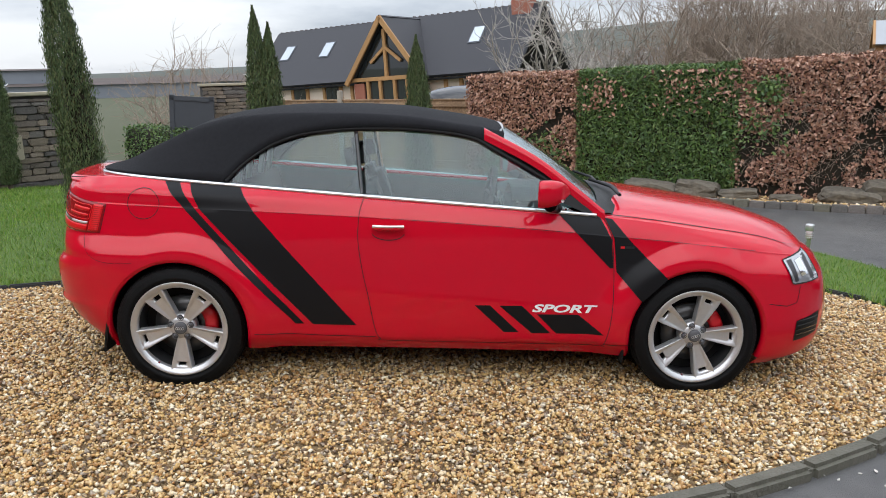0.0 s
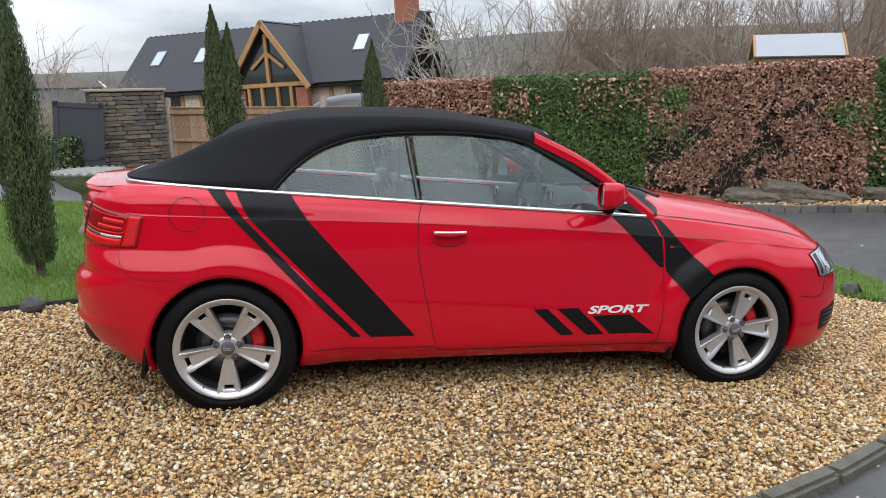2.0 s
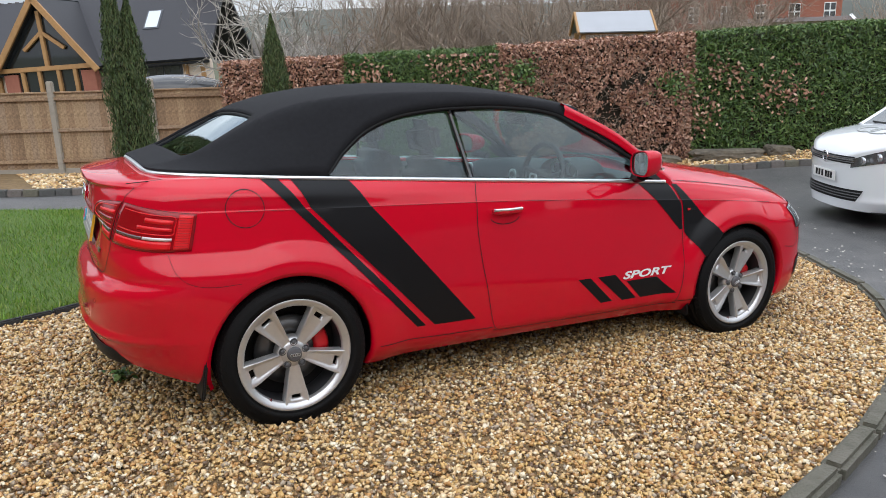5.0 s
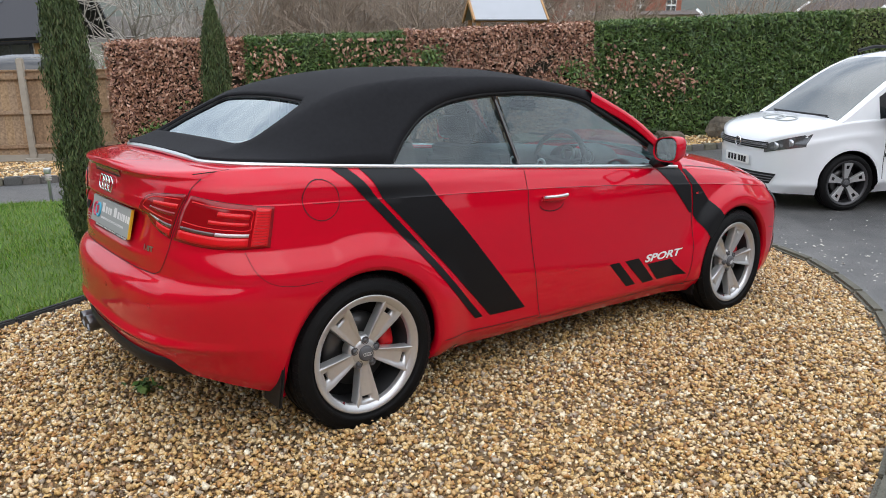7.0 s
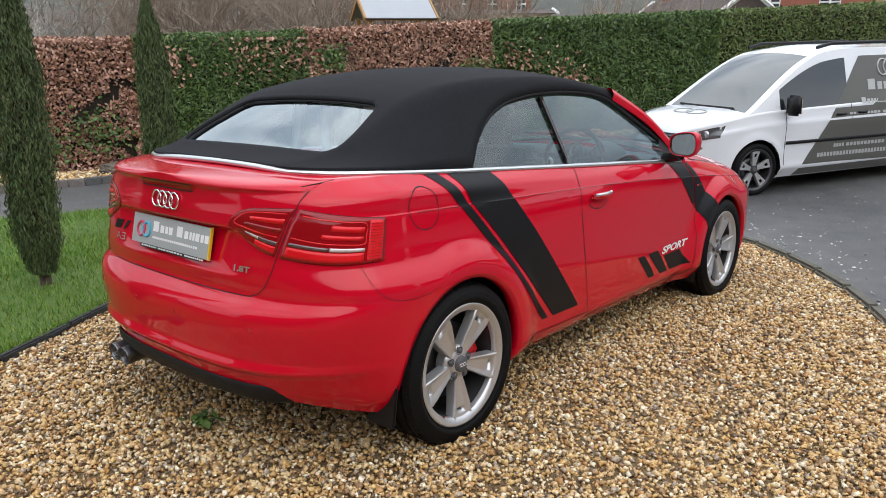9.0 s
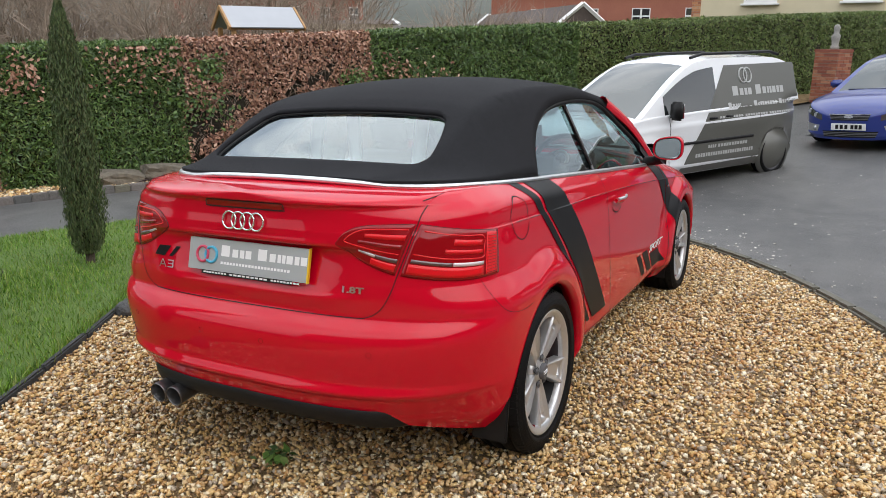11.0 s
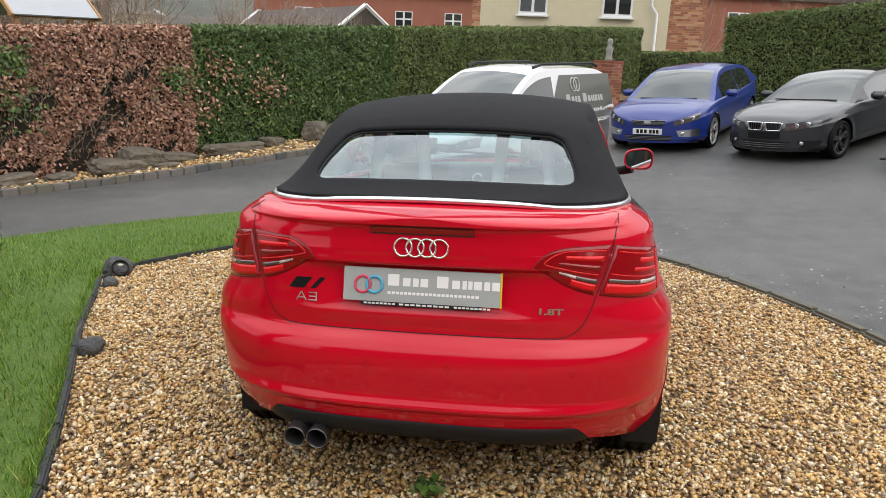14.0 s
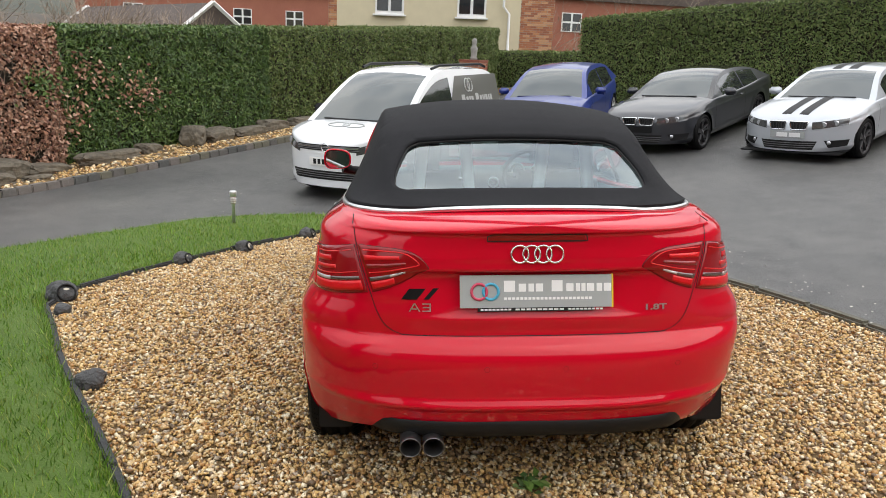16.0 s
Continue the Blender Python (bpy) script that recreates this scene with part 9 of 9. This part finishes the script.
def rock_lamp(x, y, s, turn, label, lit=True):
    z = ground_z(x, y) + 0.03
    root = thing("rock_spotlight" if lit else "garden_stone", pose(x, y, z, 0, 0, turn), label, "lamp" if lit else "stone", "stones along the edging")
    bm = bmesh.new()
    bmesh.ops.create_icosphere(bm, subdivisions=3, radius=1.0)
    for v in bm.verts:
        c = v.co
        k = 1 + 0.2 * noise.noise(c * 1.4 + Vector((x * 3, y, 0))) + 0.08 * noise.noise(c * 4 + Vector((x, 1, 2)))
        v.co = Vector((c.x * s * k, c.y * s * k, max(c.z, -0.6) * s * 0.8 * k + s * 0.42))
    part("shell", bm, M["dark_rock"], root, "dark moulded rock shell")
    if lit:
        for nm, prof, key in (("lamp_ring", [(0.0, 0.0), (0.5, 0.0), (0.58, 0.06), (0.58, 0.2), (0.48, 0.22), (0.46, 0.12)], "plastic"), ("lens", [(0.0, 0.16), (0.3, 0.15), (0.32, 0.1)], "lamp_lens")):
            v, f = lathe(prof, 20, "x")
            m = pose(-s * 0.72, 0, s * 0.62, 0, 25, 0)
            mesh(nm, [m @ Vector((-a * s, b * s, c * s)) for a, b, c in v], f, M[key], root, "", True)
    return root


M["lamp_lens"] = mat("cream_lamp_lens", (0.62, 0.57, 0.46), 0.3, coat=0.5)
rock_lamp(1.92, 2.8, 0.105, 40, "imitation rock spotlight with a round cream lens")
for x, y, t in ((2.98, 2.3, 70), (3.46, 1.9, 70), (4.06, 1.42, 75), (4.66, 0.85, 150)):
    rock_lamp(x, y, 0.075, t, "small imitation rock spotlight at the lawn edge")
rock_lamp(0.4, 2.0, 0.07, 0, "dark grey imitation rock on the edging", False)
rock_lamp(1.6, 2.66, 0.055, 0, "small dark stone beside the edging", False)
rock_lamp(-1.4, 1.02, 0.075, 0, "dark lava-like stone by the lawn", False)

bath = thing("bird_bath", Matrix.Translation((-1.73, 4.05, ground_z(-1.73, 4.05) + 0.03)), "carved grey stone bird bath on the lawn", "bird bath")
mesh("pedestal", *lathe([(0.0, 0.0), (0.17, 0.0), (0.17, 0.04), (0.13, 0.08), (0.1, 0.16), (0.085, 0.28), (0.09, 0.4), (0.13, 0.46)], 20, "z"), M["bath_stone"], bath, "", True)
mesh("bowl", *lathe([(0.0, 0.44), (0.14, 0.45), (0.24, 0.5), (0.31, 0.57), (0.33, 0.62), (0.35, 0.63), (0.35, 0.655), (0.31, 0.655), (0.28, 0.6), (0.15, 0.55), (0.0, 0.54)], 32, "z"), M["bath_stone"], bath, "", True)
for k in range(24):
    a = k * math.pi / 12
    part("rim_bead", box(bmesh.new(), pose(0.345 * math.cos(a), 0.345 * math.sin(a), 0.65, 0, 0, math.degrees(a)), 0.04, 0.06, 0.035, 0.012), M["bath_stone"], bath)

# ---- distance: brick terrace, bungalow, works, hills ----
def block(name, x, y, z, sx, sy, sz, turn, label, wall_key, roof_h, windows, over=0.3):
    root = thing(name, pose(x, y, z, 0, 0, turn), label, "building", "distant buildings")
    part("wall", boxed(sx, sy, sz, 0.0, pose(0, 0, sz / 2)), M[wall_key], root)
    if roof_h:
        v = [(-sx / 2 - over, -sy / 2 - over, sz), (sx / 2 + over, -sy / 2 - over, sz), (sx / 2 + over, sy / 2 + over, sz), (-sx / 2 - over, sy / 2 + over, sz), (-sx / 2 - over, 0, sz + roof_h), (sx / 2 + over, 0, sz + roof_h)]
        mesh("roof", v, [(0, 1, 5, 4), (2, 3, 4, 5), (0, 4, 3), (1, 2, 5), (0, 3, 2, 1)], M["tile_far"], root, "dark tiled roof")
        for e in (-1, 1):
            for sgn in (-1, 1):
                mesh("bargeboard", *tube([(e * (sx / 2 + over + 0.02), sgn * (sy / 2 + over), sz), (e * (sx / 2 + over + 0.02), 0, sz + roof_h + 0.02)], 0.09, 4), M["upvc"], root, "white bargeboard")
    for face, u, w_, wz, h_ in windows:
        m = pose(u, -sy / 2 - 0.02, wz) if face == "s" else pose(-sx / 2 - 0.02, u, wz, 0, 0, -90)
        win = part("window", boxed(w_, 0.1, h_, 0.0, m), M["upvc"], root, "white window")
        for q in (-0.25, 0.25):
            for p in (-0.25, 0.25):
                part("pane", boxed(w_ * 0.4, 0.02, h_ * 0.4, 0.0, m @ Matrix.Translation((q * w_, -0.06, p * h_))), M["screen"], win)
    return root


block("brick_terrace", 61.6, 54.2, -3.0, 20, 10, 8.6, -43.4, "red brick terrace with white windows behind the hedge", "brick_far", 4.0, [("s", u, 1.0, z, 1.5) for u in (-9, -6, -3, 0, 3, 6, 9) for z in (4.9, 7.1)] + [("w", u, 1.0, z, 1.5) for u in (-3, 0, 3) for z in (4.9, 7.1)])
block("brick_terrace", 63.9, 13.5, -3.0, 9, 26, 8.2, 12, "row of red brick houses with tiled roofs", "brick_far", 3.2, [("w", u, 1.4, 6.4, 1.2) for u in (-11, -7, -3, 1, 5, 9)])
block("brick_terrace", 54.0, -17.0, -3.0, 9, 30, 8.0, 12, "red brick houses beyond the tall hedge", "brick_far", 3.2, [("w", u, 1.4, 6.6, 1.2) for u in (-12, -8, -4, 0, 4, 8, 12)])
block("bungalow", 32.85, 12.5, -1.0, 14, 5.2, 1.85, 39.7, "brown-roofed bungalow with white bargeboards", "brick_far", 2.1, [], 0.1)
block("white_cottage", 33.0, 24.0, -2.0, 6, 4, 4.4, -50, "long pale low cottage behind the shrubs", "cream", 0.25, [])
block("works_building", -30.0, 77.0, -2.0, 22, 10, 2.9, 20, "grey metal-clad works building", "clad", 0.6, [])
block("works_building", -41.0, 74.0, -2.0, 9, 8, 4.4, 20, "taller grey metal-clad works building", "clad", 0.2, [])
# dark car roof seen over the fence
bm = bmesh.new()
bmesh.ops.create_uvsphere(bm, u_segments=20, v_segments=10, radius=1.0, matrix=pose(2.3, 18.0, 0.65, 0, 0, -20) @ Matrix.Diagonal((1.5, 0.8, 0.45, 1)))
part("car_roof", bm, M["gloss_black"], None, "dark car roof showing over the fence", True, "car")

# far hills with woods on them
def hills(name, radius, a0, a1, heights, material, label):
    vs, n = [], 60
    for i in range(n + 1):
        a = a0 + (a1 - a0) * i / n
        h = keyed(i / n, [k / (len(heights) - 1) for k in range(len(heights))], heights) + 0.012 * radius * 0.1 * noise.noise((i * 0.9, 1, 2))
        for r, z in ((radius * 0.8, -3), (radius * 0.9, h * 0.55), (radius, h), (radius * 1.2, h * 0.7)):
            vs.append((r * math.sin(radians(a)), r * math.cos(radians(a)), z))
    return mesh(name, vs, grid_faces(n + 1, 4), material, None, label, True, "hill", kind="structure")


hills("backdrop", 650, -60, 120, [3, 3, 4, 9, 26, 36, 36, 34, 34, 36, 38, 38], M["hill"], "wooded hills in winter haze")
hills("backdrop", 330, -50, 110, [1, 1, 1.5, 3, 7, 9, 9, 8, 8, 8, 8, 8], M["wood"], "bare woods below the hills")
